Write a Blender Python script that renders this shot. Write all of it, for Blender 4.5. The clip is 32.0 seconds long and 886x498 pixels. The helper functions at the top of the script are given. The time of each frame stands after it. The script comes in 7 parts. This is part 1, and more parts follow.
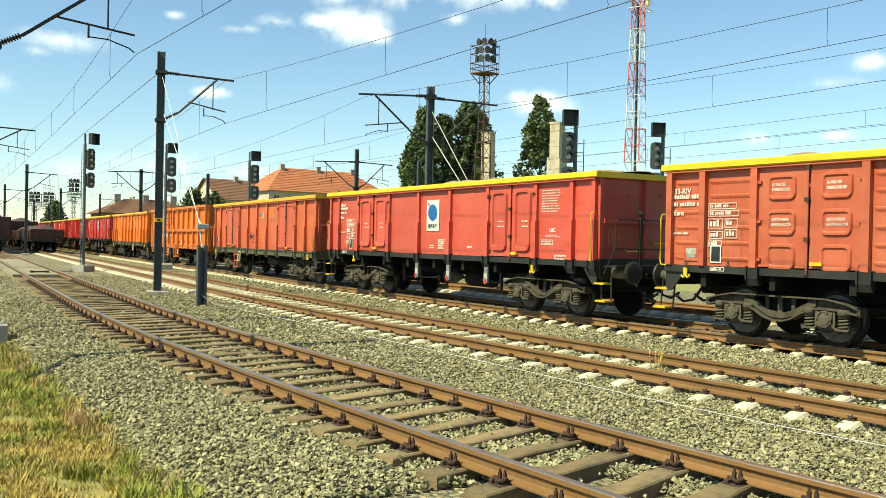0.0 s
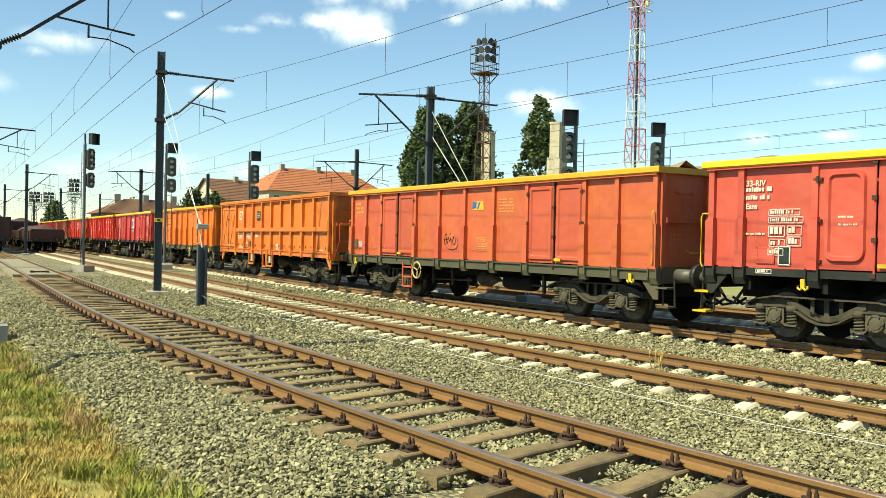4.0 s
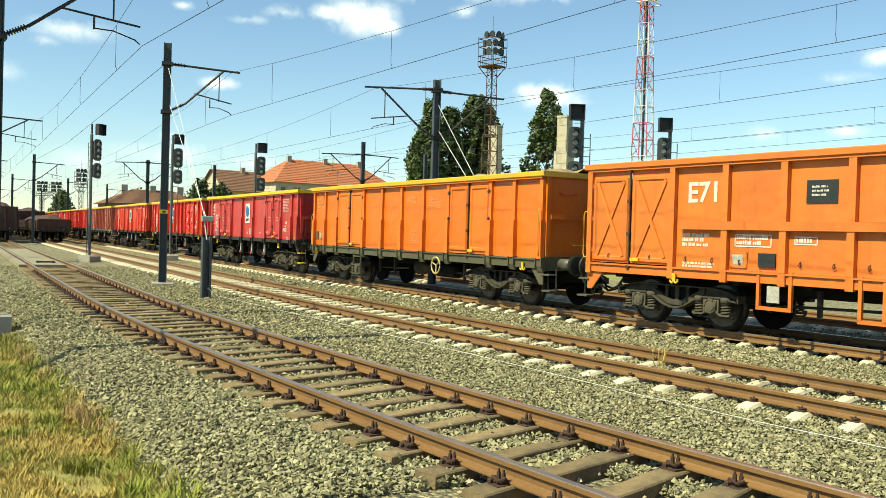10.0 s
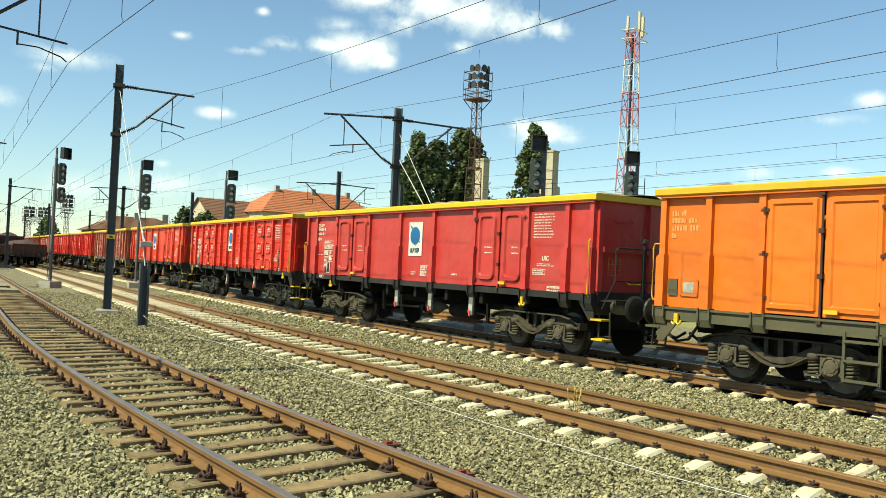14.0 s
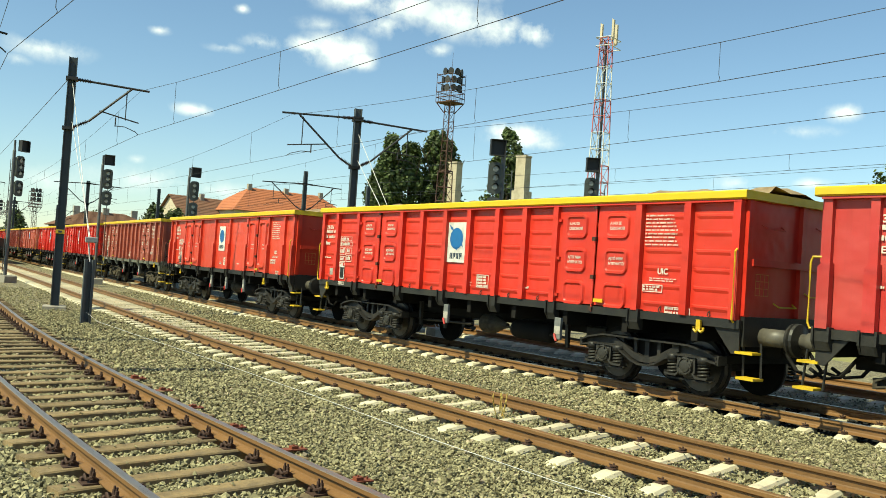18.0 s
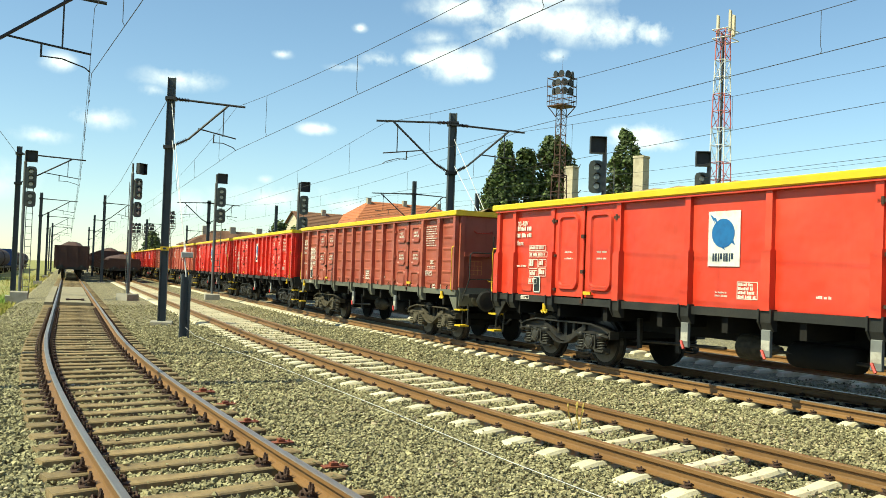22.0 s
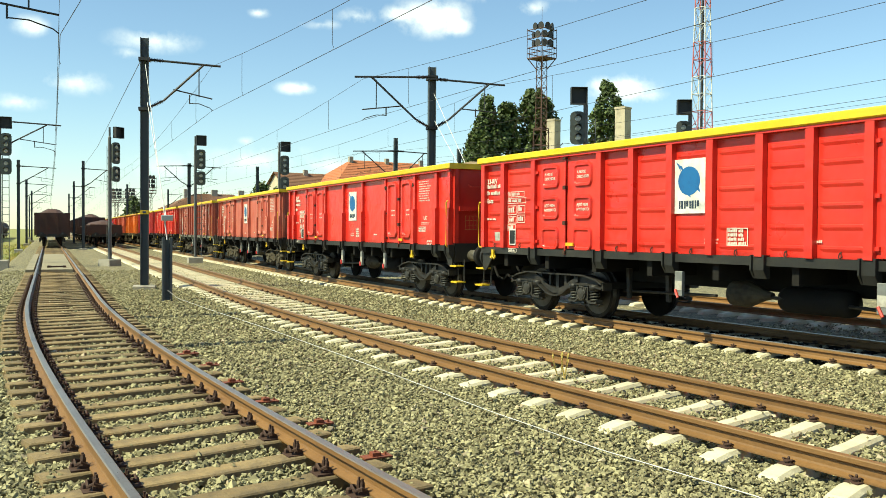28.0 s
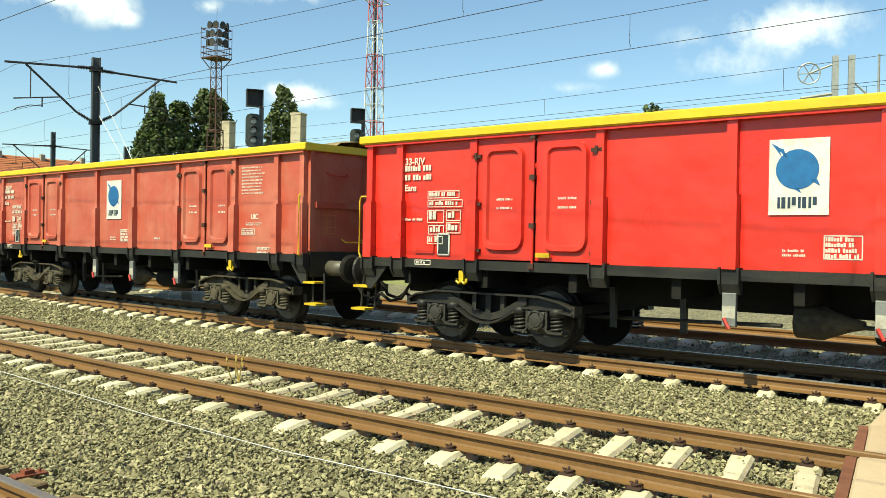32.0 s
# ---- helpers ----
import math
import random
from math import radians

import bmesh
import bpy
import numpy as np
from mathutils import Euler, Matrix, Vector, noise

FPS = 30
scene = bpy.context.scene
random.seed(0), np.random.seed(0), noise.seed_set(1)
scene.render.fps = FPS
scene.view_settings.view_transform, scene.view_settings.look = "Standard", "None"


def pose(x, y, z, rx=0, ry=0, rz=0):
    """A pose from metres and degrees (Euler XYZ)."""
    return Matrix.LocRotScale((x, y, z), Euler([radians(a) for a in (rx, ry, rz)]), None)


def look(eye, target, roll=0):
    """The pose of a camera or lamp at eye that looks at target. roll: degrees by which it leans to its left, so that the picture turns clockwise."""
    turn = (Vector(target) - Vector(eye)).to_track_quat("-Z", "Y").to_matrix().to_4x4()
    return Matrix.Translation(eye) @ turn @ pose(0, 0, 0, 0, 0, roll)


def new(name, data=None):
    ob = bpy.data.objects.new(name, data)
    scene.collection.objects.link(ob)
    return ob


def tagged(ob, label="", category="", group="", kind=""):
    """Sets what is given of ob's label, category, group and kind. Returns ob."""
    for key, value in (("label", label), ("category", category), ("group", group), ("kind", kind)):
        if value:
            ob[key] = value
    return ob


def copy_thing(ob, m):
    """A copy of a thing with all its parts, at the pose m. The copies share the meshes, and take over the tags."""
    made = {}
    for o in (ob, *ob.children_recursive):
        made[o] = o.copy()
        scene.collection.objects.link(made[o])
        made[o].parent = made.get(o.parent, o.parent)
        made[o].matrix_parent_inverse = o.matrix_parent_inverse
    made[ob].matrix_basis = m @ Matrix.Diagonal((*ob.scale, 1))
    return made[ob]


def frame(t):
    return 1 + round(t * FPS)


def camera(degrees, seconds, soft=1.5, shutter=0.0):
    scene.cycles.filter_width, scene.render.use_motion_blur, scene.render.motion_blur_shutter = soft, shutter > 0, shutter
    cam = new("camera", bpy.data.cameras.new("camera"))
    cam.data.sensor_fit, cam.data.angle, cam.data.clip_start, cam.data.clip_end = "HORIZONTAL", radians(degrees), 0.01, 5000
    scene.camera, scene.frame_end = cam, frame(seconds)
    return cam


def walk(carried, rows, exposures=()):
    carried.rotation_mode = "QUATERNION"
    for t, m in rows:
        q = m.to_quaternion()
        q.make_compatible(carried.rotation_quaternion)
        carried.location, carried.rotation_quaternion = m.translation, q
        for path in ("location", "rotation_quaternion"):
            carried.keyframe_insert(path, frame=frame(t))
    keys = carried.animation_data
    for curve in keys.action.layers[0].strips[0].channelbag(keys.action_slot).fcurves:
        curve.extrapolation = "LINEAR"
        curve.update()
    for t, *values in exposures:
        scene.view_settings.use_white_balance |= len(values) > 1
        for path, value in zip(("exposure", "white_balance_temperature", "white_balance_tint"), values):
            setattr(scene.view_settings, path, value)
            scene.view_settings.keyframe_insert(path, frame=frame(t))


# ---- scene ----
cam = camera(52.29, 32.0, soft=0.85)

# The hand-held camera: seconds, x, y, z, yaw, pitch, roll.
PATH = [
    (0, -3.037, -2.399, 1.780, -27.10, -0.47, 1.15),
    (8, -3.037, -2.399, 1.780, -27.10, -0.47, 1.15),
    (9, -2.984, -2.358, 1.778, -27.08, -0.51, 1.02),
    (9.5, -3.012, -2.402, 1.799, -27.00, -0.83, 1.42),
    (10, -2.980, -2.379, 1.821, -26.71, -0.94, 1.64),
    (10.5, -2.864, -2.353, 1.830, -26.48, -0.85, 1.79),
    (11, -2.688, -2.290, 1.847, -26.08, -0.85, 2.74),
    (11.5, -2.516, -2.299, 1.845, -25.67, -0.66, 3.20),
    (12, -2.267, -2.253, 1.827, -25.71, -0.36, 2.47),
    (12.5, -2.046, -2.212, 1.817, -26.08, -0.10, 2.32),
    (13, -1.904, -2.262, 1.835, -26.82, 0.70, 3.50),
    (13.5, -1.769, -2.289, 1.817, -26.37, 1.08, 2.85),
    (14, -1.607, -2.266, 1.808, -27.10, 1.17, 2.66),
    (14.5, -1.532, -2.295, 1.827, -27.02, 1.07, 2.78),
    (16.5, -1.312, -2.508, 1.826, -28.21, 1.48, 1.13),
    (17, -1.242, -2.528, 1.828, -29.77, 1.58, 1.53),
    (17.5, -1.125, -2.481, 1.830, -30.17, 1.52, 2.66),
    (18, -0.989, -2.432, 1.850, -28.66, 1.43, 3.84),
    (18.5, -0.756, -2.387, 1.868, -25.74, 1.47, 4.22),
    (19, -0.570, -2.334, 1.861, -22.65, 1.54, 4.32),
    (19.5, -0.426, -2.281, 1.874, -20.29, 1.57, 4.25),
    (20, -0.273, -2.221, 1.877, -18.49, 1.54, 3.77),
    (20.5, -0.150, -2.180, 1.867, -17.15, 1.75, 3.18),
    (21, -0.064, -2.106, 1.830, -17.16, 1.81, 2.52),
    (21.5, -0.007, -2.057, 1.810, -19.48, 1.83, 2.12),
    (22, 0.029, -2.042, 1.796, -20.87, 1.59, 2.02),
    (22.5, 0.057, -1.992, 1.792, -21.45, 0.95, 1.59),
    (23, 0.050, -2.000, 1.776, -21.40, 0.43, 1.41),
    (23.5, 0.074, -1.992, 1.781, -21.69, 0.29, 1.11),
    (24, 0.076, -2.007, 1.767, -21.48, 0.12, 0.79),
    (24.5, 0.103, -1.978, 1.772, -21.45, -0.11, 0.56),
    (25, 0.106, -1.967, 1.761, -21.49, -0.34, 0.37),
    (25.5, 0.125, -1.947, 1.758, -21.47, -0.58, 0.22),
    (27.5, 0.102, -1.964, 1.760, -21.91, -1.12, 0.39),
    (28.5, 0.102, -1.964, 1.760, -21.91, -1.12, 0.39),
    (29, 0.112, -1.963, 1.752, -22.424, -1.064, 0.434),
    (29.5, 0.115, -1.980, 1.751, -24.499, -1.010, 0.336),
    (30, 0.117, -1.965, 1.731, -28.095, -0.819, 0.603),
    (30.5, 0.104, -1.982, 1.724, -33.209, -0.466, 0.591),
    (31, 0.099, -1.967, 1.718, -36.460, -0.231, 0.718),
    (31.5, 0.091, -1.975, 1.715, -39.847, -0.235, 0.819),
    (32, 0.090, -1.979, 1.717, -42.311, -0.553, 0.960),
]


def eye_pose(x, y, z, yaw, pitch, roll):
    return pose(x, y, z, 0, 0, yaw) @ pose(0, 0, 0, 90 + pitch, 0, 0) @ pose(0, 0, 0, 0, 0, roll)


walk(cam, [(t, eye_pose(*row)) for t, *row in PATH], [(t, e, 6500, -5) for t, e in ((0, 0.89), (8, 0.87), (10, 0.83), (12, 0.79), (14, 0.76), (17, 0.70), (18.5, 0.70), (19, 0.73), (20.5, 0.83), (23, 0.90), (25, 0.92), (28, 0.90), (30, 0.86), (31, 0.81), (32, 0.80))])

# ---- sky and sun ----
SUN_FROM = Vector((-0.634, -0.055, 0.770)).normalized()
sun_data = bpy.data.lights.new("sun", "SUN")
sun_data.energy, sun_data.angle, sun_data.color = 5.0, radians(0.6), (1.0, 0.90, 0.64)
sun = new("sun", sun_data)
sun.matrix_basis = look((-60, -20, 70), tuple(Vector((-60, -20, 70)) - SUN_FROM * 10))

world = bpy.data.worlds.new("sky")
scene.world = world
world.use_nodes = True


def link(tree, a, b):
    tree.links.new(a, b)


def node(tree, kind, **values):
    n = tree.nodes.new(kind)
    for key, value in values.items():
        n.inputs[key.replace("_", " ")].default_value = value
    return n


def math_node(tree, op, a, b=0.0, clamp=False):
    n = tree.nodes.new("ShaderNodeMath")
    n.operation, n.use_clamp = op, clamp
    for i, v in enumerate((a, b)):
        if isinstance(v, (int, float)):
            n.inputs[i].default_value = v
        else:
            link(tree, v, n.inputs[i])
    return n.outputs[0]


# Clouds in the sky: azimuth (from +y to the right), elevation, half width, half height, all in degrees, and density.
CLOUDS = [
    # the bright heap with its trail of shreds
    (21.1, 13.3, 2.5, 1.2, 1.0), (22.4, 12.8, 1.3, 0.7, 1.0), (19.2, 13.4, 1.8, 0.6, 0.8), (16.6, 13.3, 1.6, 0.5, 0.55), (14.3, 12.7, 1.3, 0.3, 0.45), (19.9, 14.7, 1.6, 0.5, 0.45),
    # the wide thin one above it
    (21.7, 16.5, 3.2, 0.9, 0.75), (25.0, 16.3, 3.4, 1.4, 0.75), (28.3, 15.8, 3.2, 1.4, 0.7), (31.1, 15.4, 2.9, 1.2, 0.8), (33.4, 15.2, 1.4, 0.9, 1.0), (27.5, 13.8, 1.1, 0.5, 0.6), (24.0, 15.1, 2.2, 0.9, 0.6), (26.5, 18.0, 6.0, 1.6, 0.8),
    # behind the poplar
    (33.1, 8.8, 2.2, 0.9, 1.0), (31.9, 9.1, 1.1, 0.6, 0.9), (34.4, 8.4, 1.4, 0.5, 0.6),
    # shreds and low haze
    (4.1, 11.2, 2.5, 0.7, 0.6), (2.7, 10.4, 0.8, 0.4, 0.5), (-0.3, 8.5, 2.0, 0.7, 0.6), (12.6, 8.8, 1.3, 0.4, 0.75), (9.6, 5.5, 0.6, 0.3, 0.5), (-3.4, 7.2, 1.6, 0.5, 0.6), (15.1, 15.1, 0.5, 0.3, 0.7), (10.3, 13.2, 0.7, 0.3, 0.6), (-2.6, 11.5, 1.1, 0.6, 0.7),
    (10.6, 4.3, 4.3, 0.9, 0.5), (4.6, 3.7, 2.2, 0.9, 0.45), (14.4, 4.1, 2.2, 0.6, 0.45), (46.5, 6.5, 1.8, 0.6, 0.55), (50.6, 6.6, 1.1, 0.35, 0.65), (27.6, 5.7, 2.5, 0.4, 0.3), (-8.0, 4.5, 5.0, 1.2, 0.5),
    # to the right
    (52.2, 10.7, 1.2, 0.6, 0.75), (59.7, 11.0, 3.2, 1.2, 0.45), (57.8, 12.4, 2.2, 0.7, 0.4), (63.0, 12.7, 4.2, 1.6, 0.9), (50.1, 9.6, 2.2, 0.4, 0.35), (76, 9, 6, 2, 0.8), (-16, 10, 5, 2, 0.8)]


def build_sky(t):
    t.nodes.clear()
    out, back = t.nodes.new("ShaderNodeOutputWorld"), t.nodes.new("ShaderNodeBackground")
    sky = t.nodes.new("ShaderNodeTexSky")
    sky.sky_type, sky.sun_disc = "NISHITA", False
    sky.sun_elevation = math.asin(SUN_FROM.z)
    sky.sun_rotation = math.atan2(SUN_FROM.x, SUN_FROM.y)
    sky.air_density, sky.dust_density, sky.ozone_density, sky.altitude = 1.0, 0.2, 2.2, 60
    coord = t.nodes.new("ShaderNodeTexCoord")
    split = t.nodes.new("ShaderNodeSeparateXYZ")
    link(t, coord.outputs["Generated"], split.inputs[0])
    az = math_node(t, "ARCTAN2", split.outputs["X"], split.outputs["Y"])
    el = math_node(t, "ARCSINE", split.outputs["Z"])
    noise_a = node(t, "ShaderNodeTexNoise", Scale=16.0, Detail=7.0, Roughness=0.6)
    noise_b = node(t, "ShaderNodeTexNoise", Scale=46.0, Detail=5.0, Roughness=0.6)
    for n in (noise_a, noise_b):
        link(t, coord.outputs["Generated"], n.inputs["Vector"])
    total = None
    for a, e, w, h, dens in CLOUDS:
        dx = math_node(t, "DIVIDE", math_node(t, "SUBTRACT", az, radians(a)), radians(w))
        dy = math_node(t, "DIVIDE", math_node(t, "SUBTRACT", el, radians(e)), radians(h))
        r = math_node(t, "SQRT", math_node(t, "ADD", math_node(t, "MULTIPLY", dx, dx), math_node(t, "MULTIPLY", dy, dy)))
        v = math_node(t, "MULTIPLY", math_node(t, "SUBTRACT", 1.3, r), dens)
        total = v if total is None else math_node(t, "MAXIMUM", total, v)
    body = math_node(t, "ADD", total, math_node(t, "MULTIPLY", math_node(t, "SUBTRACT", noise_a.outputs[0], 0.52), 3.0))
    body = math_node(t, "ADD", body, math_node(t, "MULTIPLY", math_node(t, "SUBTRACT", noise_b.outputs[0], 0.5), 1.5))
    density = math_node(t, "MULTIPLY", math_node(t, "MULTIPLY", body, 1.15, True), math_node(t, "ADD", math_node(t, "MULTIPLY", total, 1.4, True), 0.0), True)
    mix = t.nodes.new("ShaderNodeMix")
    mix.data_type = "RGBA"
    link(t, density, mix.inputs["Factor"])
    link(t, sky.outputs[0], mix.inputs["A"])
    mix.inputs["B"].default_value = (7.6, 7.7, 7.6, 1)
    link(t, mix.outputs["Result"], back.inputs["Color"])
    back.inputs["Strength"].default_value = 0.09
    link(t, back.outputs[0], out.inputs[0])


build_sky(world.node_tree)


# ---- materials ----
def mat(name, color, rough=0.7, metal=0.0, var=0.25, scale=3.0, fine=40.0, bump=0.15, tint=None, amount=0.5, island=0.0, coat=0.0, vector="Object", edge=(0.45, 0.62), spec=0.5, rand=0.12):
    """A painted, worn or mineral surface: base colour, patches of a second tint, fine grain and relief."""
    m = bpy.data.materials.new(name)
    m.use_nodes = True
    t = m.node_tree
    bsdf = t.nodes["Principled BSDF"]
    coord = t.nodes.new("ShaderNodeTexCoord")
    big = node(t, "ShaderNodeTexNoise", Scale=scale, Detail=5.0, Roughness=0.62)
    small = node(t, "ShaderNodeTexNoise", Scale=fine, Detail=4.0, Roughness=0.6)
    for n in (big, small):
        link(t, coord.outputs[vector], n.inputs["Vector"])
    second = tint or tuple(c * 0.55 for c in color)
    ramp = t.nodes.new("ShaderNodeValToRGB")
    ramp.color_ramp.elements[0].position, ramp.color_ramp.elements[1].position = edge
    link(t, big.outputs[0], ramp.inputs[0])
    fac = math_node(t, "MULTIPLY", ramp.outputs[0], amount)
    mix = t.nodes.new("ShaderNodeMix")
    mix.data_type = "RGBA"
    link(t, fac, mix.inputs["Factor"])
    mix.inputs["A"].default_value, mix.inputs["B"].default_value = (*color, 1), (*second, 1)
    hsv = t.nodes.new("ShaderNodeHueSaturation")
    link(t, mix.outputs["Result"], hsv.inputs["Color"])
    value = math_node(t, "ADD", math_node(t, "MULTIPLY", small.outputs[0], 2 * var), 1 - var)
    if island:
        geo = t.nodes.new("ShaderNodeNewGeometry")
        value = math_node(t, "MULTIPLY", value, math_node(t, "ADD", math_node(t, "MULTIPLY", geo.outputs["Random Per Island"], 2 * island), 1 - island))
    else:
        info = t.nodes.new("ShaderNodeObjectInfo")
        value = math_node(t, "MULTIPLY", value, math_node(t, "ADD", math_node(t, "MULTIPLY", info.outputs["Random"], rand), 1 - rand / 2))
    link(t, value, hsv.inputs["Value"])
    link(t, hsv.outputs[0], bsdf.inputs["Base Color"])
    bsdf.inputs["Metallic"].default_value = metal
    bsdf.inputs["Specular IOR Level"].default_value = spec
    rough_out = math_node(t, "ADD", math_node(t, "MULTIPLY", math_node(t, "SUBTRACT", small.outputs[0], 0.5), 0.3), rough, True)
    link(t, rough_out, bsdf.inputs["Roughness"])
    if coat:
        bsdf.inputs["Coat Weight"].default_value, bsdf.inputs["Coat Roughness"].default_value = coat, 0.25
    if bump:
        b = node(t, "ShaderNodeBump", Strength=bump, Distance=0.02)
        link(t, small.outputs[0], b.inputs["Height"])
        link(t, b.outputs[0], bsdf.inputs["Normal"])
    return m


def paint(name, color, tint, rough=0.45, amount=0.45, streak=0.35):
    """Wagon paint: faded patches, vertical dirt runs and rusty grime low down on the sheet."""
    m = bpy.data.materials.new(name)
    m.use_nodes = True
    t = m.node_tree
    bsdf = t.nodes["Principled BSDF"]
    geo = t.nodes.new("ShaderNodeTexCoord")
    stretch = t.nodes.new("ShaderNodeMapping")
    stretch.inputs["Scale"].default_value = (7.0, 7.0, 0.5)
    link(t, geo.outputs["Object"], stretch.inputs["Vector"])
    info = t.nodes.new("ShaderNodeObjectInfo")
    runs = node(t, "ShaderNodeTexNoise", Scale=1.0, Detail=6.0, Roughness=0.7)
    patch = node(t, "ShaderNodeTexNoise", Scale=0.9, Detail=5.0, Roughness=0.6)
    grain = node(t, "ShaderNodeTexNoise", Scale=55.0, Detail=3.0, Roughness=0.6)
    for n, src in ((runs, stretch.outputs[0]), (patch, geo.outputs["Object"]), (grain, geo.outputs["Object"])):
        n.noise_dimensions = "4D"
        link(t, src, n.inputs["Vector"])
        link(t, math_node(t, "MULTIPLY", info.outputs["Random"], 37.0), n.inputs["W"])

    def layer(base, value, color_b, lo, hi, amt):
        ramp = t.nodes.new("ShaderNodeMapRange")
        ramp.inputs["From Min"].default_value, ramp.inputs["From Max"].default_value, ramp.inputs["To Max"].default_value = lo, hi, amt
        link(t, value, ramp.inputs["Value"])
        mix = t.nodes.new("ShaderNodeMix")
        mix.data_type = "RGBA"
        link(t, ramp.outputs[0], mix.inputs["Factor"])
        if isinstance(base, tuple):
            mix.inputs["A"].default_value = (*base, 1)
        else:
            link(t, base, mix.inputs["A"])
        mix.inputs["B"].default_value = (*color_b, 1)
        return mix.outputs["Result"]

    c = layer(color, patch.outputs[0], tint, 0.42, 0.68, amount)
    c = layer(c, runs.outputs[0], tuple(x * 0.42 for x in color), 0.52, 0.82, streak)
    c = layer(c, grain.outputs[0], (0.12, 0.05, 0.03), 0.66, 0.76, 0.5)
    hsv = t.nodes.new("ShaderNodeHueSaturation")
    link(t, c, hsv.inputs["Color"])
    link(t, math_node(t, "ADD", math_node(t, "MULTIPLY", info.outputs["Random"], 0.16), 0.92), hsv.inputs["Value"])
    link(t, hsv.outputs[0], bsdf.inputs["Base Color"])
    link(t, math_node(t, "ADD", math_node(t, "MULTIPLY", math_node(t, "SUBTRACT", patch.outputs[0], 0.5), 0.5), rough, True), bsdf.inputs["Roughness"])
    dents = node(t, "ShaderNodeTexNoise", Scale=1.7, Detail=2.0)
    link(t, geo.outputs["Object"], dents.inputs["Vector"])
    b = node(t, "ShaderNodeBump", Strength=0.65, Distance=0.07)
    link(t, dents.outputs[0], b.inputs["Height"])
    b2 = node(t, "ShaderNodeBump", Strength=0.08, Distance=0.01)
    link(t, grain.outputs[0], b2.inputs["Height"])
    link(t, b.outputs[0], b2.inputs["Normal"])
    link(t, b2.outputs[0], bsdf.inputs["Normal"])
    return m


def ballast_mat(name, color, dark):
    """Crushed stone seen from farther off: each stone of its own shade, with deep joints."""
    m = bpy.data.materials.new(name)
    m.use_nodes = True
    t = m.node_tree
    bsdf = t.nodes["Principled BSDF"]
    coord = t.nodes.new("ShaderNodeTexCoord")
    cells = node(t, "ShaderNodeTexVoronoi", Scale=19.0, Randomness=1.0)
    wide = node(t, "ShaderNodeTexNoise", Scale=0.7, Detail=5.0, Roughness=0.65)
    fine = node(t, "ShaderNodeTexNoise", Scale=70.0, Detail=3.0)
    for n in (cells, wide, fine):
        link(t, coord.outputs["Object"], n.inputs["Vector"])
    sep = t.nodes.new("ShaderNodeSeparateColor")
    link(t, cells.outputs["Color"], sep.inputs[0])
    mix = t.nodes.new("ShaderNodeMix")
    mix.data_type = "RGBA"
    link(t, math_node(t, "MULTIPLY", math_node(t, "SUBTRACT", wide.outputs[0], 0.35), 2.0, True), mix.inputs["Factor"])
    mix.inputs["A"].default_value, mix.inputs["B"].default_value = (*color, 1), (*dark, 1)
    hsv = t.nodes.new("ShaderNodeHueSaturation")
    link(t, mix.outputs["Result"], hsv.inputs["Color"])
    joint = math_node(t, "SUBTRACT", 1.25, math_node(t, "MULTIPLY", cells.outputs["Distance"], 0.9))
    heap = node(t, "ShaderNodeTexNoise", Scale=4.5, Detail=5.0, Roughness=0.7)
    link(t, coord.outputs["Object"], heap.inputs["Vector"])
    joint = math_node(t, "MULTIPLY", joint, math_node(t, "ADD", math_node(t, "MULTIPLY", heap.outputs[0], 1.6), 0.2))
    link(t, math_node(t, "MULTIPLY", joint, math_node(t, "ADD", math_node(t, "MULTIPLY", sep.outputs[0], 0.95), 0.5)), hsv.inputs["Value"])
    link(t, hsv.outputs[0], bsdf.inputs["Base Color"])
    bsdf.inputs["Roughness"].default_value = 0.9
    b = node(t, "ShaderNodeBump", Strength=1.0, Distance=0.05)
    link(t, math_node(t, "SUBTRACT", math_node(t, "MULTIPLY", fine.outputs[0], 0.2), cells.outputs["Distance"]), b.inputs["Height"])
    link(t, b.outputs[0], bsdf.inputs["Normal"])
    return m


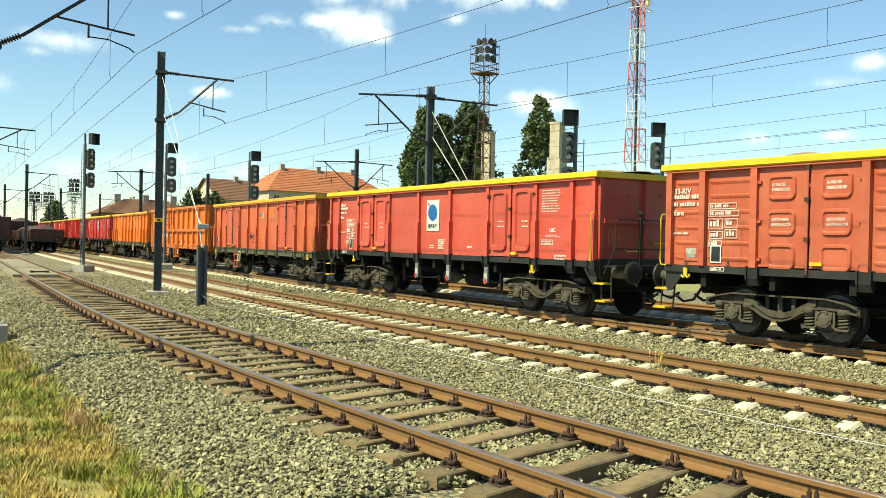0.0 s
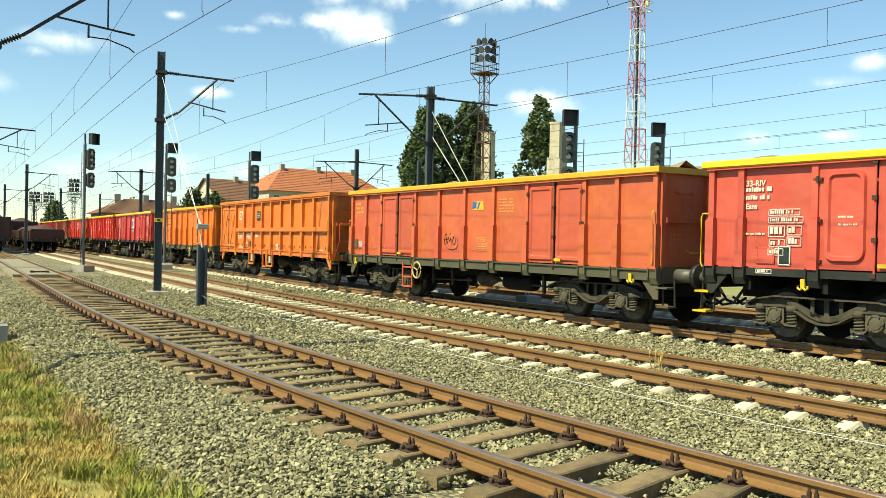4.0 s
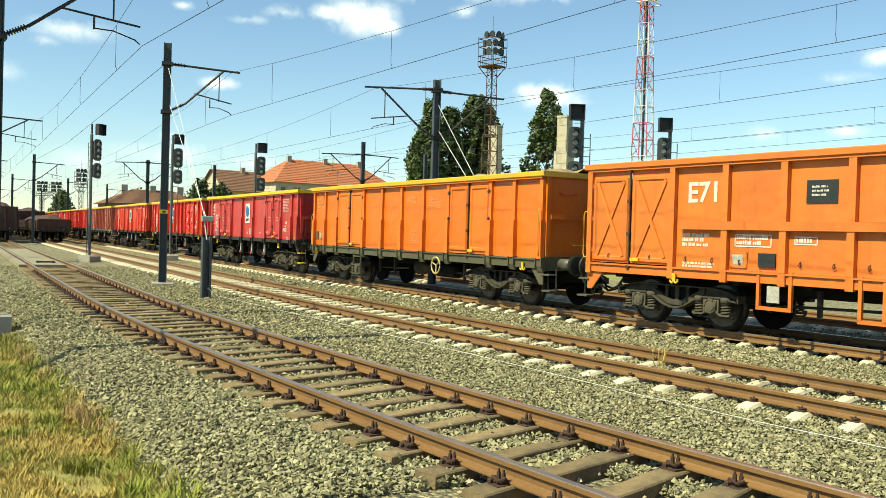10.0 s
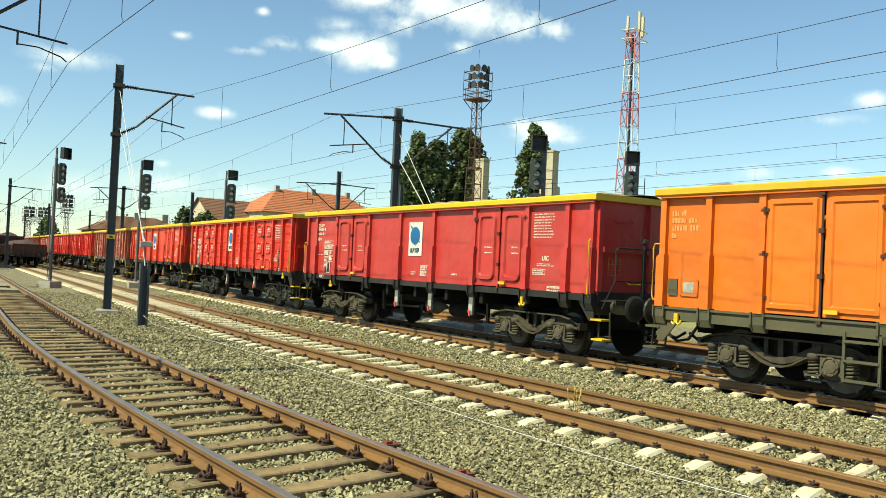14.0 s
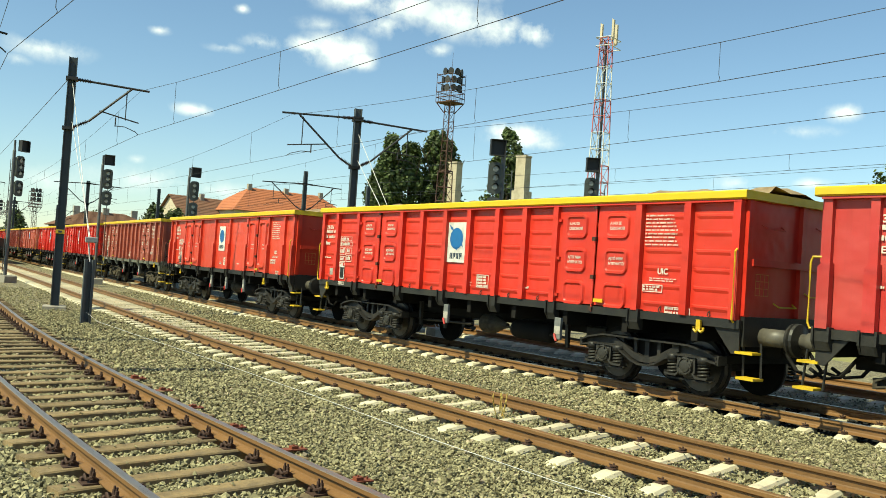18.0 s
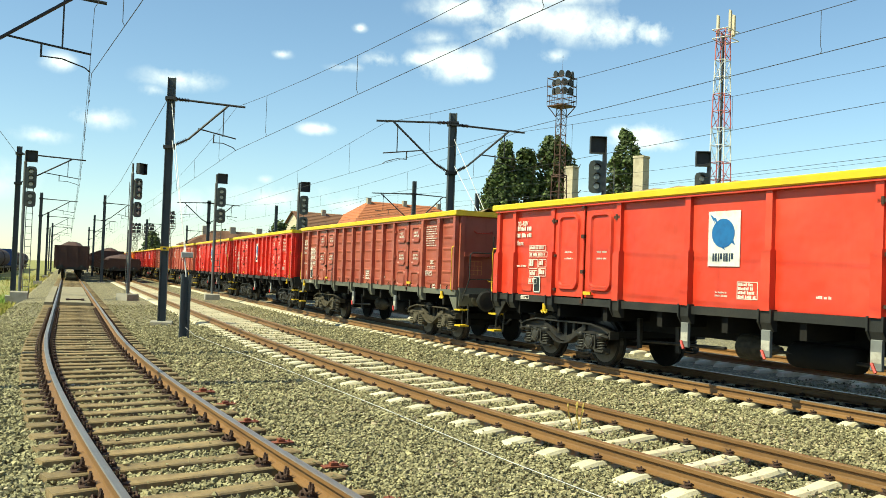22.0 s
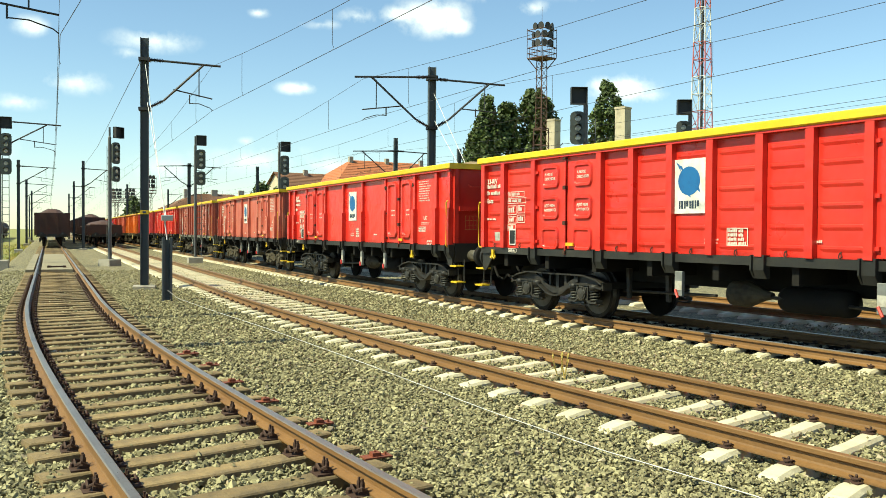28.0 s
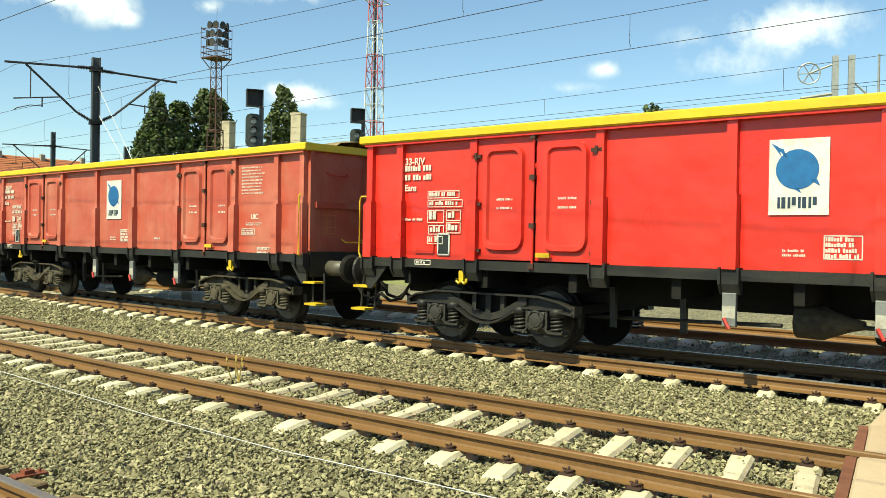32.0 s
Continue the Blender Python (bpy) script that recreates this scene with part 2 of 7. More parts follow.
M = {
    "ballast": ballast_mat("ballast_bed", (0.285, 0.250, 0.142), (0.200, 0.172, 0.097)),
    # oily ballast; the shade under the train is put into these two near-black colours
    "ballast_oily_shaded": ballast_mat("oil_stained_ballast", (0.020, 0.021, 0.021), (0.013, 0.013, 0.013)),
    "stone_oily_shaded": mat("oil_stained_stone", (0.022, 0.023, 0.023), 0.8, var=0.2, scale=6, fine=60, bump=0.3, tint=(0.014, 0.014, 0.014), island=0.5, spec=0.15),
    "stone": mat("ballast_stone", (0.254, 0.232, 0.136), 0.9, var=0.2, scale=9, fine=60, bump=0.3, tint=(0.160, 0.143, 0.087), island=0.55, spec=0.15),
    "stone_tan": mat("pale_tan_stone", (0.311, 0.252, 0.163), 0.85, var=0.2, scale=9, fine=60, bump=0.3, tint=(0.407, 0.37, 0.296), island=0.4),
    "soil": mat("dry_grass_ground", (0.222, 0.2, 0.0666), 0.95, var=0.35, scale=0.5, fine=14, bump=0.6, tint=(0.141, 0.178, 0.0333), amount=0.8),
    "grass_dry": mat("dry_grass", (0.385, 0.281, 0.074), 0.8, var=0.2, scale=1.1, fine=20, bump=0, tint=(0.2, 0.222, 0.037), amount=0.9, island=0.35),
    "grass_red": mat("reddish_weed", (0.311, 0.178, 0.0814), 0.8, var=0.2, scale=1.1, fine=20, bump=0, tint=(0.252, 0.178, 0.0666), island=0.35),
    "grass_green": mat("green_grass", (0.2, 0.215, 0.0296), 0.8, var=0.2, scale=1.2, fine=20, bump=0, tint=(0.281, 0.252, 0.0518), amount=0.8, island=0.35),
    "grass_lush": mat("lush_grass", (0.141, 0.252, 0.0259), 0.8, var=0.2, scale=0.8, fine=20, bump=0, tint=(0.222, 0.266, 0.037), amount=0.8, island=0.3),
    "rail": mat("rusty_rail", (0.168, 0.086, 0.027), 0.6, 0.0, var=0.25, scale=1.2, fine=30, bump=0.2, tint=(0.120, 0.058, 0.019)),
    "rail_top": mat("polished_rail_head", (0.37, 0.29, 0.22), 0.33, 0.8, var=0.15, scale=2, fine=60, bump=0.03, tint=(0.27, 0.19, 0.13)),
    "rail_dull": mat("dull_rail_head", (0.21, 0.122, 0.05), 0.45, 0.2, var=0.2, scale=1.5, fine=60, bump=0.08, tint=(0.14, 0.08, 0.036)),
    "clip": mat("rusty_fastening", (0.045, 0.020, 0.012), 0.8, 0.0, var=0.3, scale=9, fine=60, bump=0.3),
    "sleeper_wood": mat("weathered_oak_sleeper", (0.218, 0.155, 0.074), 0.85, rand=0.5, var=0.4, scale=2.6, fine=30, bump=0.6, tint=(0.0962, 0.0703, 0.0407), amount=0.75),
    "sleeper_concrete": mat("pale_concrete_sleeper", (0.55, 0.495, 0.355), 0.85, rand=0.25, var=0.2, scale=3, fine=45, bump=0.25, tint=(0.40, 0.35, 0.24)),
    "slab": mat("crossing_slab", (0.444, 0.348, 0.237), 0.85, var=0.14, scale=1.3, fine=40, bump=0.2, tint=(0.355, 0.281, 0.192)),
    "slab_steel": mat("crossing_edge_steel", (0.207, 0.0888, 0.0518), 0.7, 0.3, var=0.2, scale=4),
    "planks": mat("grey_crossing_planks", (0.235, 0.205, 0.135), 0.9, var=0.25, scale=2, fine=30, tint=(0.15, 0.13, 0.09)),
    "under": mat("black_underframe_grime", (0.011, 0.011, 0.011), 0.8, var=0.3, scale=1.6, fine=30, tint=(0.018, 0.016, 0.014), spec=0.12),
    "sill": mat("black_underframe_paint", (0.018, 0.018, 0.0175), 0.5, 0.0, var=0.3, scale=1.6, fine=30, bump=0.2, tint=(0.036, 0.033, 0.027), amount=0.6, spec=0.3),
    "sill_grey": mat("grey_green_underframe_paint", (0.115, 0.118, 0.092), 0.7, var=0.3, scale=1.6, fine=30, tint=(0.075, 0.068, 0.05)),
    "sill_olive": mat("olive_underframe_paint", (0.062, 0.060, 0.034), 0.7, var=0.3, scale=1.6, fine=30, tint=(0.10, 0.075, 0.042)),
    "bogie": mat("black_bogie_steel", (0.017, 0.016, 0.015), 0.5, 0.0, var=0.35, scale=5, fine=40, bump=0.25, tint=(0.040, 0.034, 0.027), amount=0.6, spec=0.35),
    "bogie_dusty": mat("dusty_bogie_steel", (0.070, 0.060, 0.043), 0.8, 0.0, var=0.35, scale=5, fine=40, bump=0.3, tint=(0.034, 0.030, 0.024), amount=0.8, spec=0.15),
    "axle_box": mat("black_axle_box", (0.034, 0.032, 0.028), 0.5, 0.0, var=0.3, scale=8, fine=40, bump=0.3, tint=(0.020, 0.018, 0.016), spec=0.35),
    "axle_box_dusty": mat("dusty_axle_box", (0.090, 0.078, 0.056), 0.8, 0.0, var=0.3, scale=8, fine=40, bump=0.3, tint=(0.052, 0.045, 0.034), spec=0.15),
    "wheel": mat("brown_wheel_disc", (0.009, 0.008, 0.007), 0.8, 0.0, var=0.3, scale=6, tint=(0.024, 0.019, 0.015), spec=0.25),
    "tread": mat("wheel_tread_steel", (0.12, 0.11, 0.10), 0.5, 1.0, var=0.1, scale=6, bump=0.05),
    "yellow": paint("yellow_rim_paint", (0.592, 0.407, 0.0089), (0.577, 0.348, 0.0296), 0.5, 0.5, 0.22),
    "rim_orange": paint("worn_orange_rim_paint", (0.577, 0.311, 0.0148), (0.518, 0.244, 0.0222), 0.5, 0.6, 0.35),
    "wheel_cream": mat("faded_cream_handwheel", (0.459, 0.37, 0.163), 0.6, var=0.2, scale=6, bump=0.05),
    "yellow_small": mat("yellow_handle_paint", (0.577, 0.385, 0.0148), 0.5, var=0.15, scale=6, bump=0.05),
    "white": mat("white_stencil_paint", (0.60, 0.54, 0.48), 0.7, var=0.1, scale=6, bump=0.0),
    "plate_paint": mat("white_emblem_plate", (0.577, 0.562, 0.533), 0.6, var=0.1, scale=6, bump=0.0),
    "faint": mat("ghost_of_old_stencil", (0.592, 0.244, 0.074), 0.6, var=0.3, scale=9, bump=0.0),
    "blue": mat("blue_emblem_paint", (0.0111, 0.111, 0.311), 0.5, var=0.15, scale=7, bump=0.0, tint=(0.0089, 0.0666, 0.207)),
    "navy": mat("dark_emblem_paint", (0.0111, 0.0296, 0.0592), 0.6, var=0.1, scale=6, bump=0.0),
    "black_plate": mat("black_plate", (0.0148, 0.0185, 0.0185), 0.5, var=0.2, scale=6),
    "red_small": mat("red_handle_paint", (0.459, 0.0222, 0.0148), 0.5, var=0.15, scale=6),
    "grey_metal": mat("galvanised_steel", (0.32, 0.33, 0.33), 0.5, 0.5, var=0.15, scale=5, fine=30, tint=(0.22, 0.23, 0.23)),
    "signal_pole": mat("grey_signal_pole", (0.10, 0.105, 0.11), 0.55, 0.2, var=0.2, scale=4, fine=30, tint=(0.06, 0.062, 0.065)),
    "mast": mat("dark_blue_grey_mast_paint", (0.0407, 0.0503, 0.0592), 0.55, 0.1, var=0.2, scale=1.5, fine=30, tint=(0.0629, 0.0703, 0.074)),
    "mast_dark": mat("dark_cantilever_steel", (0.0163, 0.017, 0.0192), 0.55, 0.0, var=0.2, scale=5),
    "plate_white": mat("dirty_white_plate", (0.37, 0.355, 0.311), 0.7, var=0.2, scale=12, bump=0.0, tint=(0.185, 0.163, 0.133)),
    "wire": mat("catenary_wire", (0.0259, 0.0259, 0.0281), 0.5, 0.0, var=0.1, scale=8, bump=0.0),
    "insulator": mat("brown_insulator", (0.0259, 0.0163, 0.0133), 0.3, var=0.1, scale=8, bump=0.0),
    "signal_black": mat("black_signal_case", (0.0185, 0.0192, 0.0207), 0.6, var=0.2, scale=5),
    "signal_grey": mat("grey_signal_case", (0.148, 0.155, 0.155), 0.6, var=0.2, scale=5),
    "signal_case": mat("grey_green_lamp_case", (0.0555, 0.0651, 0.0607), 0.6, var=0.2, scale=5),
    "lens": mat("pale_signal_lens", (0.42, 0.45, 0.44), 0.25, var=0.1, scale=5, bump=0.0),
    "concrete": mat("grey_concrete", (0.311, 0.289, 0.244), 0.9, var=0.2, scale=2.5, fine=30, bump=0.3, tint=(0.222, 0.204, 0.163)),
    "column": mat("sunlit_concrete_column", (0.414, 0.363, 0.274), 0.9, var=0.2, scale=0.8, fine=12, bump=0.3, tint=(0.266, 0.229, 0.17), amount=0.7),
    "tower_red": mat("faded_red_lattice_paint", (0.40, 0.10, 0.10), 0.6, var=0.15, scale=2),
    "tower_white": mat("white_lattice_paint", (0.548, 0.548, 0.548), 0.6, var=0.15, scale=2),
    "tower_rust": mat("rusty_lattice_steel", (0.0888, 0.0444, 0.0333), 0.7, 0.2, var=0.3, scale=2),
    "roof_tile": mat("orange_roof_tiles", (0.37, 0.126, 0.0518), 0.85, var=0.3, scale=0.5, fine=5, bump=0.4, tint=(0.296, 0.104, 0.0518)),
    "roof_brown": mat("brown_roof_tiles", (0.178, 0.0888, 0.0518), 0.85, var=0.3, scale=0.5, fine=5, bump=0.4, tint=(0.126, 0.0666, 0.0407)),
    "wall_cream": mat("cream_house_wall", (0.488, 0.429, 0.326), 0.9, var=0.1, scale=0.6, fine=8, bump=0.1, tint=(0.407, 0.348, 0.259)),
    "wall_tan": mat("tan_house_wall", (0.252, 0.2, 0.126), 0.9, var=0.15, scale=0.6, fine=8, bump=0.1),
    "glass": mat("dark_window_glass", (0.03, 0.035, 0.04), 0.12, var=0.1, scale=3, bump=0.0),
    "leaf": mat("poplar_leaf", (0.0577, 0.0851, 0.0178), 0.7, var=0.25, scale=0.25, fine=3, bump=0.0, tint=(0.0355, 0.0555, 0.0126), amount=0.8, island=0.45),
    "bark": mat("tree_bark", (0.074, 0.0555, 0.037), 0.9, var=0.3, scale=3, fine=20, bump=0.5),
    "load": mat("tan_scrap_load", (0.19, 0.135, 0.075), 0.9, var=0.5, scale=2.5, fine=16, bump=0.9, tint=(0.27, 0.205, 0.12), amount=0.7),
    "buffer": mat("grey_greased_buffer", (0.10, 0.092, 0.074), 0.5, 0.0, var=0.25, scale=4, fine=30, bump=0.1, tint=(0.05, 0.046, 0.038)),
    "dark_wagon": mat("dark_brown_wagon_paint", (0.0555, 0.0237, 0.0178), 0.8, var=0.3, scale=1.0, fine=18, tint=(0.0333, 0.0185, 0.0148)),
    "truck_blue": mat("blue_tarpaulin", (0.0148, 0.0444, 0.163), 0.6, var=0.15, scale=1.0, fine=10),
    "crate": mat("red_mechanism_paint", (0.178, 0.0481, 0.0222), 0.7, var=0.25, scale=6, fine=40),
}
RED = {
    "w0": paint("faded_red_orange_paint", (0.37, 0.074, 0.0333), (0.414, 0.118, 0.0592), 0.5, 0.8, 0.5),
    "w1": paint("pinkish_red_paint", (0.429, 0.0607, 0.0385), (0.429, 0.0962, 0.0629), 0.48, 0.6, 0.3),
    "w2": paint("sunbleached_orange_red_paint", (0.444, 0.0999, 0.0333), (0.4, 0.0629, 0.037), 0.5, 0.9, 0.35),
    "w2_door": paint("dull_red_door_paint", (0.40, 0.070, 0.034), (0.42, 0.088, 0.040), 0.5, 0.6, 0.4),
    "w3": paint("burnt_orange_paint", (0.54, 0.145, 0.017), (0.42, 0.098, 0.018), 0.55, 0.6, 0.4),
    "w4": paint("bright_orange_paint", (0.577, 0.137, 0.0089), (0.533, 0.111, 0.0148), 0.45, 0.5, 0.25),
    "w5": paint("crimson_paint", (0.4, 0.0296, 0.0266), (0.4, 0.0629, 0.0518), 0.45, 0.6, 0.3),
    "w6": paint("signal_red_paint", (0.50, 0.025, 0.013), (0.49, 0.05, 0.028), 0.42, 0.5, 0.2),
    "w7": paint("warm_red_paint", (0.52, 0.036, 0.016), (0.50, 0.07, 0.036), 0.4, 0.6, 0.3),
    "w8": paint("oxide_brown_paint", (0.285, 0.062, 0.040), (0.36, 0.11, 0.068), 0.42, 0.7, 0.5),
    "w9": paint("fresh_red_paint", (0.53, 0.021, 0.014), (0.49, 0.042, 0.026), 0.34, 0.6, 0.3),
    "w11": paint("faded_salmon_red_paint", (0.407, 0.074, 0.0444), (0.459, 0.163, 0.111), 0.5, 0.9, 0.5),
}


# ---- mesh helpers ----
def obj(name, bm, material, parent=None, smooth=False):
    me = bpy.data.meshes.new(name)
    if smooth:
        for f in bm.faces:
            f.smooth = True
    bm.to_mesh(me)
    bm.free()
    for m in material if isinstance(material, (list, tuple)) else (material,):
        me.materials.append(m)
    ob = new(name, me)
    if parent:
        ob.parent = parent
    return ob


def part(name, bm, material, parent, label="", smooth=False):
    return tagged(obj(name, bm, material, parent, smooth), label)


def twin(src, parent, m, name=None, material=None):
    """Another object on the same mesh."""
    o = bpy.data.objects.new(name or src.name.split(".")[0], src.data)
    scene.collection.objects.link(o)
    o.parent = parent
    o.matrix_basis = m
    if material:
        o.material_slots[0].link = "OBJECT"
        o.material_slots[0].material = material
    return o


def thing(name, label, category, m=None, group="", kind=""):
    e = new(name)
    e.empty_display_size = 0.3
    if m is not None:
        e.matrix_basis = m
    return tagged(e, label, category, group, kind)


def box(bm, x0, x1, y0, y1, z0, z1, mi=0, m=None):
    co = [(x, y, z) for x in (x0, x1) for y in (y0, y1) for z in (z0, z1)]
    v = [bm.verts.new(m @ Vector(c) if m else c) for c in co]
    for q in ((0, 1, 3, 2), (4, 6, 7, 5), (0, 4, 5, 1), (2, 3, 7, 6), (0, 2, 6, 4), (1, 5, 7, 3)):
        f = bm.faces.new([v[i] for i in q])
        f.material_index = mi


def bbox(bm, x0, x1, y0, y1, z0, z1, b=0.01, mi=0):
    """A box with chamfered edges along x, so that it catches light like rolled steel."""
    ys = ((y0 + b, z0), (y1 - b, z0), (y1, z0 + b), (y1, z1 - b), (y1 - b, z1), (y0 + b, z1), (y0, z1 - b), (y0, z0 + b))
    prism(bm, ys, x0, x1, mi)


def prism(bm, profile, x0, x1, mi=0, m=None):
    """Extrude a (y, z) profile along x."""
    a = [bm.verts.new(m @ Vector((x0, y, z)) if m else (x0, y, z)) for y, z in profile]
    b = [bm.verts.new(m @ Vector((x1, y, z)) if m else (x1, y, z)) for y, z in profile]
    n = len(profile)
    for i in range(n):
        bm.faces.new((a[i], b[i], b[(i + 1) % n], a[(i + 1) % n])).material_index = mi
    bm.faces.new(a).material_index = mi
    bm.faces.new(b[::-1]).material_index = mi


def tube(bm, pts, r, n=6, mi=0, closed=False):
    """A bent round bar through points."""
    pts = [Vector(p) for p in pts]
    rings = []
    up = Vector((0, 0, 1))
    for i, p in enumerate(pts):
        d = (pts[min(i + 1, len(pts) - 1)] - pts[max(i - 1, 0)]).normalized()
        side = d.cross(up)
        if side.length < 1e-3:
            side = d.cross(Vector((1, 0, 0)))
        side.normalize()
        over = side.cross(d)
        rings.append([bm.verts.new(p + r * (math.cos(2 * math.pi * k / n) * side + math.sin(2 * math.pi * k / n) * over)) for k in range(n)])
    for a, b in zip(rings, rings[1:]):
        for k in range(n):
            bm.faces.new((a[k], a[(k + 1) % n], b[(k + 1) % n], b[k])).material_index = mi
    bm.faces.new(rings[0][::-1]).material_index = mi
    bm.faces.new(rings[-1]).material_index = mi


def lathe(bm, profile, axis="y", n=20, mi=0, m=None):
    """Turn a profile of (radius, along) round an axis."""
    rings = []
    for r, h in profile:
        ring = []
        for k in range(n):
            a = 2 * math.pi * k / n
            c, s = r * math.cos(a), r * math.sin(a)
            p = Vector({"x": (h, c, s), "y": (c, h, s), "z": (c, s, h)}[axis])
            ring.append(bm.verts.new(m @ p if m else p))
        rings.append(ring)
    for a, b in zip(rings, rings[1:]):
        for k in range(n):
            bm.faces.new((a[k], a[(k + 1) % n], b[(k + 1) % n], b[k])).material_index = mi
    bm.faces.new(rings[0]).material_index = mi
    bm.faces.new(rings[-1]).material_index = mi


def fixed(bm):
    bmesh.ops.recalc_face_normals(bm, faces=bm.faces)
    return bm


def mesh_from(name, verts, faces, material, parent=None):
    me = bpy.data.meshes.new(name)
    me.from_pydata(verts, [], faces)
    for m in material if isinstance(material, (list, tuple)) else (material,):
        me.materials.append(m)
    ob = new(name, me)
    if parent:
        ob.parent = parent
    return ob


# ---- the plan: four tracks, straight far off and bending towards the viewer ----
SLOPE = -0.0300
TRACKS = {"N": (-0.380, 0.00303, 20.8), "T": (4.218, 0.00308, 21.45), "W": (8.662, 0.00174, 33.3), "X": (13.30, 0.00174, 33.3)}
RAIL_TOP, GAUGE = 0.18, 1.507


def line_x(track, y):
    a, c, y0 = TRACKS[track]
    q = max(0.0, y0 - y)
    return a + SLOPE * y + c * q * q, SLOPE - 2 * c * q


def place(track, y, off):
    """A point off metres to the right of the track's near rail, abreast of y."""
    x, k = line_x(track, y)
    n = math.sqrt(1 + k * k)
    return x + off / n, y - off * k / n, math.degrees(math.atan2(1, k))


ARC = {}
for _name in TRACKS:
    _ys = np.arange(-90.0, 620.0, 0.25)
    _xs = np.array([line_x(_name, y)[0] for y in _ys])
    _s = np.concatenate([[0], np.cumsum(np.hypot(np.diff(_xs), np.diff(_ys)))])
    ARC[_name] = (_ys, _s - np.interp(0, _ys, _s))


def y_at(track, s):
    return float(np.interp(s, ARC[track][1], ARC[track][0]))


# ---- ground ----
def build_ground():
    rng = np.random.RandomState(3)
    ring = [-2500, -900, -400, -200, -120, -70, -45, -30] + list(np.arange(-24, 24.1, 2.0)) + [30, 45, 70, 120, 200, 400, 900, 2500]
    ys = [-1500, -500, -200, -100, -50] + list(np.arange(-30, 60.1, 2.0)) + [70, 85, 105, 140, 200, 300, 500, 900, 1600, 3500]
    verts = []
    for y in ys:
        for x in ring:
            flat = abs(x) > 60 or y > 120
            verts.append((x, y, -0.42 + (0 if flat else 0.05 * noise.noise((x * 0.3, y * 0.3, 2.0)))))
    w = len(ring)
    faces = [(j * w + i, j * w + i + 1, (j + 1) * w + i + 1, (j + 1) * w + i) for j in range(len(ys) - 1) for i in range(w - 1)]
    tagged(mesh_from("ground", verts, faces, M["soil"]), "dry yellow and green grassy ground beside the tracks", "ground", kind="structure")
    # the ballast bed, with its sloping shoulder towards the grass
    prof = [(-1.95, -0.46), (-1.80, -0.33), (-1.35, -0.09), (-0.9, -0.05), (-0.3, -0.05)] + [(u, -0.06) for u in np.arange(0.3, 24.1, 0.6)] + [(25.5, -0.45)]
    rows = list(np.arange(-30, 60, 0.6)) + list(np.arange(60, 130, 2.5)) + list(np.arange(130, 520, 15))
    verts = []
    for y in rows:
        for u, z in prof:
            px, py, _ = place("N", y, u)
            sunk = 0.03 * max(0.0, min(1.0, (30 - y) / 6)) if -1.7 < u < 6.4 else 0.0
            wob = noise.noise((px * 1.3, py * 1.3, 0.0)) * 0.02 - sunk + (noise.noise((px * 0.35, py * 0.5, 5.0)) * 0.10 if u < -1.2 else 0)
            verts.append((px + (wob * 1.5 if u < -1.2 else 0), py, z + wob * (1 if u > -1.7 else 0.2)))
    w = len(prof)
    faces = [(j * w + i, j * w + i + 1, (j + 1) * w + i + 1, (j + 1) * w + i) for j in range(len(rows) - 1) for i in range(w - 1)]
    bed = mesh_from("ballast_bed", verts, faces, M["ballast"])
    tagged(bed, "wide bed of pale grey crushed-stone ballast under the tracks", "ballast", kind="structure")


def stone_shapes(rng, count=24):
    """Angular broken lumps: eight-sided splinters with their corners knocked about."""
    base = np.array([(1, 0, 0), (-1, 0, 0), (0, 1, 0), (0, -1, 0), (0, 0, 1), (0, 0, -1)], float)
    tri = np.array([(0, 2, 4), (2, 1, 4), (1, 3, 4), (3, 0, 4), (2, 0, 5), (1, 2, 5), (3, 1, 5), (0, 3, 5)])
    return [base * rng.uniform(0.8, 1.25, (6, 1)) * rng.uniform(0.8, 1.2, 3) + rng.normal(0, 0.24, base.shape) for _ in range(count)], tri


def curve_x(track, y):
    a, c, y0 = TRACKS[track]
    q = np.maximum(0.0, y0 - y)
    return a + SLOPE * y + c * q * q


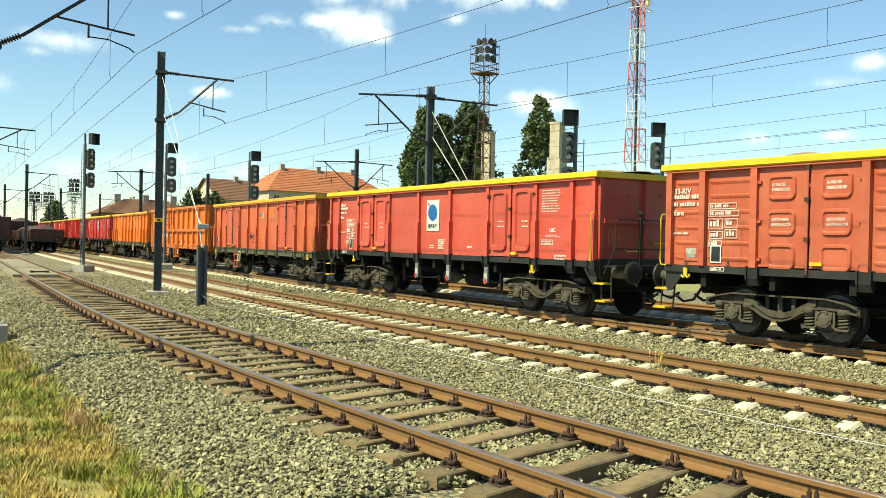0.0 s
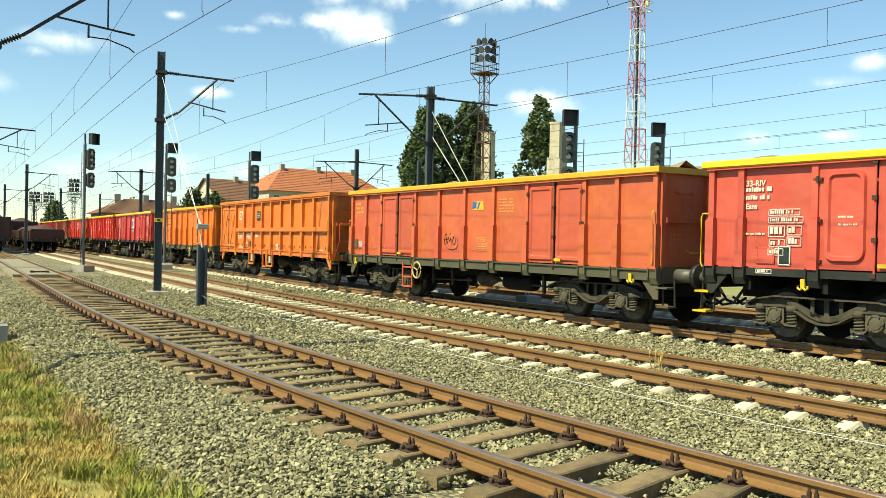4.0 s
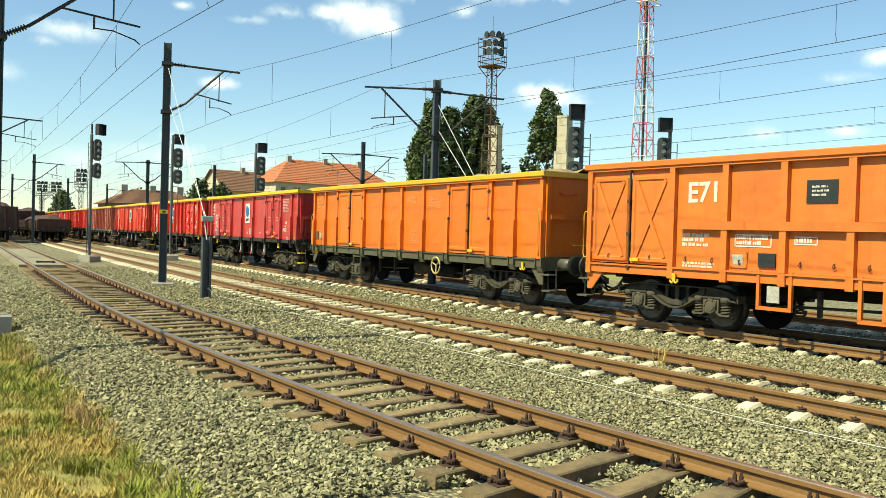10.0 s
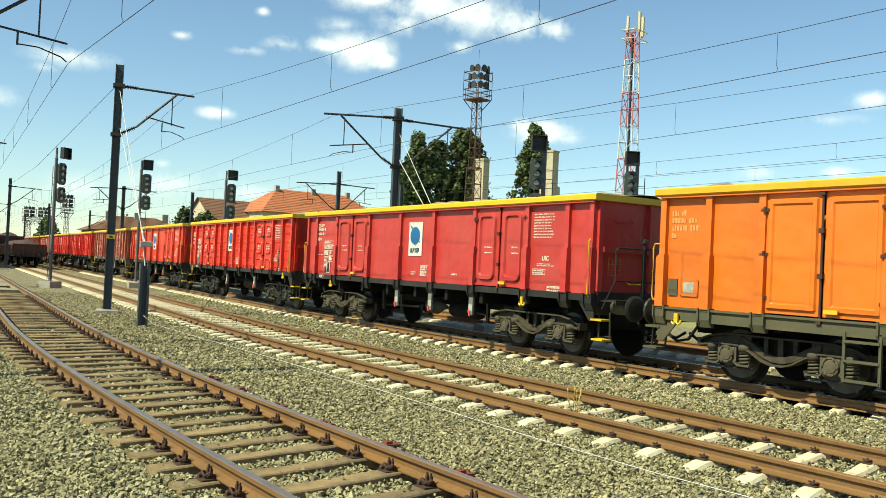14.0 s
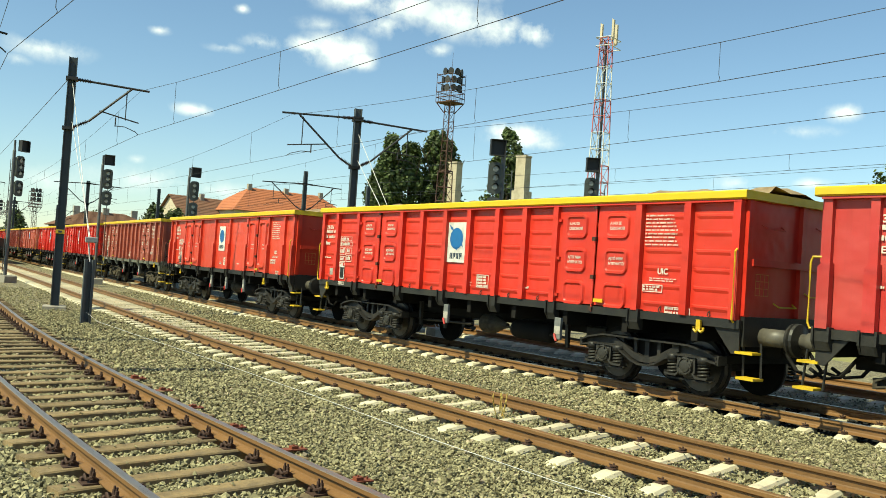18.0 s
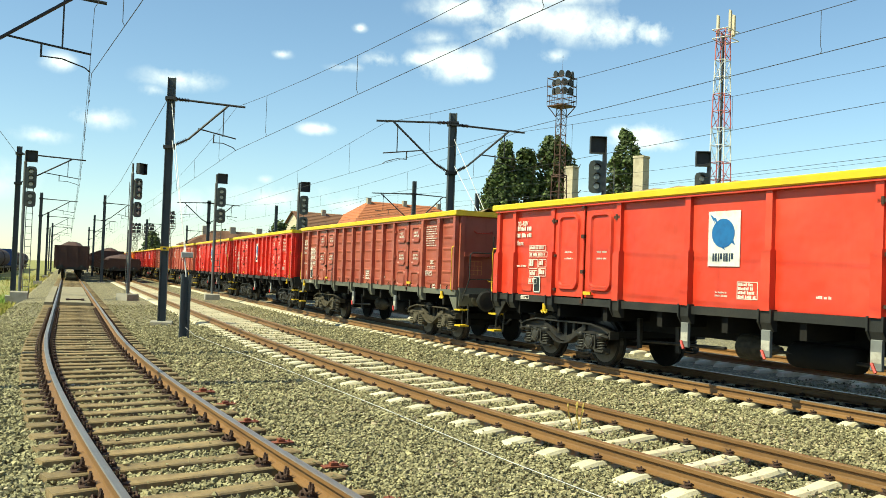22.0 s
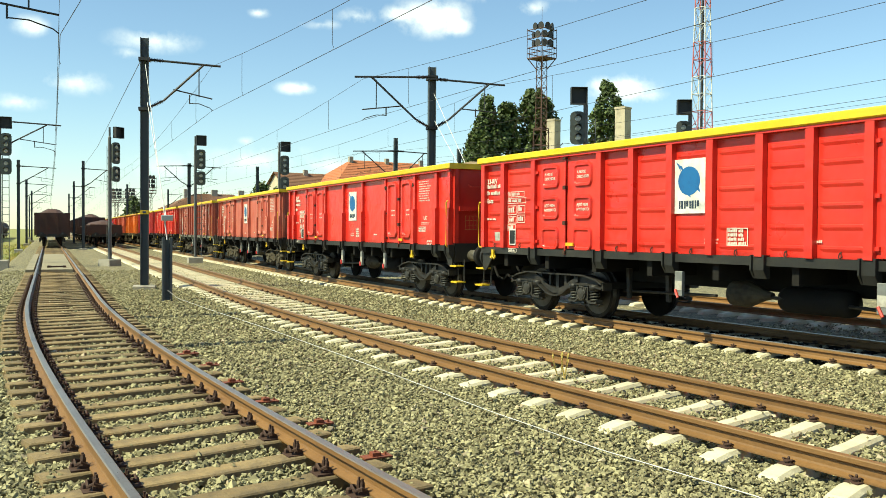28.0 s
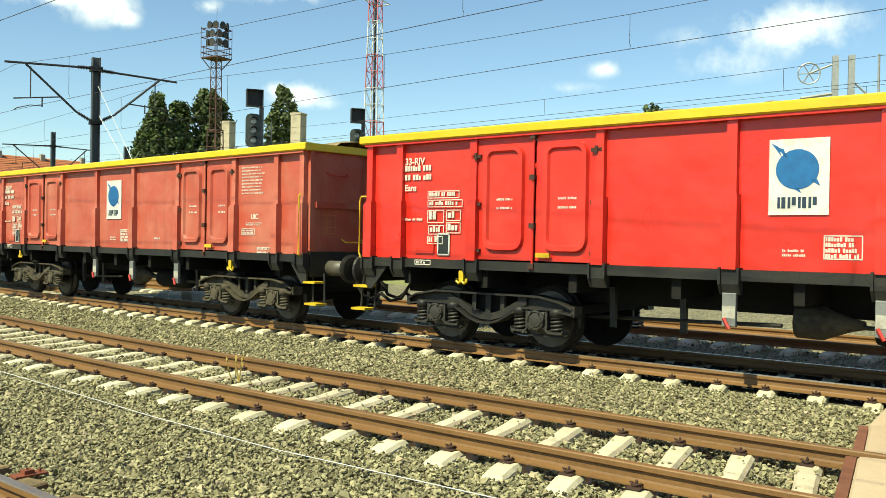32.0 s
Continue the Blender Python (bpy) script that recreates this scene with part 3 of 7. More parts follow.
def stone_heap(name, label, material, zones, seed, size=0.0166, clear=("N", "T", "W")):
    rng = np.random.RandomState(seed)
    shapes, tri = stone_shapes(rng)
    shapes = np.array(shapes)
    pos = []
    for track, u0, u1, y0, y1, dens in zones:
        n = int((u1 - u0) * (y1 - y0) * dens)
        u, y = rng.uniform(u0, u1, n), rng.uniform(y0, y1, n)
        x = curve_x(track, y) + u
        drop = np.interp(u, (-1.95, -1.80, -1.35, -0.9), (-0.44, -0.31, -0.055, -0.03)) if track == "N" else np.full(n, -0.016)
        pos.append(np.stack([x, y, drop + rng.uniform(-0.045, 0.024, n), rng.lognormal(0, 0.28, n) * size * (1.35 if y0 > 9 else 1.18 if y0 > 7 or (u0 < -1.5 and u1 < 2) else 1.0)], 1))
    p = np.concatenate(pos)
    keep = np.ones(len(p), bool)
    for tr in clear:
        rel = p[:, 0] - curve_x(tr, p[:, 1])
        keep &= (np.abs(rel) > 0.09) & (np.abs(rel - GAUGE) > 0.09)
    # the sleepers' tops stay clear but for a few strays
    low = rng.rand(len(p)) > 0.02
    for cx, cy, c, s, half, wide in SLEEPER_SPOTS:
        near = np.abs(p[:, 1] - cy) < 0.6
        dx, dy = p[near, 0] - cx, p[near, 1] - cy
        inside = (np.abs(dx * c + dy * s) < half + 0.01) & (np.abs(-dx * s + dy * c) < wide)
        idx = np.where(near)[0][inside]
        keep[idx[low[idx]]] = False
        p[idx, 2] += 0.05
    p = p[keep]
    n = len(p)
    q = rng.normal(0, 1, (n, 4))
    q /= np.linalg.norm(q, axis=1)[:, None]
    w, x, y, z = q.T
    rot = np.stack([1 - 2 * (y * y + z * z), 2 * (x * y - z * w), 2 * (x * z + y * w), 2 * (x * y + z * w), 1 - 2 * (x * x + z * z), 2 * (y * z - x * w), 2 * (x * z - y * w), 2 * (y * z + x * w), 1 - 2 * (x * x + y * y)], 1).reshape(n, 3, 3)
    local = shapes[rng.randint(len(shapes), size=n)] * p[:, 3][:, None, None]
    v = np.einsum("nij,nkj->nki", rot, local) * (1, 1, 0.8) + p[:, None, :3]
    f = tri[None] + (np.arange(n) * len(shapes[0]))[:, None, None]
    me = bpy.data.meshes.new(name)
    me.from_pydata(v.reshape(-1, 3), [], f.reshape(-1, 3))
    me.materials.append(material)
    tagged(new(name, me), label, "ballast stones", kind="stuff")


def scatter_stones():
    """Loose ballast stones beside the viewer's way; farther off the bed's own relief takes over."""
    stone_heap("loose_ballast", "loose olive-grey crushed stones between and beside the rails", M["stone"],
               [("N", -1.85, 1.0, 3.6, 8.0, 1900), ("N", 1.0, 4.6, 1.2, 8.0, 1900), ("N", -1.85, 4.2, 8.0, 14.0, 1050), ("N", -1.9, 4.6, 14.0, 26.0, 360), ("N", 4.6, 7.0, -1.0, 8.0, 1250), ("T", -1.0, 4.3, 8.0, 14.0, 700), ("T", 2.4, 4.3, -3.0, 8.0, 950),
                ("T", -1.0, 4.3, 14.0, 26.0, 270), ("N", 2.6, 4.6, -1.0, 1.2, 1000), ("N", -2.0, 8.6, 26.0, 40.0, 80), ("X", -2.2, 2.0, -6, 12, 90), ("W", -0.75, -0.30, -4.0, 12.0, 700)], 11)
    stone_heap("pale_stones", "scattered pale tan stones among the ballast", M["stone_tan"], [("N", -1.6, 6.8, 0.5, 16.0, 22), ("T", 0.2, 4.3, -2.0, 14.0, 26)], 12, 0.024)
    # oily stones, coloured near-black for the shade below the wagons
    stone_heap("oily_ballast", "oil-stained ballast coloured dark for the shade under the passing train", M["stone_oily_shaded"], [("W", 0.1, 2.1, -8.0, 16.0, 330)], 13, 0.03)


def grass_blades(name, label, material, spots, tall, seed):
    rng = np.random.RandomState(seed)
    verts, faces = [], []
    for x, y, z, h in spots:
        for _ in range(4):
            a, lean = rng.uniform(0, 6.28), rng.uniform(0.15, 1.15)
            hh, w = h * tall * rng.uniform(0.35, 1.5), rng.uniform(0.0022, 0.0042) * (1 + h)
            dx, dy = math.cos(a), math.sin(a)
            bx, by = x + rng.normal(0, 0.03), y + rng.normal(0, 0.03)
            i = len(verts)
            verts += [(bx - dy * w, by + dx * w, z), (bx + dy * w, by - dx * w, z), (bx + dx * hh * lean * 0.4 + dy * w * 0.7, by + dy * hh * lean * 0.4 - dx * w * 0.7, z + hh * 0.6), (bx + dx * hh * lean * 0.4 - dy * w * 0.7, by + dy * hh * lean * 0.4 + dx * w * 0.7, z + hh * 0.6), (bx + dx * hh * lean, by + dy * hh * lean, z + hh)]
            faces += [(i, i + 1, i + 2, i + 3), (i + 3, i + 2, i + 4)]
    tagged(mesh_from(name, verts, faces, material), label, "grass", kind="stuff")


def build_grass():
    rng = np.random.RandomState(5)
    dry, green = [], []
    for k in range(36000):
        near = k < 28000
        y = 2.5 + 17.5 * rng.rand() ** 1.25 if near else rng.uniform(15, 48) if k % 4 else rng.uniform(48, 130)
        x = place("N", y, -1.74 - 0.12 * max(0.0, min(1.0, (8 - y) / 3)))[0] + 0.09 * noise.noise((y * 0.9, 3.0, 0)) + 0.08 * noise.noise((y * 4.0, 8.0, 0))
        x -= abs(rng.normal(0, 0.95 if near else 2.6)) + rng.uniform(0, 0.15) if k % 8 else rng.uniform(-0.06, 0.5)
        u = x - place("N", y, 0)[0]
        patch = noise.noise((x * 0.9, y * 0.6, 9.0)) + 0.45 * noise.noise((x * 3.1, y * 2.6, 4.0))
        lush = (-0.15 if y < 60 else 0.1) if not near else 0.02 if y > 7.5 and u > -2.25 else 0.30
        bare = noise.noise((x * 1.1 + 4.0, y * 0.8, 21.0))
        thin = near and bare > 0.2 and u < -2.15
        if thin and k % 3:
            continue
        tuft = 0.5 + noise.noise((x * 5.0, y * 5.0, 17.0))
        h = (0.35 + max(0.0, patch) + 0.75 * max(0.0, tuft)) * (0.5 if thin else 1.0 if near else 2.2)
        z = float(np.interp(u, (-1.95, -1.80, -1.35), (-0.43, -0.32, -0.08)))
        (green if patch > lush else dry).append((x, y, z, h))
    grass_blades("dry_grass", "short dry yellow grass along the ballast shoulder", M["grass_dry"], dry, 0.088, 1)
    grass_blades("green_grass", "tufts of green grass along the ballast shoulder", M["grass_green"], green, 0.095, 2)
    lush = []
    for _ in range(9000):
        y = 14 + 36 * rng.rand() ** 1.3
        x = place("N", y, -2.35 - 3.6 * rng.rand() ** 1.4)[0]
        if noise.noise((x * 0.8, y * 0.22, 31.0)) > -0.12:
            lush.append((x, y, -0.43, rng.uniform(0.6, 1.2)))
    grass_blades("lush_grass", "tall bright green grass beyond the ballast shoulder", M["grass_lush"], lush, 0.34, 6)
    red = [(place("N", y, -1.72)[0] - abs(rng.normal(0, 0.14)), y, -0.3, 0.55) for y in list(rng.normal(8.1, 0.35, 70)) + list(rng.normal(13.0, 0.6, 30)) + list(rng.uniform(6, 20, 50))]
    grass_blades("reddish_weeds", "reddish dry weeds at the foot of the ballast", M["grass_red"], red, 0.17, 3)
    bm = bmesh.new()
    for dx, dy, lean in ((0, 0, 0.05), (0.02, 0.03, -0.06), (0.07, 0.22, 0.03), (0.1, 0.2, -0.05), (0.05, 0.12, 0.1), (0.02, 0.2, -0.1)):
        for h in (0.30, 0.22):
            tube(bm, [(dx, dy, 0), (dx + lean * 0.5, dy + 0.01, h * 0.6), (dx + lean, dy + lean * 0.5, h)], 0.005, 4)
        lathe(bm, [(0.002, 0.28), (0.012, 0.31), (0.002, 0.35)], "z", 5, 0, Matrix.Translation((dx + lean, dy + lean * 0.5, -0.04)))
    w = tagged(obj("weed", fixed(bm), M["grass_dry"]), "dry weed stalks growing beside the rail", "weed", kind="stuff")
    w.matrix_basis = pose(5.45, 7.42, 0)


# ---- tracks ----
RAIL_PROFILE = [(-0.066, 0.03), (0.066, 0.03), (0.066, 0.042), (0.016, 0.06), (0.010, 0.075), (0.010, 0.125), (0.036, 0.140), (0.036, 0.172), (0.028, 0.18), (-0.028, 0.18), (-0.036, 0.172), (-0.036, 0.140), (-0.010, 0.125), (-0.010, 0.075), (-0.016, 0.06), (-0.066, 0.042)]


def build_rail(track, off, parent, top, y0=-25.0, y1=500.0, label="rusty steel rail"):
    ys = list(np.arange(y0, 40, 0.5)) + list(np.arange(40, 130, 2.0)) + list(np.arange(130, y1 + 1, 20.0))
    verts, faces, n = [], [], len(RAIL_PROFILE)
    for y in ys:
        px, py, heading = place(track, y, off)
        c, s = math.cos(radians(heading - 90)), math.sin(radians(heading - 90))
        verts += [(px + u * c, py + u * s, z) for u, z in RAIL_PROFILE]
    for j in range(len(ys) - 1):
        for i in range(n):
            faces.append((j * n + i, j * n + (i + 1) % n, (j + 1) * n + (i + 1) % n, (j + 1) * n + i))
    ob = mesh_from("rail", verts, faces, (M["rail"], top), parent)
    for p in ob.data.polygons:
        if p.index % n in (7, 8, 9):
            p.material_index = 1
    return tagged(ob, label)


def wood_sleeper(rng):
    bm = bmesh.new()
    w, h, l = 0.108, 0.16, 1.18
    box(bm, -l, l, -w, w, -h, 0.025)
    bmesh.ops.subdivide_edges(bm, edges=[e for e in bm.edges if abs(e.verts[0].co.x - e.verts[1].co.x) > 1], cuts=5)
    for v in bm.verts:
        v.co.y += rng.normal(0, 0.006)
        v.co.z += rng.normal(0, 0.004)
    bmesh.ops.bevel(bm, geom=[e for e in bm.edges if abs(e.verts[0].co.x - e.verts[1].co.x) > 0.2 and e.verts[0].co.z > 0], offset=0.012, segments=1, affect="EDGES")
    return fixed(bm)


def concrete_sleeper():
    """A pre-stressed block sleeper: deep rail seats, a lower waist, sloping ends."""
    bm = bmesh.new()
    secs = [(-1.24, 0.11, -0.07), (-1.18, 0.115, 0.005), (-0.98, 0.12, 0.03), (-0.55, 0.115, 0.025), (-0.30, 0.105, 0.012), (0.30, 0.105, 0.012), (0.55, 0.115, 0.025), (0.98, 0.12, 0.03), (1.18, 0.115, 0.005), (1.24, 0.11, -0.07)]
    rings = []
    for x, w, z in secs:
        rings.append([bm.verts.new(p) for p in ((x, -w, -0.18), (x, w, -0.18), (x, w - 0.02, z - 0.03), (x, w - 0.045, z), (x, -w + 0.045, z), (x, -w + 0.02, z - 0.03))])
    for a, b in zip(rings, rings[1:]):
        for k in range(6):
            bm.faces.new((a[k], a[(k + 1) % 6], b[(k + 1) % 6], b[k]))
    bm.faces.new(rings[0])
    bm.faces.new(rings[-1])
    return fixed(bm)


def fastening(heavy):
    """Base plate, clips, bolts and nuts on both sides of one rail; x runs along the sleeper."""
    bm = bmesh.new()
    box(bm, -0.19, 0.19, -0.075, 0.075, 0.02, 0.034)
    for s in (-1, 1):
        box(bm, s * 0.062, s * 0.125, -0.045, 0.045, 0.034, 0.058)
        for q in (-1, 1) if heavy else (0,):
            y = q * 0.028
            lathe(bm, [(0.017, 0.05), (0.017, 0.11), (0.010, 0.11), (0.010, 0.135)] if heavy else [(0.015, 0.05), (0.015, 0.085), (0.008, 0.1)], "z", 6, 0, Matrix.Translation((s * 0.10, y, 0)))
        if heavy:
            tube(bm, [(s * 0.085, -0.05, 0.06), (s * 0.12, -0.065, 0.085), (s * 0.155, -0.03, 0.06), (s * 0.155, 0.03, 0.085), (s * 0.12, 0.065, 0.07), (s * 0.085, 0.05, 0.06)], 0.012, 5)
            lathe(bm, [(0.022, 0.03), (0.022, 0.058), (0.012, 0.07)], "z", 6, 0, Matrix.Translation((s * 0.165, 0.045, 0)))
        else:
            tube(bm, [(s * 0.07, -0.05, 0.055), (s * 0.12, -0.06, 0.075), (s * 0.15, 0, 0.05), (s * 0.12, 0.06, 0.075), (s * 0.07, 0.05, 0.055)], 0.010, 5)
    return fixed(bm)


SLEEPER_SPOTS = []


def build_track(track, label, wood, top, y_end, clip_end, step=0.6, first=-3.0, rail_first=-25.0, skew=0.0, reach=1.0):
    rng = np.random.RandomState(len(label))
    t = thing("railway_track", label, "railway track", kind="structure")
    for off in (0.0, GAUGE):
        build_rail(track, off, t, top, rail_first)
    masters = [part("sleeper", wood_sleeper(rng) if wood else concrete_sleeper(), M["sleeper_wood" if wood else "sleeper_concrete"], t) for _ in range(4 if wood else 1)]
    clip = part("fastening", fastening(wood), M["clip"], t)
    if clip_end < first:
        bpy.data.objects.remove(clip)
    s, k = first, 0
    while True:
        y = y_at(track, s + rng.normal(0, 0.014 if wood else 0.005))
        if y > y_end:
            break
        cx, cy, heading = place(track, y, GAUGE / 2)
        m = pose(cx, cy, rng.normal(0, 0.004) - (0 if wood else 0.005 if reach == 1 else 0.008), 0, 0, heading - 90 + skew + rng.normal(0, 0.9 if wood else 0.3)) @ Matrix.Diagonal((reach, 1, 1, 1))
        if y < 26:
            SLEEPER_SPOTS.append((cx, cy, math.cos(radians(heading - 90 + skew)), math.sin(radians(heading - 90 + skew)), 1.18 if wood else 1.17 * reach - (0.10 if reach < 1 else 0), 0.105 if wood else 0.10))
        if k < 290:
            if k < len(masters):
                masters[k].matrix_basis = m
            else:
                twin(masters[k % len(masters)], t, m)
            if y < clip_end:
                for j, off in enumerate((0.0, GAUGE)):
                    fx, fy, fh = place(track, y + (off - GAUGE / 2) * math.tan(radians(skew)), off)
                    fm = pose(fx, fy, 0 if wood else 0.012, 0, 0, fh - 90) @ Matrix.Scale(1.0 if wood else 0.72, 4)
                    if k == 0 and j == 0:
                        clip.matrix_basis = fm
                    else:
                        twin(clip, t, fm)
        s += step(s) if callable(step) else step
        k += 1
    return t


build_ground()


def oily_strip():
    """Oil-stained ballast between the rails of the train's track, near-black to hold the train's shade."""
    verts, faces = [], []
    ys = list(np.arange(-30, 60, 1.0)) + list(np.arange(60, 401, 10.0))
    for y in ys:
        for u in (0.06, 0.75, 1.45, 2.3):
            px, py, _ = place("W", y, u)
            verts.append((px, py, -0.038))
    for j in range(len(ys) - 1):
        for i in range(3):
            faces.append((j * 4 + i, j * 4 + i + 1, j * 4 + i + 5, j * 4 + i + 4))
    tagged(mesh_from("oily_strip", verts, faces, M["ballast_oily_shaded"]), "strip of oily ballast, coloured darker for shade under the train", "ballast", kind="structure")


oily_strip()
N_TRACK = build_track("N", "curved siding with rusty rails on weathered wooden sleepers", True, M["rail_top"], 95, 34, step=0.607, first=-8.72, rail_first=-9, skew=11.0)
T_TRACK = build_track("T", "running track with rusty rails on pale concrete sleepers", False, M["rail_dull"], 95, 24, step=lambda s: min(0.632, 0.525 + 0.028 * max(0.0, s - 1.4)), first=-1.23, skew=13.5)
W_TRACK = build_track("W", "track with rusty rails under the passing goods train", False, M["rail_top"], 80, 24, step=0.585, first=-14.05, skew=12.0, reach=0.90)
X_TRACK = build_track("X", "farther parallel track with rusty rails behind the train", False, M["rail_dull"], 40, -90, first=-14.0)


def build_crossings():
    # grey plank crossing far along the wooden-sleeper siding
    t = thing("plank_crossing", "grey plank crossing laid between the siding's rails", "crossing")
    for off, w in ((-0.26, 0.30), (GAUGE / 2, 1.18)):
        for y0, y1 in ((37.3, 44.6), (44.65, 52.5), (52.55, 61)):
            bm = bmesh.new()
            a, b = place("N", y0, off), place("N", y1, off)
            mid = ((a[0] + b[0]) / 2, (a[1] + b[1]) / 2)
            box(bm, -(y1 - y0) / 2, (y1 - y0) / 2, -w / 2, w / 2, -0.05, 0.13)
            p = part("slab", bm, M["planks"], t)
            p.matrix_basis = pose(mid[0], mid[1], 0, 0, 0, a[2])
    bm = bmesh.new()
    for x in (-0.3, 0.3):
        box(bm, x - 0.06, x + 0.06, -0.35, 0.35, 0.13, 0.2)
    box(bm, -0.3, 0.3, -0.06, 0.06, 0.13, 0.19)
    p = part("bracket", bm, M["clip"], t, "dark rusty bracket lying on the planks")
    p.matrix_basis = pose(*place("N", 39.5, 0.75)[:2], 0, 0, 0, 0)
    # tan slabs of the level crossing at the near end of the running tracks
    t = thing("level_crossing", "tan concrete level crossing slabs with rusty steel edges", "level crossing")
    for (x0, y0), (x1, y1), steel in (((3.30, -0.42), (5.33, 0.36), True), ((5.70, 0.52), (6.90, 0.97), True), ((7.16, 1.03), (8.15, 1.40), True), ((8.19, 1.43), (10.15, 1.93), False)):
        w, m = math.hypot(x1 - x0, y1 - y0), pose(x0, y0, 0, 0, 0, math.degrees(math.atan2(y1 - y0, x1 - x0)))
        for j in range(2):
            bm = bmesh.new()
            bbox(bm, 0, w, -1.36 - j * 1.32, -0.08 - j * 1.32, -0.05, 0.155, 0.02)
            p = part("slab", fixed(bm), M["slab"], t)
            p.matrix_basis = m
        if steel:
            bm = bmesh.new()
            box(bm, 0, w, -0.075, 0, -0.05, 0.15)
            p = part("edge_beam", bm, M["slab_steel"], t, "rusty steel edge")
            p.matrix_basis = m


build_crossings()


def build_trackside_bits():
    """Red point-rodding brackets on the ends of the wooden sleepers, and a thin white signal wire on the ballast."""
    bm = bmesh.new()
    box(bm, -0.16, 0.20, -0.09, 0.09, 0.02, 0.04)
    box(bm, -0.05, 0.06, -0.055, 0.055, 0.04, 0.085)
    lathe(bm, [(0.014, 0.085), (0.014, 0.105)], "z", 6)
    lathe(bm, [(0.015, 0.04), (0.015, 0.075)], "z", 6, 0, Matrix.Translation((0.14, 0.0, 0)))
    first = None
    for x, y in ((1.51, 11.05), (1.67, 9.9), (1.74, 8.5), (1.88, 7.2), (2.13, 5.99), (2.24, 4.66)):
        m = pose(x - 0.03, y, 0.0, 0, 0, 6) @ Matrix.Scale(0.8, 4)
        if first is None:
            first = tagged(obj("rodding_bracket", fixed(bm), M["crate"]), "red-painted rodding bracket on a sleeper end", "bracket", "rodding brackets")
            first.matrix_basis = m
        else:
            copy_thing(first, m)
    bm = bmesh.new()
    pts = [(2.12, 21.4, 0.25), (2.36, 21.2, 0.05), (2.75, 17.5, 0.035), (3.18, 13.7, 0.03), (3.55, 9.3, 0.03), (3.76, 6.0, 0.03), (3.95, 4.2, 0.03), (4.2, 2.9, 0.03), (4.6, 0.8, 0.03), (5.0, -1.2, 0.03)]
    tube(bm, pts, 0.0045, 5)
    tagged(obj("signal_wire", bm, M["tower_white"]), "thin white signal wire stretched low over the ballast", "wire")


build_trackside_bits()

build_grass()
scatter_stones()


# ---- the goods train ----
# Wagon space: x along the track (plus is the far end), y towards the viewer, z up from the rail.
BODY, HALF_W, FLOOR, TOP = 13.25, 1.40, 1.15, 3.13
PITCH = 14.83


def rounded(cx, cz, w, h, r, n=5):
    out = []
    for sx, sz, a0 in ((1, 1, 0), (-1, 1, 90), (-1, -1, 180), (1, -1, 270)):
        for k in range(n + 1):
            a = radians(a0 + 90 * k / n)
            out.append((cx + sx * (w / 2 - r) + r * math.cos(a), cz + sz * (h / 2 - r) + r * math.sin(a)))
    return out


def emboss(bm, cx, cz, w, h, r, y, rise=0.035, rim=0.05):
    """A pressed bead in the shape of a rounded rectangle on a sheet at y."""
    loops = []
    for inset, up in ((0.0, 0.0), (0.02, rise), (0.02 + rim, rise), (0.045 + rim, 0.008)):
        loops.append([bm.verts.new((x, y + up, z)) for x, z in rounded(cx, cz, w - 2 * inset, h - 2 * inset, max(0.02, r - inset))])
    n = len(loops[0])
    for a, b in zip(loops, loops[1:]):
        for k in range(n):
            bm.faces.new((a[k], a[(k + 1) % n], b[(k + 1) % n], b[k]))
    bm.faces.new(loops[-1])


def bars(bm, x, z, w, h, rows, y, rng, gap=0.45):
    """Unreadable stencilled lines: words of small upright bars; x is the left end as seen, and runs towards minus x."""
    step = h / rows
    tall = step * (1 - gap)
    for i in range(rows):
        zz, left, end = z - i * step, 0.0, w * rng.uniform(0.75, 1.0)
        while left < end:
            for _ in range(rng.randint(2, 8)):
                l = max(0.012, tall * rng.uniform(0.38, 0.62))
                if left + l > end:
                    break
                box(bm, x - left - l, x - left, y, y + 0.003, zz - tall, zz - tall * rng.choice((0.0, 0.0, 0.22)))
                left += l + max(0.006, tall * 0.16)
            left += max(0.02, tall * 0.5)


def frame_box(bm, x, z, w, h, y, t=0.012):
    for a in ((x - w, x, z - t, z), (x - w, x, z - h, z - h + t), (x - w, x - w + t, z - h, z), (x - t, x, z - h, z)):
        box(bm, a[0], a[1], y, y + 0.003, a[2], a[3])


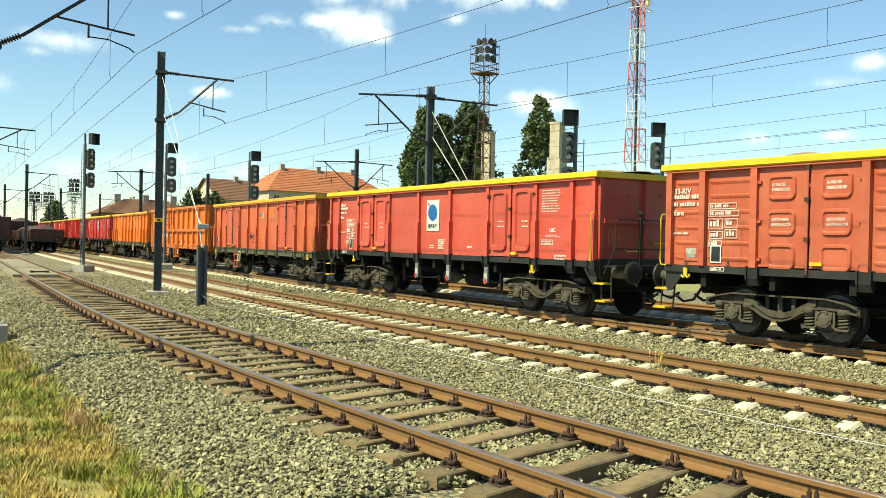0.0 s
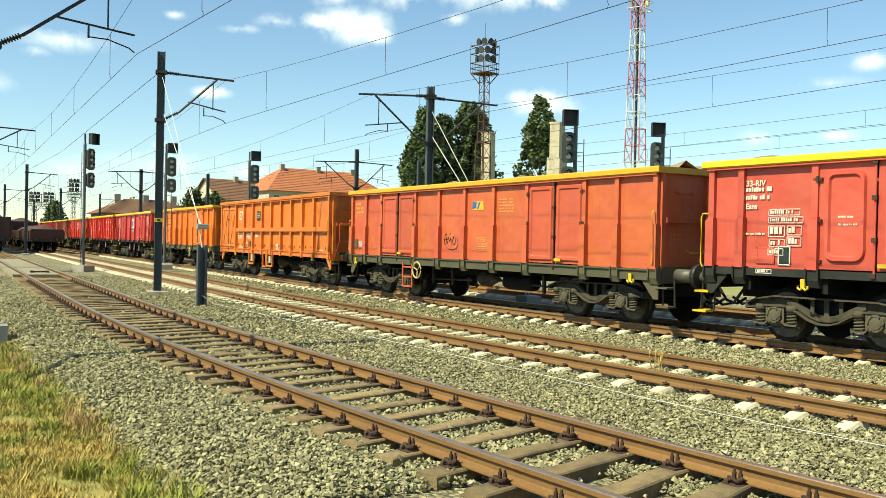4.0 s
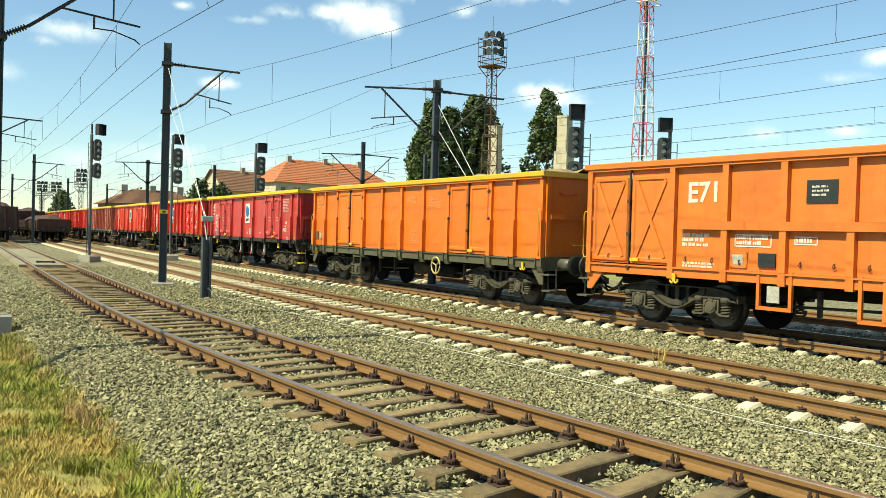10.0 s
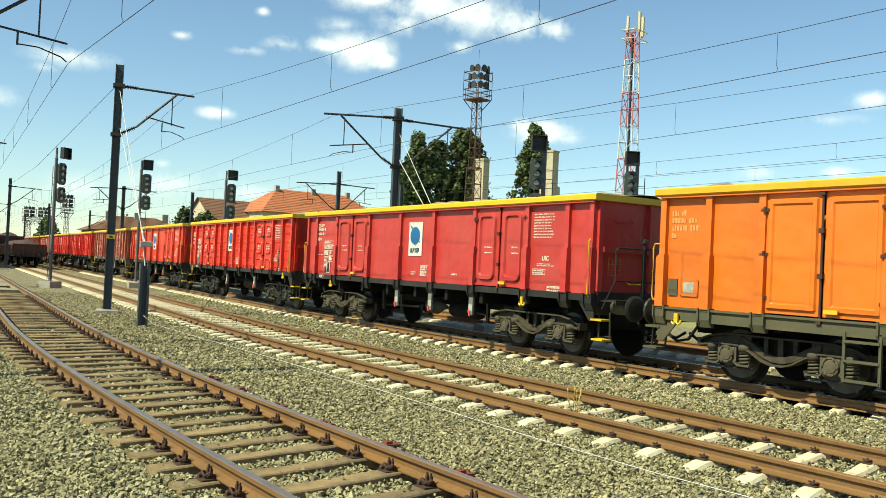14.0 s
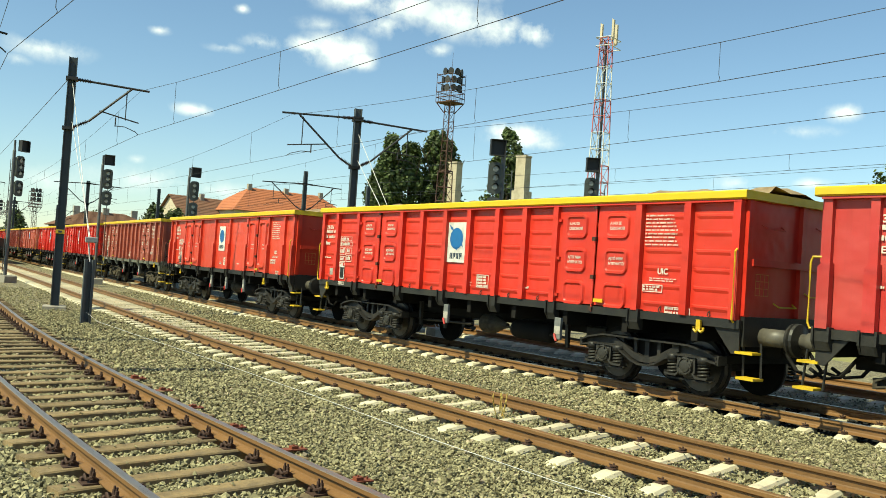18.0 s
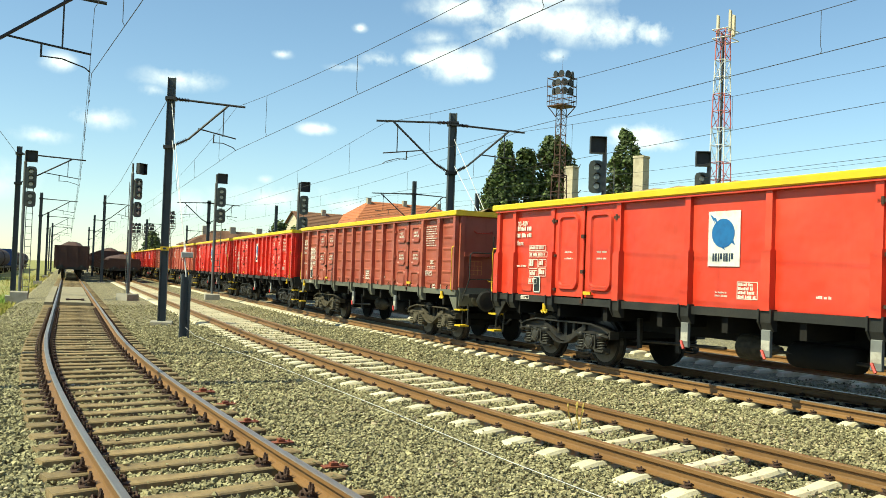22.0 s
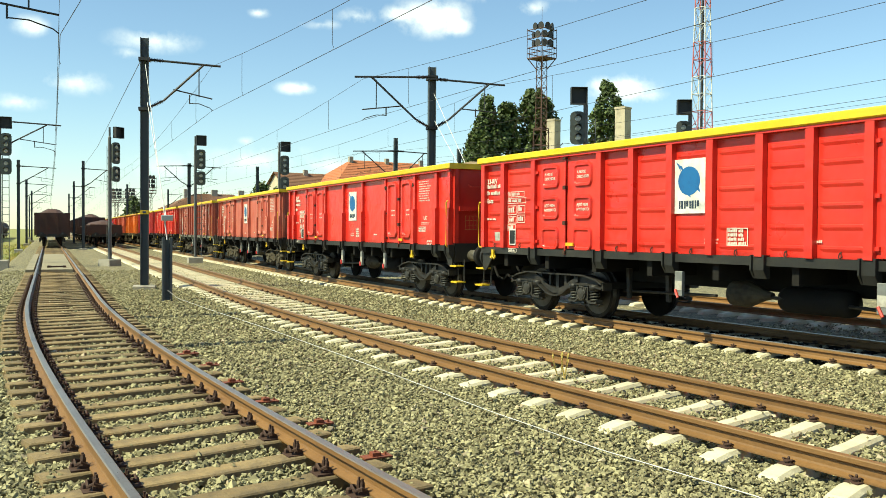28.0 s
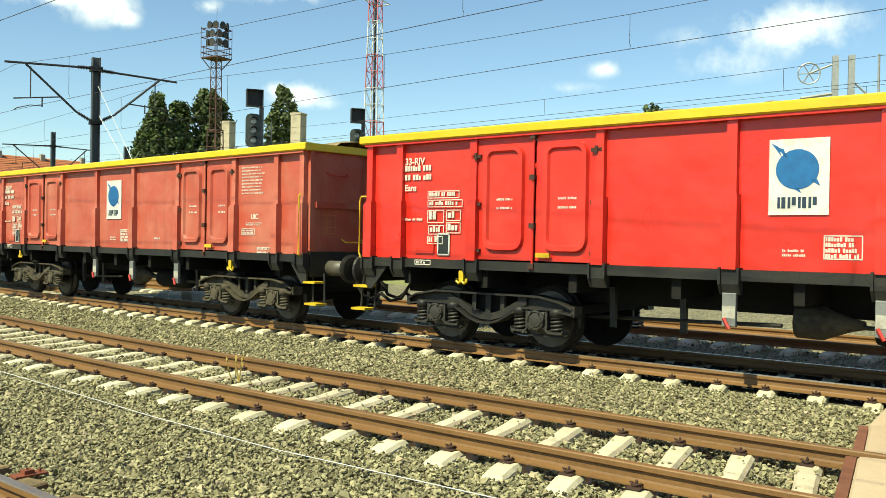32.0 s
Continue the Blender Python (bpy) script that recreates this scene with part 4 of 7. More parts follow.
def side_panel(x0, x1, ridges, y=1.355):
    """One sheet between two posts; ribbed wagons have pressed horizontal beads in it."""
    bm = bmesh.new()
    if not ridges:
        box(bm, x0, x1, y - 0.012, y, FLOOR, TOP - 0.12)
        return fixed(bm)
    xs = (x0, x0 + 0.09, x0 + 0.16, x1 - 0.16, x1 - 0.09, x1)
    rows = [(FLOOR, 0.0)]
    for z in (1.40, 1.68, 1.96, 2.24, 2.52, 2.78):
        rows += [(z - 0.06, 0.0), (z - 0.015, 0.017), (z + 0.012, 0.017), (z + 0.03, 0.0)]
    rows.append((TOP - 0.12, 0.0))
    grid = [[bm.verts.new((x, y + (up if i in (2, 3) else 0.0), z)) for i, x in enumerate(xs)] for z, up in rows]
    for j in range(len(rows) - 1):
        for i in range(len(xs) - 1):
            bm.faces.new((grid[j][i], grid[j][i + 1], grid[j + 1][i + 1], grid[j + 1][i]))
    back = [bm.verts.new((x, y - 0.012, z)) for x, z in ((x0, FLOOR), (x1, FLOOR), (x1, TOP - 0.12), (x0, TOP - 0.12))]
    bm.faces.new(back)
    rim = (grid[0][0], grid[0][-1], grid[-1][-1], grid[-1][0])
    for k in range(4):
        bm.faces.new((rim[k], rim[(k + 1) % 4], back[(k + 1) % 4], back[k]))
    return fixed(bm)


def post(x, style):
    """A side post: slim above, with a deeper box section below its step."""
    bm = bmesh.new()
    z_step = {"a": 2.12, "c": 2.02}.get(style, 1.16)
    box(bm, x - 0.06, x + 0.06, 1.355, 1.425, FLOOR - 0.01, TOP - 0.12)
    if style in "ac":
        bm2 = [(x - 0.085, FLOOR), (x + 0.085, FLOOR), (x + 0.085, z_step - 0.05), (x + 0.03, z_step), (x - 0.085, z_step)]
        a = [bm.verts.new((px, 1.36, pz)) for px, pz in bm2]
        b = [bm.verts.new((px, 1.47, pz)) for px, pz in bm2]
        for i in range(5):
            bm.faces.new((a[i], a[(i + 1) % 5], b[(i + 1) % 5], b[i]))
        bm.faces.new(b)
    else:
        box(bm, x - 0.066, x + 0.066, 1.37, 1.455, FLOOR, TOP - 0.13)
    return fixed(bm)


def post_foot(x, low):
    """The dark pressed shoe that carries a side post below the sheet."""
    bm = bmesh.new()
    for x0, x1, out in ((x - 0.125, x - 0.095, 0.0), (x + 0.095, x + 0.125, 0.0), (x - 0.095, x + 0.095, 0.035)):
        prism(bm, [(1.34, low), (1.40, low), (1.475 - out, low + 0.12), (1.475 - out, FLOOR + 0.02), (1.34, FLOOR + 0.02)], x0, x1)
    return fixed(bm)


def door_leaf(x0, x1):
    bm = bmesh.new()
    y = 1.385
    box(bm, x0, x1, 1.35, y, FLOOR + 0.02, TOP - 0.16)
    return fixed(bm)


def build_bogie():
    """A two-axle bogie: dipped side frames with open windows, sprung axle boxes, brake gear and wheelsets; built once."""
    root = new("bogie")
    top = [(-1.47, 0.66), (-1.28, 0.735), (-0.92, 0.80), (-0.5, 0.80), (0.0, 0.795), (0.5, 0.80), (0.92, 0.80), (1.28, 0.735), (1.47, 0.66)]
    low = [(-1.47, 0.58), (-1.1, 0.635), (-0.70, 0.635), (-0.48, 0.55), (-0.27, 0.435), (-0.1, 0.385), (0.1, 0.385), (0.27, 0.435), (0.48, 0.55), (0.70, 0.635), (1.1, 0.635), (1.47, 0.58)]

    def ribbon(bm, pts, y0, y1, thick):
        """A bent flange plate along points in the side plane."""
        rows = [[bm.verts.new((x, y, z + d)) for y, d in ((y0, 0), (y1, 0), (y1, -thick), (y0, -thick))] for x, z in pts]
        for a, b in zip(rows, rows[1:]):
            for k in range(4):
                bm.faces.new((a[k], a[(k + 1) % 4], b[(k + 1) % 4], b[k]))
        bm.faces.new(rows[0])
        bm.faces.new(rows[-1])

    def height(line, x):
        return float(np.interp(x, [p[0] for p in line], [p[1] for p in line]))

    for s in (-1, 1):
        bm = bmesh.new()
        ribbon(bm, top, s * 0.95, s * 1.16, 0.028)
        ribbon(bm, low, s * 0.95, s * 1.17, 0.028)
        for x0, x1 in ((-1.47, -1.1), (-1.1, -0.70), (-0.70, -0.52), (0.52, 0.70), (0.70, 1.1), (1.1, 1.47), (-0.045, 0.045), (-0.29, -0.22), (0.22, 0.29)):
            v = [bm.verts.new((x, y, z)) for x in (x0, x1) for y in (s * 1.03, s * 1.055) for z in (height(low, x) - 0.01, height(top, x) - 0.01)]
            for q in ((0, 1, 3, 2), (4, 6, 7, 5), (0, 4, 5, 1), (2, 3, 7, 6), (0, 2, 6, 4), (1, 5, 7, 3)):
                bm.faces.new([v[i] for i in q])
        ribbon(bm, [(x, z + 0.125) for x, z in low[2:-2]], s * 1.0, s * 1.10, 0.10)
        for x in (-1.47, 1.47):
            box(bm, x - 0.03, x + 0.03, s * 0.94, s * 1.14, 0.54, 0.68)
        part("side_frame", fixed(bm), M["bogie"], root)
    bm = bmesh.new()
    box(bm, -0.26, 0.26, -0.95, 0.95, 0.46, 0.78)
    lathe(bm, [(0.32, 0.76), (0.32, 0.92)], "z", 14)
    part("bolster", fixed(bm), M["under"], root)
    for x in (-1.40, 1.40):
        bm = bmesh.new()
        box(bm, x - 0.05, x + 0.05, -0.95, 0.95, 0.56, 0.68)
        part("end_beam", fixed(bm), M["under"], root)
    for q in (-0.46, 0.46):
        bm = bmesh.new()
        tube(bm, [(q, -0.78, 0.44), (q, 0.78, 0.44)], 0.035, 6)
        for s in (-1, 1):
            box(bm, q - 0.05, q + 0.05, s * 0.68, s * 0.79, 0.32, 0.76)
        part("brake_beam", fixed(bm), M["under"], root)
    spring = cup = abox = cover = strap = None
    for x in (-0.9, 0.9):
        for s in (-1, 1):
            turn = 0 if s > 0 else 180
            if abox is None:
                bm = bmesh.new()
                prism(bm, [(0.98, 0.32), (1.14, 0.32), (1.16, 0.36), (1.16, 0.56), (1.13, 0.61), (0.98, 0.61)], -0.135, 0.135)
                for q in (-1, 1):
                    ribbon(bm, [(q * 0.12, 0.42), (q * 0.155, 0.36), (q * 0.20, 0.325), (q * 0.41, 0.325), (q * 0.425, 0.36)], 1.0, 1.16, 0.035)
                    box(bm, q * 0.16 - 0.018, q * 0.16 + 0.018, 1.06, 1.15, 0.36, 0.63)
                abox = part("axle_box", fixed(bm), M["axle_box"], root, "grimy axle box with spring seats")
                bm = bmesh.new()
                lathe(bm, [(0.135, 1.15), (0.14, 1.185), (0.115, 1.19), (0.105, 1.175), (0.095, 1.19), (0.03, 1.20)], "y", 14, 0, Matrix.Translation((0, 0, 0.465)))
                for k in range(6):
                    g = k * math.pi / 3
                    lathe(bm, [(0.016, 1.18), (0.016, 1.207)], "y", 6, 0, Matrix.Translation((0.122 * math.cos(g), 0, 0.465 + 0.122 * math.sin(g))))
                cover = part("axle_cover", fixed(bm), M["axle_box"], root)
                bm = bmesh.new()
                ribbon(bm, [(-0.46, 0.30), (-0.40, 0.262), (0.40, 0.262), (0.46, 0.30)], 1.02, 1.10, 0.022)
                strap = part("keeper_strap", fixed(bm), M["bogie"], root)
                for o in (abox, cover, strap):
                    o.matrix_basis = pose(x, 0, 0, 0, 0, turn)
            else:
                for o in (abox, cover, strap):
                    twin(o, root, pose(x, 0, 0, 0, 0, turn))
            for d in (-0.30, 0.30):
                m = pose(x + d, s * 1.09, 0.325)
                if spring is None:
                    bm = bmesh.new()
                    pts = [(0.078 * math.cos(a), 0.078 * math.sin(a), 0.015 + 0.052 * a / 6.283) for a in np.arange(0, 6.283 * 4.3, 6.283 / 10)]
                    tube(bm, pts, 0.019, 5)
                    spring = part("spring", fixed(bm), M["axle_box"], root, "coil suspension spring", True)
                    spring.matrix_basis = m
                    bm = bmesh.new()
                    lathe(bm, [(0.108, 0.20), (0.108, 0.285), (0.085, 0.31)], "z", 12)
                    cup = part("spring_cup", fixed(bm), M["bogie"], root, "", True)
                    cup.matrix_basis = m
                else:
                    twin(spring, root, m)
                    twin(cup, root, m)
    wheelset = None
    for x in (-0.9, 0.9):
        if wheelset is None:
            bm = bmesh.new()
            for s in (-1, 1):
                mm = Matrix.Diagonal((1, s, 1, 1))
                lathe(bm, [(0.10, 0.62), (0.12, 0.70), (0.34, 0.735), (0.38, 0.70)], "y", 20, 0, mm)
                lathe(bm, [(0.38, 0.665), (0.49, 0.665), (0.49, 0.70), (0.462, 0.715), (0.458, 0.80), (0.40, 0.805), (0.38, 0.78)], "y", 20, 0, mm)
                lathe(bm, [(0.4625, 0.716), (0.4595, 0.797)], "y", 20, 1, mm)
                lathe(bm, [(0.34, 0.70), (0.40, 0.71), (0.40, 0.79), (0.33, 0.76), (0.13, 0.79), (0.11, 0.86)], "y", 20, 0, mm)
                for k in range(4):
                    a = 1.57 * k
                    lathe(bm, [(0.03, 0.74), (0.03, 0.79)], "y", 6, 1, Matrix.Translation((0.26 * math.cos(a), 0 if s > 0 else -1.53, 0.26 * math.sin(a))))
            lathe(bm, [(0.085, -1.0), (0.085, 1.0)], "y", 12)
            wheelset = part("wheelset", fixed(bm), (M["wheel"], M["tread"]), root, "wheelset with dark discs and worn steel tyres")
            wheelset.matrix_basis = pose(x, 0, 0.46)
        else:
            twin(wheelset, root, pose(x, 0, 0.46))
    return root


def drop_thing(root):
    for o in list(root.children_recursive) + [root]:
        bpy.data.objects.remove(o)


POSTS = {
    "a": [0.08, 0.71, 2.12, 4.15, 5.87, 7.51, 9.27, 11.19, 12.46, 13.17],
    "b": [0.08, 0.85, 1.95, 3.97, 4.82, 5.73, 6.59, 7.53, 8.37, 9.25, 11.26, 12.26, 13.17],
    "c": [0.06, 1.00, 2.00, 4.00, 5.26, 6.50, 7.78, 9.12, 11.12, 12.12, 13.19],
    "d": [0.06, 2.30, 3.53, 4.73, 5.95, 7.11, 8.28, 9.43, 10.58, 11.72, 13.14],
}
DOORS = {"a": [(2.12, 4.15), (9.27, 11.19)], "b": [(1.95, 3.97), (9.25, 11.26)], "c": [(2.00, 4.00), (9.12, 11.12)], "d": [(0.06, 2.30)]}


def lower(bm):
    """Brings the emblem to its height on the sheet."""
    for v in bm.verts:
        v.co.z = 1.88 + (v.co.z - 1.74) * 0.82
    return bm


def add_logo(root, d, y):
    """A white plate with a round blue emblem and a row of dark bars below; bolted on the sheet."""
    x = BODY / 2 - d
    bm = bmesh.new()
    box(bm, x - 0.65, x, y - 0.012, y, 1.74, 2.76)
    plate = part("emblem_plate", lower(bm), M["plate_paint"], root, "white plate with a round blue emblem")
    bm = bmesh.new()
    pts = [(x - 0.31 + 0.235 * math.cos(a), 2.35 + 0.27 * math.sin(a)) for a in np.arange(0, 6.28, 0.3)]
    a = [bm.verts.new((px, y + 0.004, pz)) for px, pz in pts]
    bm.faces.new(a)
    for p in (((-0.10, 2.66), (-0.02, 2.72), (-0.14, 2.52)), ((-0.16, 2.63), (-0.07, 2.66), (-0.2, 2.5)), ((-0.52, 2.22), (-0.56, 2.12), (-0.45, 2.2)), ((-0.33, 2.10), (-0.36, 2.03), (-0.26, 2.1))):
        bm.faces.new([bm.verts.new((x + px, y + 0.004, pz)) for px, pz in p])
    part("emblem", lower(bm), M["blue"], plate)
    for i in range(4):
        x0 = x - 0.10 - i * 0.112
        for a0, a1, low in ((x0 - 0.030, x0, 1.83), (x0 - 0.088, x0 - 0.044, 1.83 + 0.04 * (i % 2))):
            bm = bmesh.new()
            box(bm, a0, a1, y, y + 0.004, low, 1.98)
            part("emblem_bar", lower(bm), M["navy"], plate)


def text(name, words, x, z, size, y, parent):
    cu = bpy.data.curves.new(name, "FONT")
    cu.body, cu.size, cu.extrude, cu.offset = words, size, 0.001, size * 0.022
    f = new(name, cu)
    f.data.materials.append(M["white"])
    f.parent = parent
    f.matrix_basis = Matrix.Translation((x, y + 0.004, z)) @ Matrix(((-1, 0, 0, 0), (0, 0, 1, 0), (0, 1, 0, 0), (0, 0, 0, 1)))


def build_wagon(style, label, logo, seed, rim_yellow=True, platform=False, olive=False, load=0.2, handwheel=0.0, marks=False):
    global FLOOR, TOP
    FLOOR, TOP = {"a": 1.26, "b": 1.26}.get(style, 1.15), 3.18 if style == "d" else 3.13
    sill_low, foot_low = {"a": (1.13, 0.97), "b": (1.13, 0.95), "c": (0.93, 0.86), "d": (0.96, 0.93)}[style]
    frame_paint = M["sill" if not olive else "sill_grey" if style == "b" else "sill_olive"]
    rng = np.random.RandomState(seed)
    root = thing("goods_wagon", label, "goods wagon", group="wagons of the passing train")
    half = BODY / 2
    skin = RED["w7"]
    body_parts = []

    def own(name, bm, smooth=False, parent=root, lab=""):
        o = part(name, bm, skin, parent, lab, smooth)
        body_parts.append(o)
        return o

    posts, doors = POSTS[style], DOORS[style]
    for d0, d1 in zip(posts, posts[1:]):
        x1, x0 = half - d0, half - d1
        if any(abs(a - d0) < 0.01 for a, b in doors):
            mid = (x0 + x1) / 2
            for a, b in ((mid + 0.03, x1 - 0.05), (x0 + 0.05, mid - 0.03)):
                leaf = own("door", door_leaf(a, b))
                for cz, dw, dh, dr in {"a": ((2.13, 0.74, 1.46, 0.18),), "b": ((2.62, 0.60, 0.44, 0.12), (2.03, 0.60, 0.44, 0.12), (1.46, 0.60, 0.44, 0.12)), "c": ((2.06, 0.90, 1.66, 0.03),), "d": ((2.05, 0.96, 1.70, 0.03),)}.get(style, ()):
                    bm = bmesh.new()
                    emboss(bm, (a + b) / 2, cz, (b - a) * dw, dh, dr, 1.3855, 0.05 if style == "a" else 0.035, 0.035 if style == "b" else 0.06)
                    own("pressing", fixed(bm), parent=leaf)
                for sg in (-1, 1) if style == "d" else ():
                    bm = bmesh.new()
                    d = Vector(((b - a) * 0.72 * sg, 0, 1.5))
                    m = Matrix.Translation(((a + b) / 2, 1.405 + 0.004 * sg, 2.05)) @ Matrix.Rotation(math.atan2(d.x, d.z), 4, "Y")
                    box(bm, -0.04, 0.04, -0.02, 0.02, -d.length / 2, d.length / 2, 0, m)
                    own("brace", fixed(bm), parent=leaf)
                edge = b if b > mid else a
                for z in (2.72, 2.05, 1.40):
                    bm = bmesh.new()
                    box(bm, edge - 0.08, edge + 0.08, 1.385, 1.425, z - 0.025, z + 0.025)
                    lathe(bm, [(0.024, z - 0.05), (0.024, z + 0.05)], "z", 8, 0, Matrix.Translation((edge, 1.425, 0)))
                    if style in "ac":
                        part("hinge", fixed(bm), M["clip"], leaf)
                    else:
                        own("hinge", fixed(bm), parent=leaf)
            bm = bmesh.new()
            tube(bm, [(mid, 1.41, FLOOR - 0.10), (mid, 1.41, TOP - 0.10)], 0.018, 7)
            if style in "ab":
                bar = own("lock_bar", fixed(bm), lab="painted locking bar")
            else:
                bar = part("lock_bar", fixed(bm), M["clip"], root, "dark rusty locking bar")
            guide = None
            for z in (FLOOR - 0.05, 1.75, 2.4, TOP - 0.18):
                if guide is None:
                    bm = bmesh.new()
                    box(bm, -0.04, 0.04, 1.385, 1.45, -0.035, 0.035)
                    guide = part("bar_guide", fixed(bm), M["clip"], bar, "dark rusty guide")
                    guide.matrix_basis = pose(mid, 0, z)
                else:
                    twin(guide, bar, pose(mid, 0, z))
            bm = bmesh.new()
            box(bm, mid - 0.30, mid - 0.08, 1.43, 1.46, FLOOR + 0.07, FLOOR + 0.13)
            part("lock_handle", bm, M["yellow_small"], root, "yellow lever")
        else:
            own("side_panel", side_panel(x0, x1, style == "b"))
    bm = bmesh.new()
    box(bm, -half, half, -1.39, -1.35, FLOOR, TOP - 0.1)
    for d in posts:
        box(bm, half - d - 0.06, half - d + 0.06, -1.46, -1.39, FLOOR, TOP - 0.1)
    own("far_side_wall", bm)
    for d in posts:
        own("post", post(half - d, style))
        if style == "d":
            bm = bmesh.new()
            box(bm, half - d - 0.07, half - d + 0.07, 1.38, 1.452, foot_low, FLOOR - 0.002)
            own("post_foot", fixed(bm))
        else:
            if style != "b" or d in (1.95, 3.97, 5.73, 7.53, 9.25, 11.26):
                part("post_foot", post_foot(half - d, foot_low), frame_paint, root)
    if style == "d":
        bm = bmesh.new()
        box(bm, -half, half - 2.5, 1.37, 1.47, 1.86, 2.01)
        own("middle_rail", bm)
    # ends
    for s in (-1, 1):
        bm = bmesh.new()
        box(bm, s * (half - 0.06), s * (half - 0.02), -1.345, 1.345, FLOOR - 0.02, TOP - 0.1)
        own("end_wall", fixed(bm))
        for y in (-1.28, -0.28, 0.28, 1.28) if style == "d" else (-1.28, 0.0, 1.28):
            bm = bmesh.new()
            bbox(bm, min(s * (half - 0.02), s * (half + 0.05)), max(s * (half - 0.02), s * (half + 0.05)), y - 0.055, y + 0.055, FLOOR + 0.05, TOP - 0.135, 0.012)
            own("end_post", fixed(bm))
        bm = bmesh.new()
        box(bm, s * (half - 0.02), s * (half + 0.075), -1.22, 1.22, 2.05, 2.15)
        own("end_rail", fixed(bm))
        for yy, z in ((0.72, 2.66), (-0.62, 2.72), (0.35, 1.52), (-0.40, 1.70)):
            bm = bmesh.new()
            tube(bm, [(s * (half - 0.02), yy - 0.23, z), (s * (half + 0.07), yy - 0.21, z - 0.05), (s * (half + 0.07), yy + 0.21, z - 0.05), (s * (half - 0.02), yy + 0.23, z)], 0.012, 5)
            part("end_handle", fixed(bm), M["yellow_small"] if z < 2 else skin, root, "thin grab handle")
            if z > 2:
                body_parts.append(root.children[-1])
    if style != "d":
        # a small white grid of inspection boxes on the end sheet
        bm = bmesh.new()
        for k in range(4):
            box(bm, -half - 0.004 + 0.02, -half + 0.02, 0.72 + 0.1 * k, 0.728 + 0.1 * k, 1.62, 1.94)
            box(bm, -half - 0.004 + 0.02, -half + 0.02, 0.72, 1.028, 1.62 + 0.104 * k, 1.628 + 0.104 * k)
        tagged(part("inspection_grid", bm, M["faint"], root), "faded stencilled inspection grid", kind="stuff")
    # rim
    bm = bmesh.new()
    e = half + 0.09
    bbox(bm, -e, e, 1.30, 1.49, TOP - 0.13, TOP, 0.02)
    bbox(bm, -e, e, -1.49, -1.30, TOP - 0.13, TOP, 0.02)
    box(bm, -e, -e + 0.19, -1.3, 1.3, TOP - 0.125, TOP - 0.004)
    box(bm, e - 0.19, e, -1.3, 1.3, TOP - 0.125, TOP - 0.004)
    rim = part("rim", fixed(bm), M["rim_orange"] if style == "c" else M["yellow"] if rim_yellow else skin, root, "worn orange-yellow top rim" if style == "c" else "yellow-painted top rim" if rim_yellow else "top rim")
    if not rim_yellow:
        body_parts.append(rim)
    bm = bmesh.new()
    box(bm, -half, half, 1.37, 1.46, TOP - 0.165, TOP - 0.13)
    own("under_rim", bm)
    # floor, frame and load
    bm = bmesh.new()
    sill = skin if style == "d" else frame_paint
    box(bm, -half - 0.03, half + 0.03, 1.33, 1.415, sill_low, FLOOR - 0.003)
    if style in "cd":
        box(bm, -half - 0.03, half + 0.03, 1.40, 1.45, FLOOR - 0.035, FLOOR - 0.004)
    beams = [part("sill_beam", fixed(bm), sill, root, "" if style == "d" else "olive grey underframe beam" if olive else "dark grey underframe beam")]
    bm = bmesh.new()
    box(bm, -half - 0.03, half + 0.03, -1.415, -1.33, 0.93, FLOOR - 0.003)
    beams.append(part("sill_beam", fixed(bm), sill, root))
    for x0, x1 in ((-half - 0.05, -half + 0.12), (half - 0.12, half + 0.05)):
        bm = bmesh.new()
        box(bm, x0, x1, -1.32, 1.32, 0.88, FLOOR + 0.05)
        beams.append(part("headstock", fixed(bm), sill, root))
    if style == "d":
        body_parts += beams
    bm = bmesh.new()
    box(bm, -half, half, -1.35, 1.35, FLOOR - 0.06, FLOOR)
    part("floor", bm, M["under"], root)
    for y in (-0.28, 0.28):
        bm = bmesh.new()
        box(bm, -half, half, y - 0.08, y + 0.08, 0.70, FLOOR - 0.062)
        part("centre_sill", bm, M["under"], root)
    member = None
    for x in np.arange(-5.8, 5.9, 1.45):
        if member is None:
            bm = bmesh.new()
            box(bm, -0.06, 0.06, -1.33, 1.33, 0.88, FLOOR - 0.062)
            member = part("cross_member", bm, M["under"], root)
            member.matrix_basis = pose(x, 0, 0)
        else:
            twin(member, root, pose(x, 0, 0))
    bm = bmesh.new()
    nx, ny = 40, 7
    grid = [[bm.verts.new((-half + 0.1 + (BODY - 0.2) * i / nx, -1.3 + 2.6 * j / ny, 2.72 + load + 0.30 * (1 - (2 * j / ny - 1) ** 2) + 0.22 * noise.noise((i * 0.42 + seed * 3, j * 0.7, 0)))) for j in range(ny + 1)] for i in range(nx + 1)]
    for i in range(nx):
        for j in range(ny):
            bm.faces.new((grid[i][j], grid[i + 1][j], grid[i + 1][j + 1], grid[i][j + 1]))
    part("load", bm, M["load"], root, "heaped brown scrap load")
    # running gear
    for x in {"b": (-4.62, 4.38)}.get(style, (-4.5, 4.48)):
        b = copy_thing(BOGIE, pose(x, 0, 0))
        b.parent = root
    # buffers, coupling, steps
    bm = bmesh.new()
    lathe(bm, [(0.13, 0.0), (0.13, 0.36), (0.105, 0.37), (0.105, 0.50), (0.10, 0.50)], "x", 14)
    buf = part("buffer", fixed(bm), M["buffer"], root, "grey buffer casing", True)
    buf.matrix_basis = pose(half + 0.05, 0.875, 1.03)
    bm = bmesh.new()
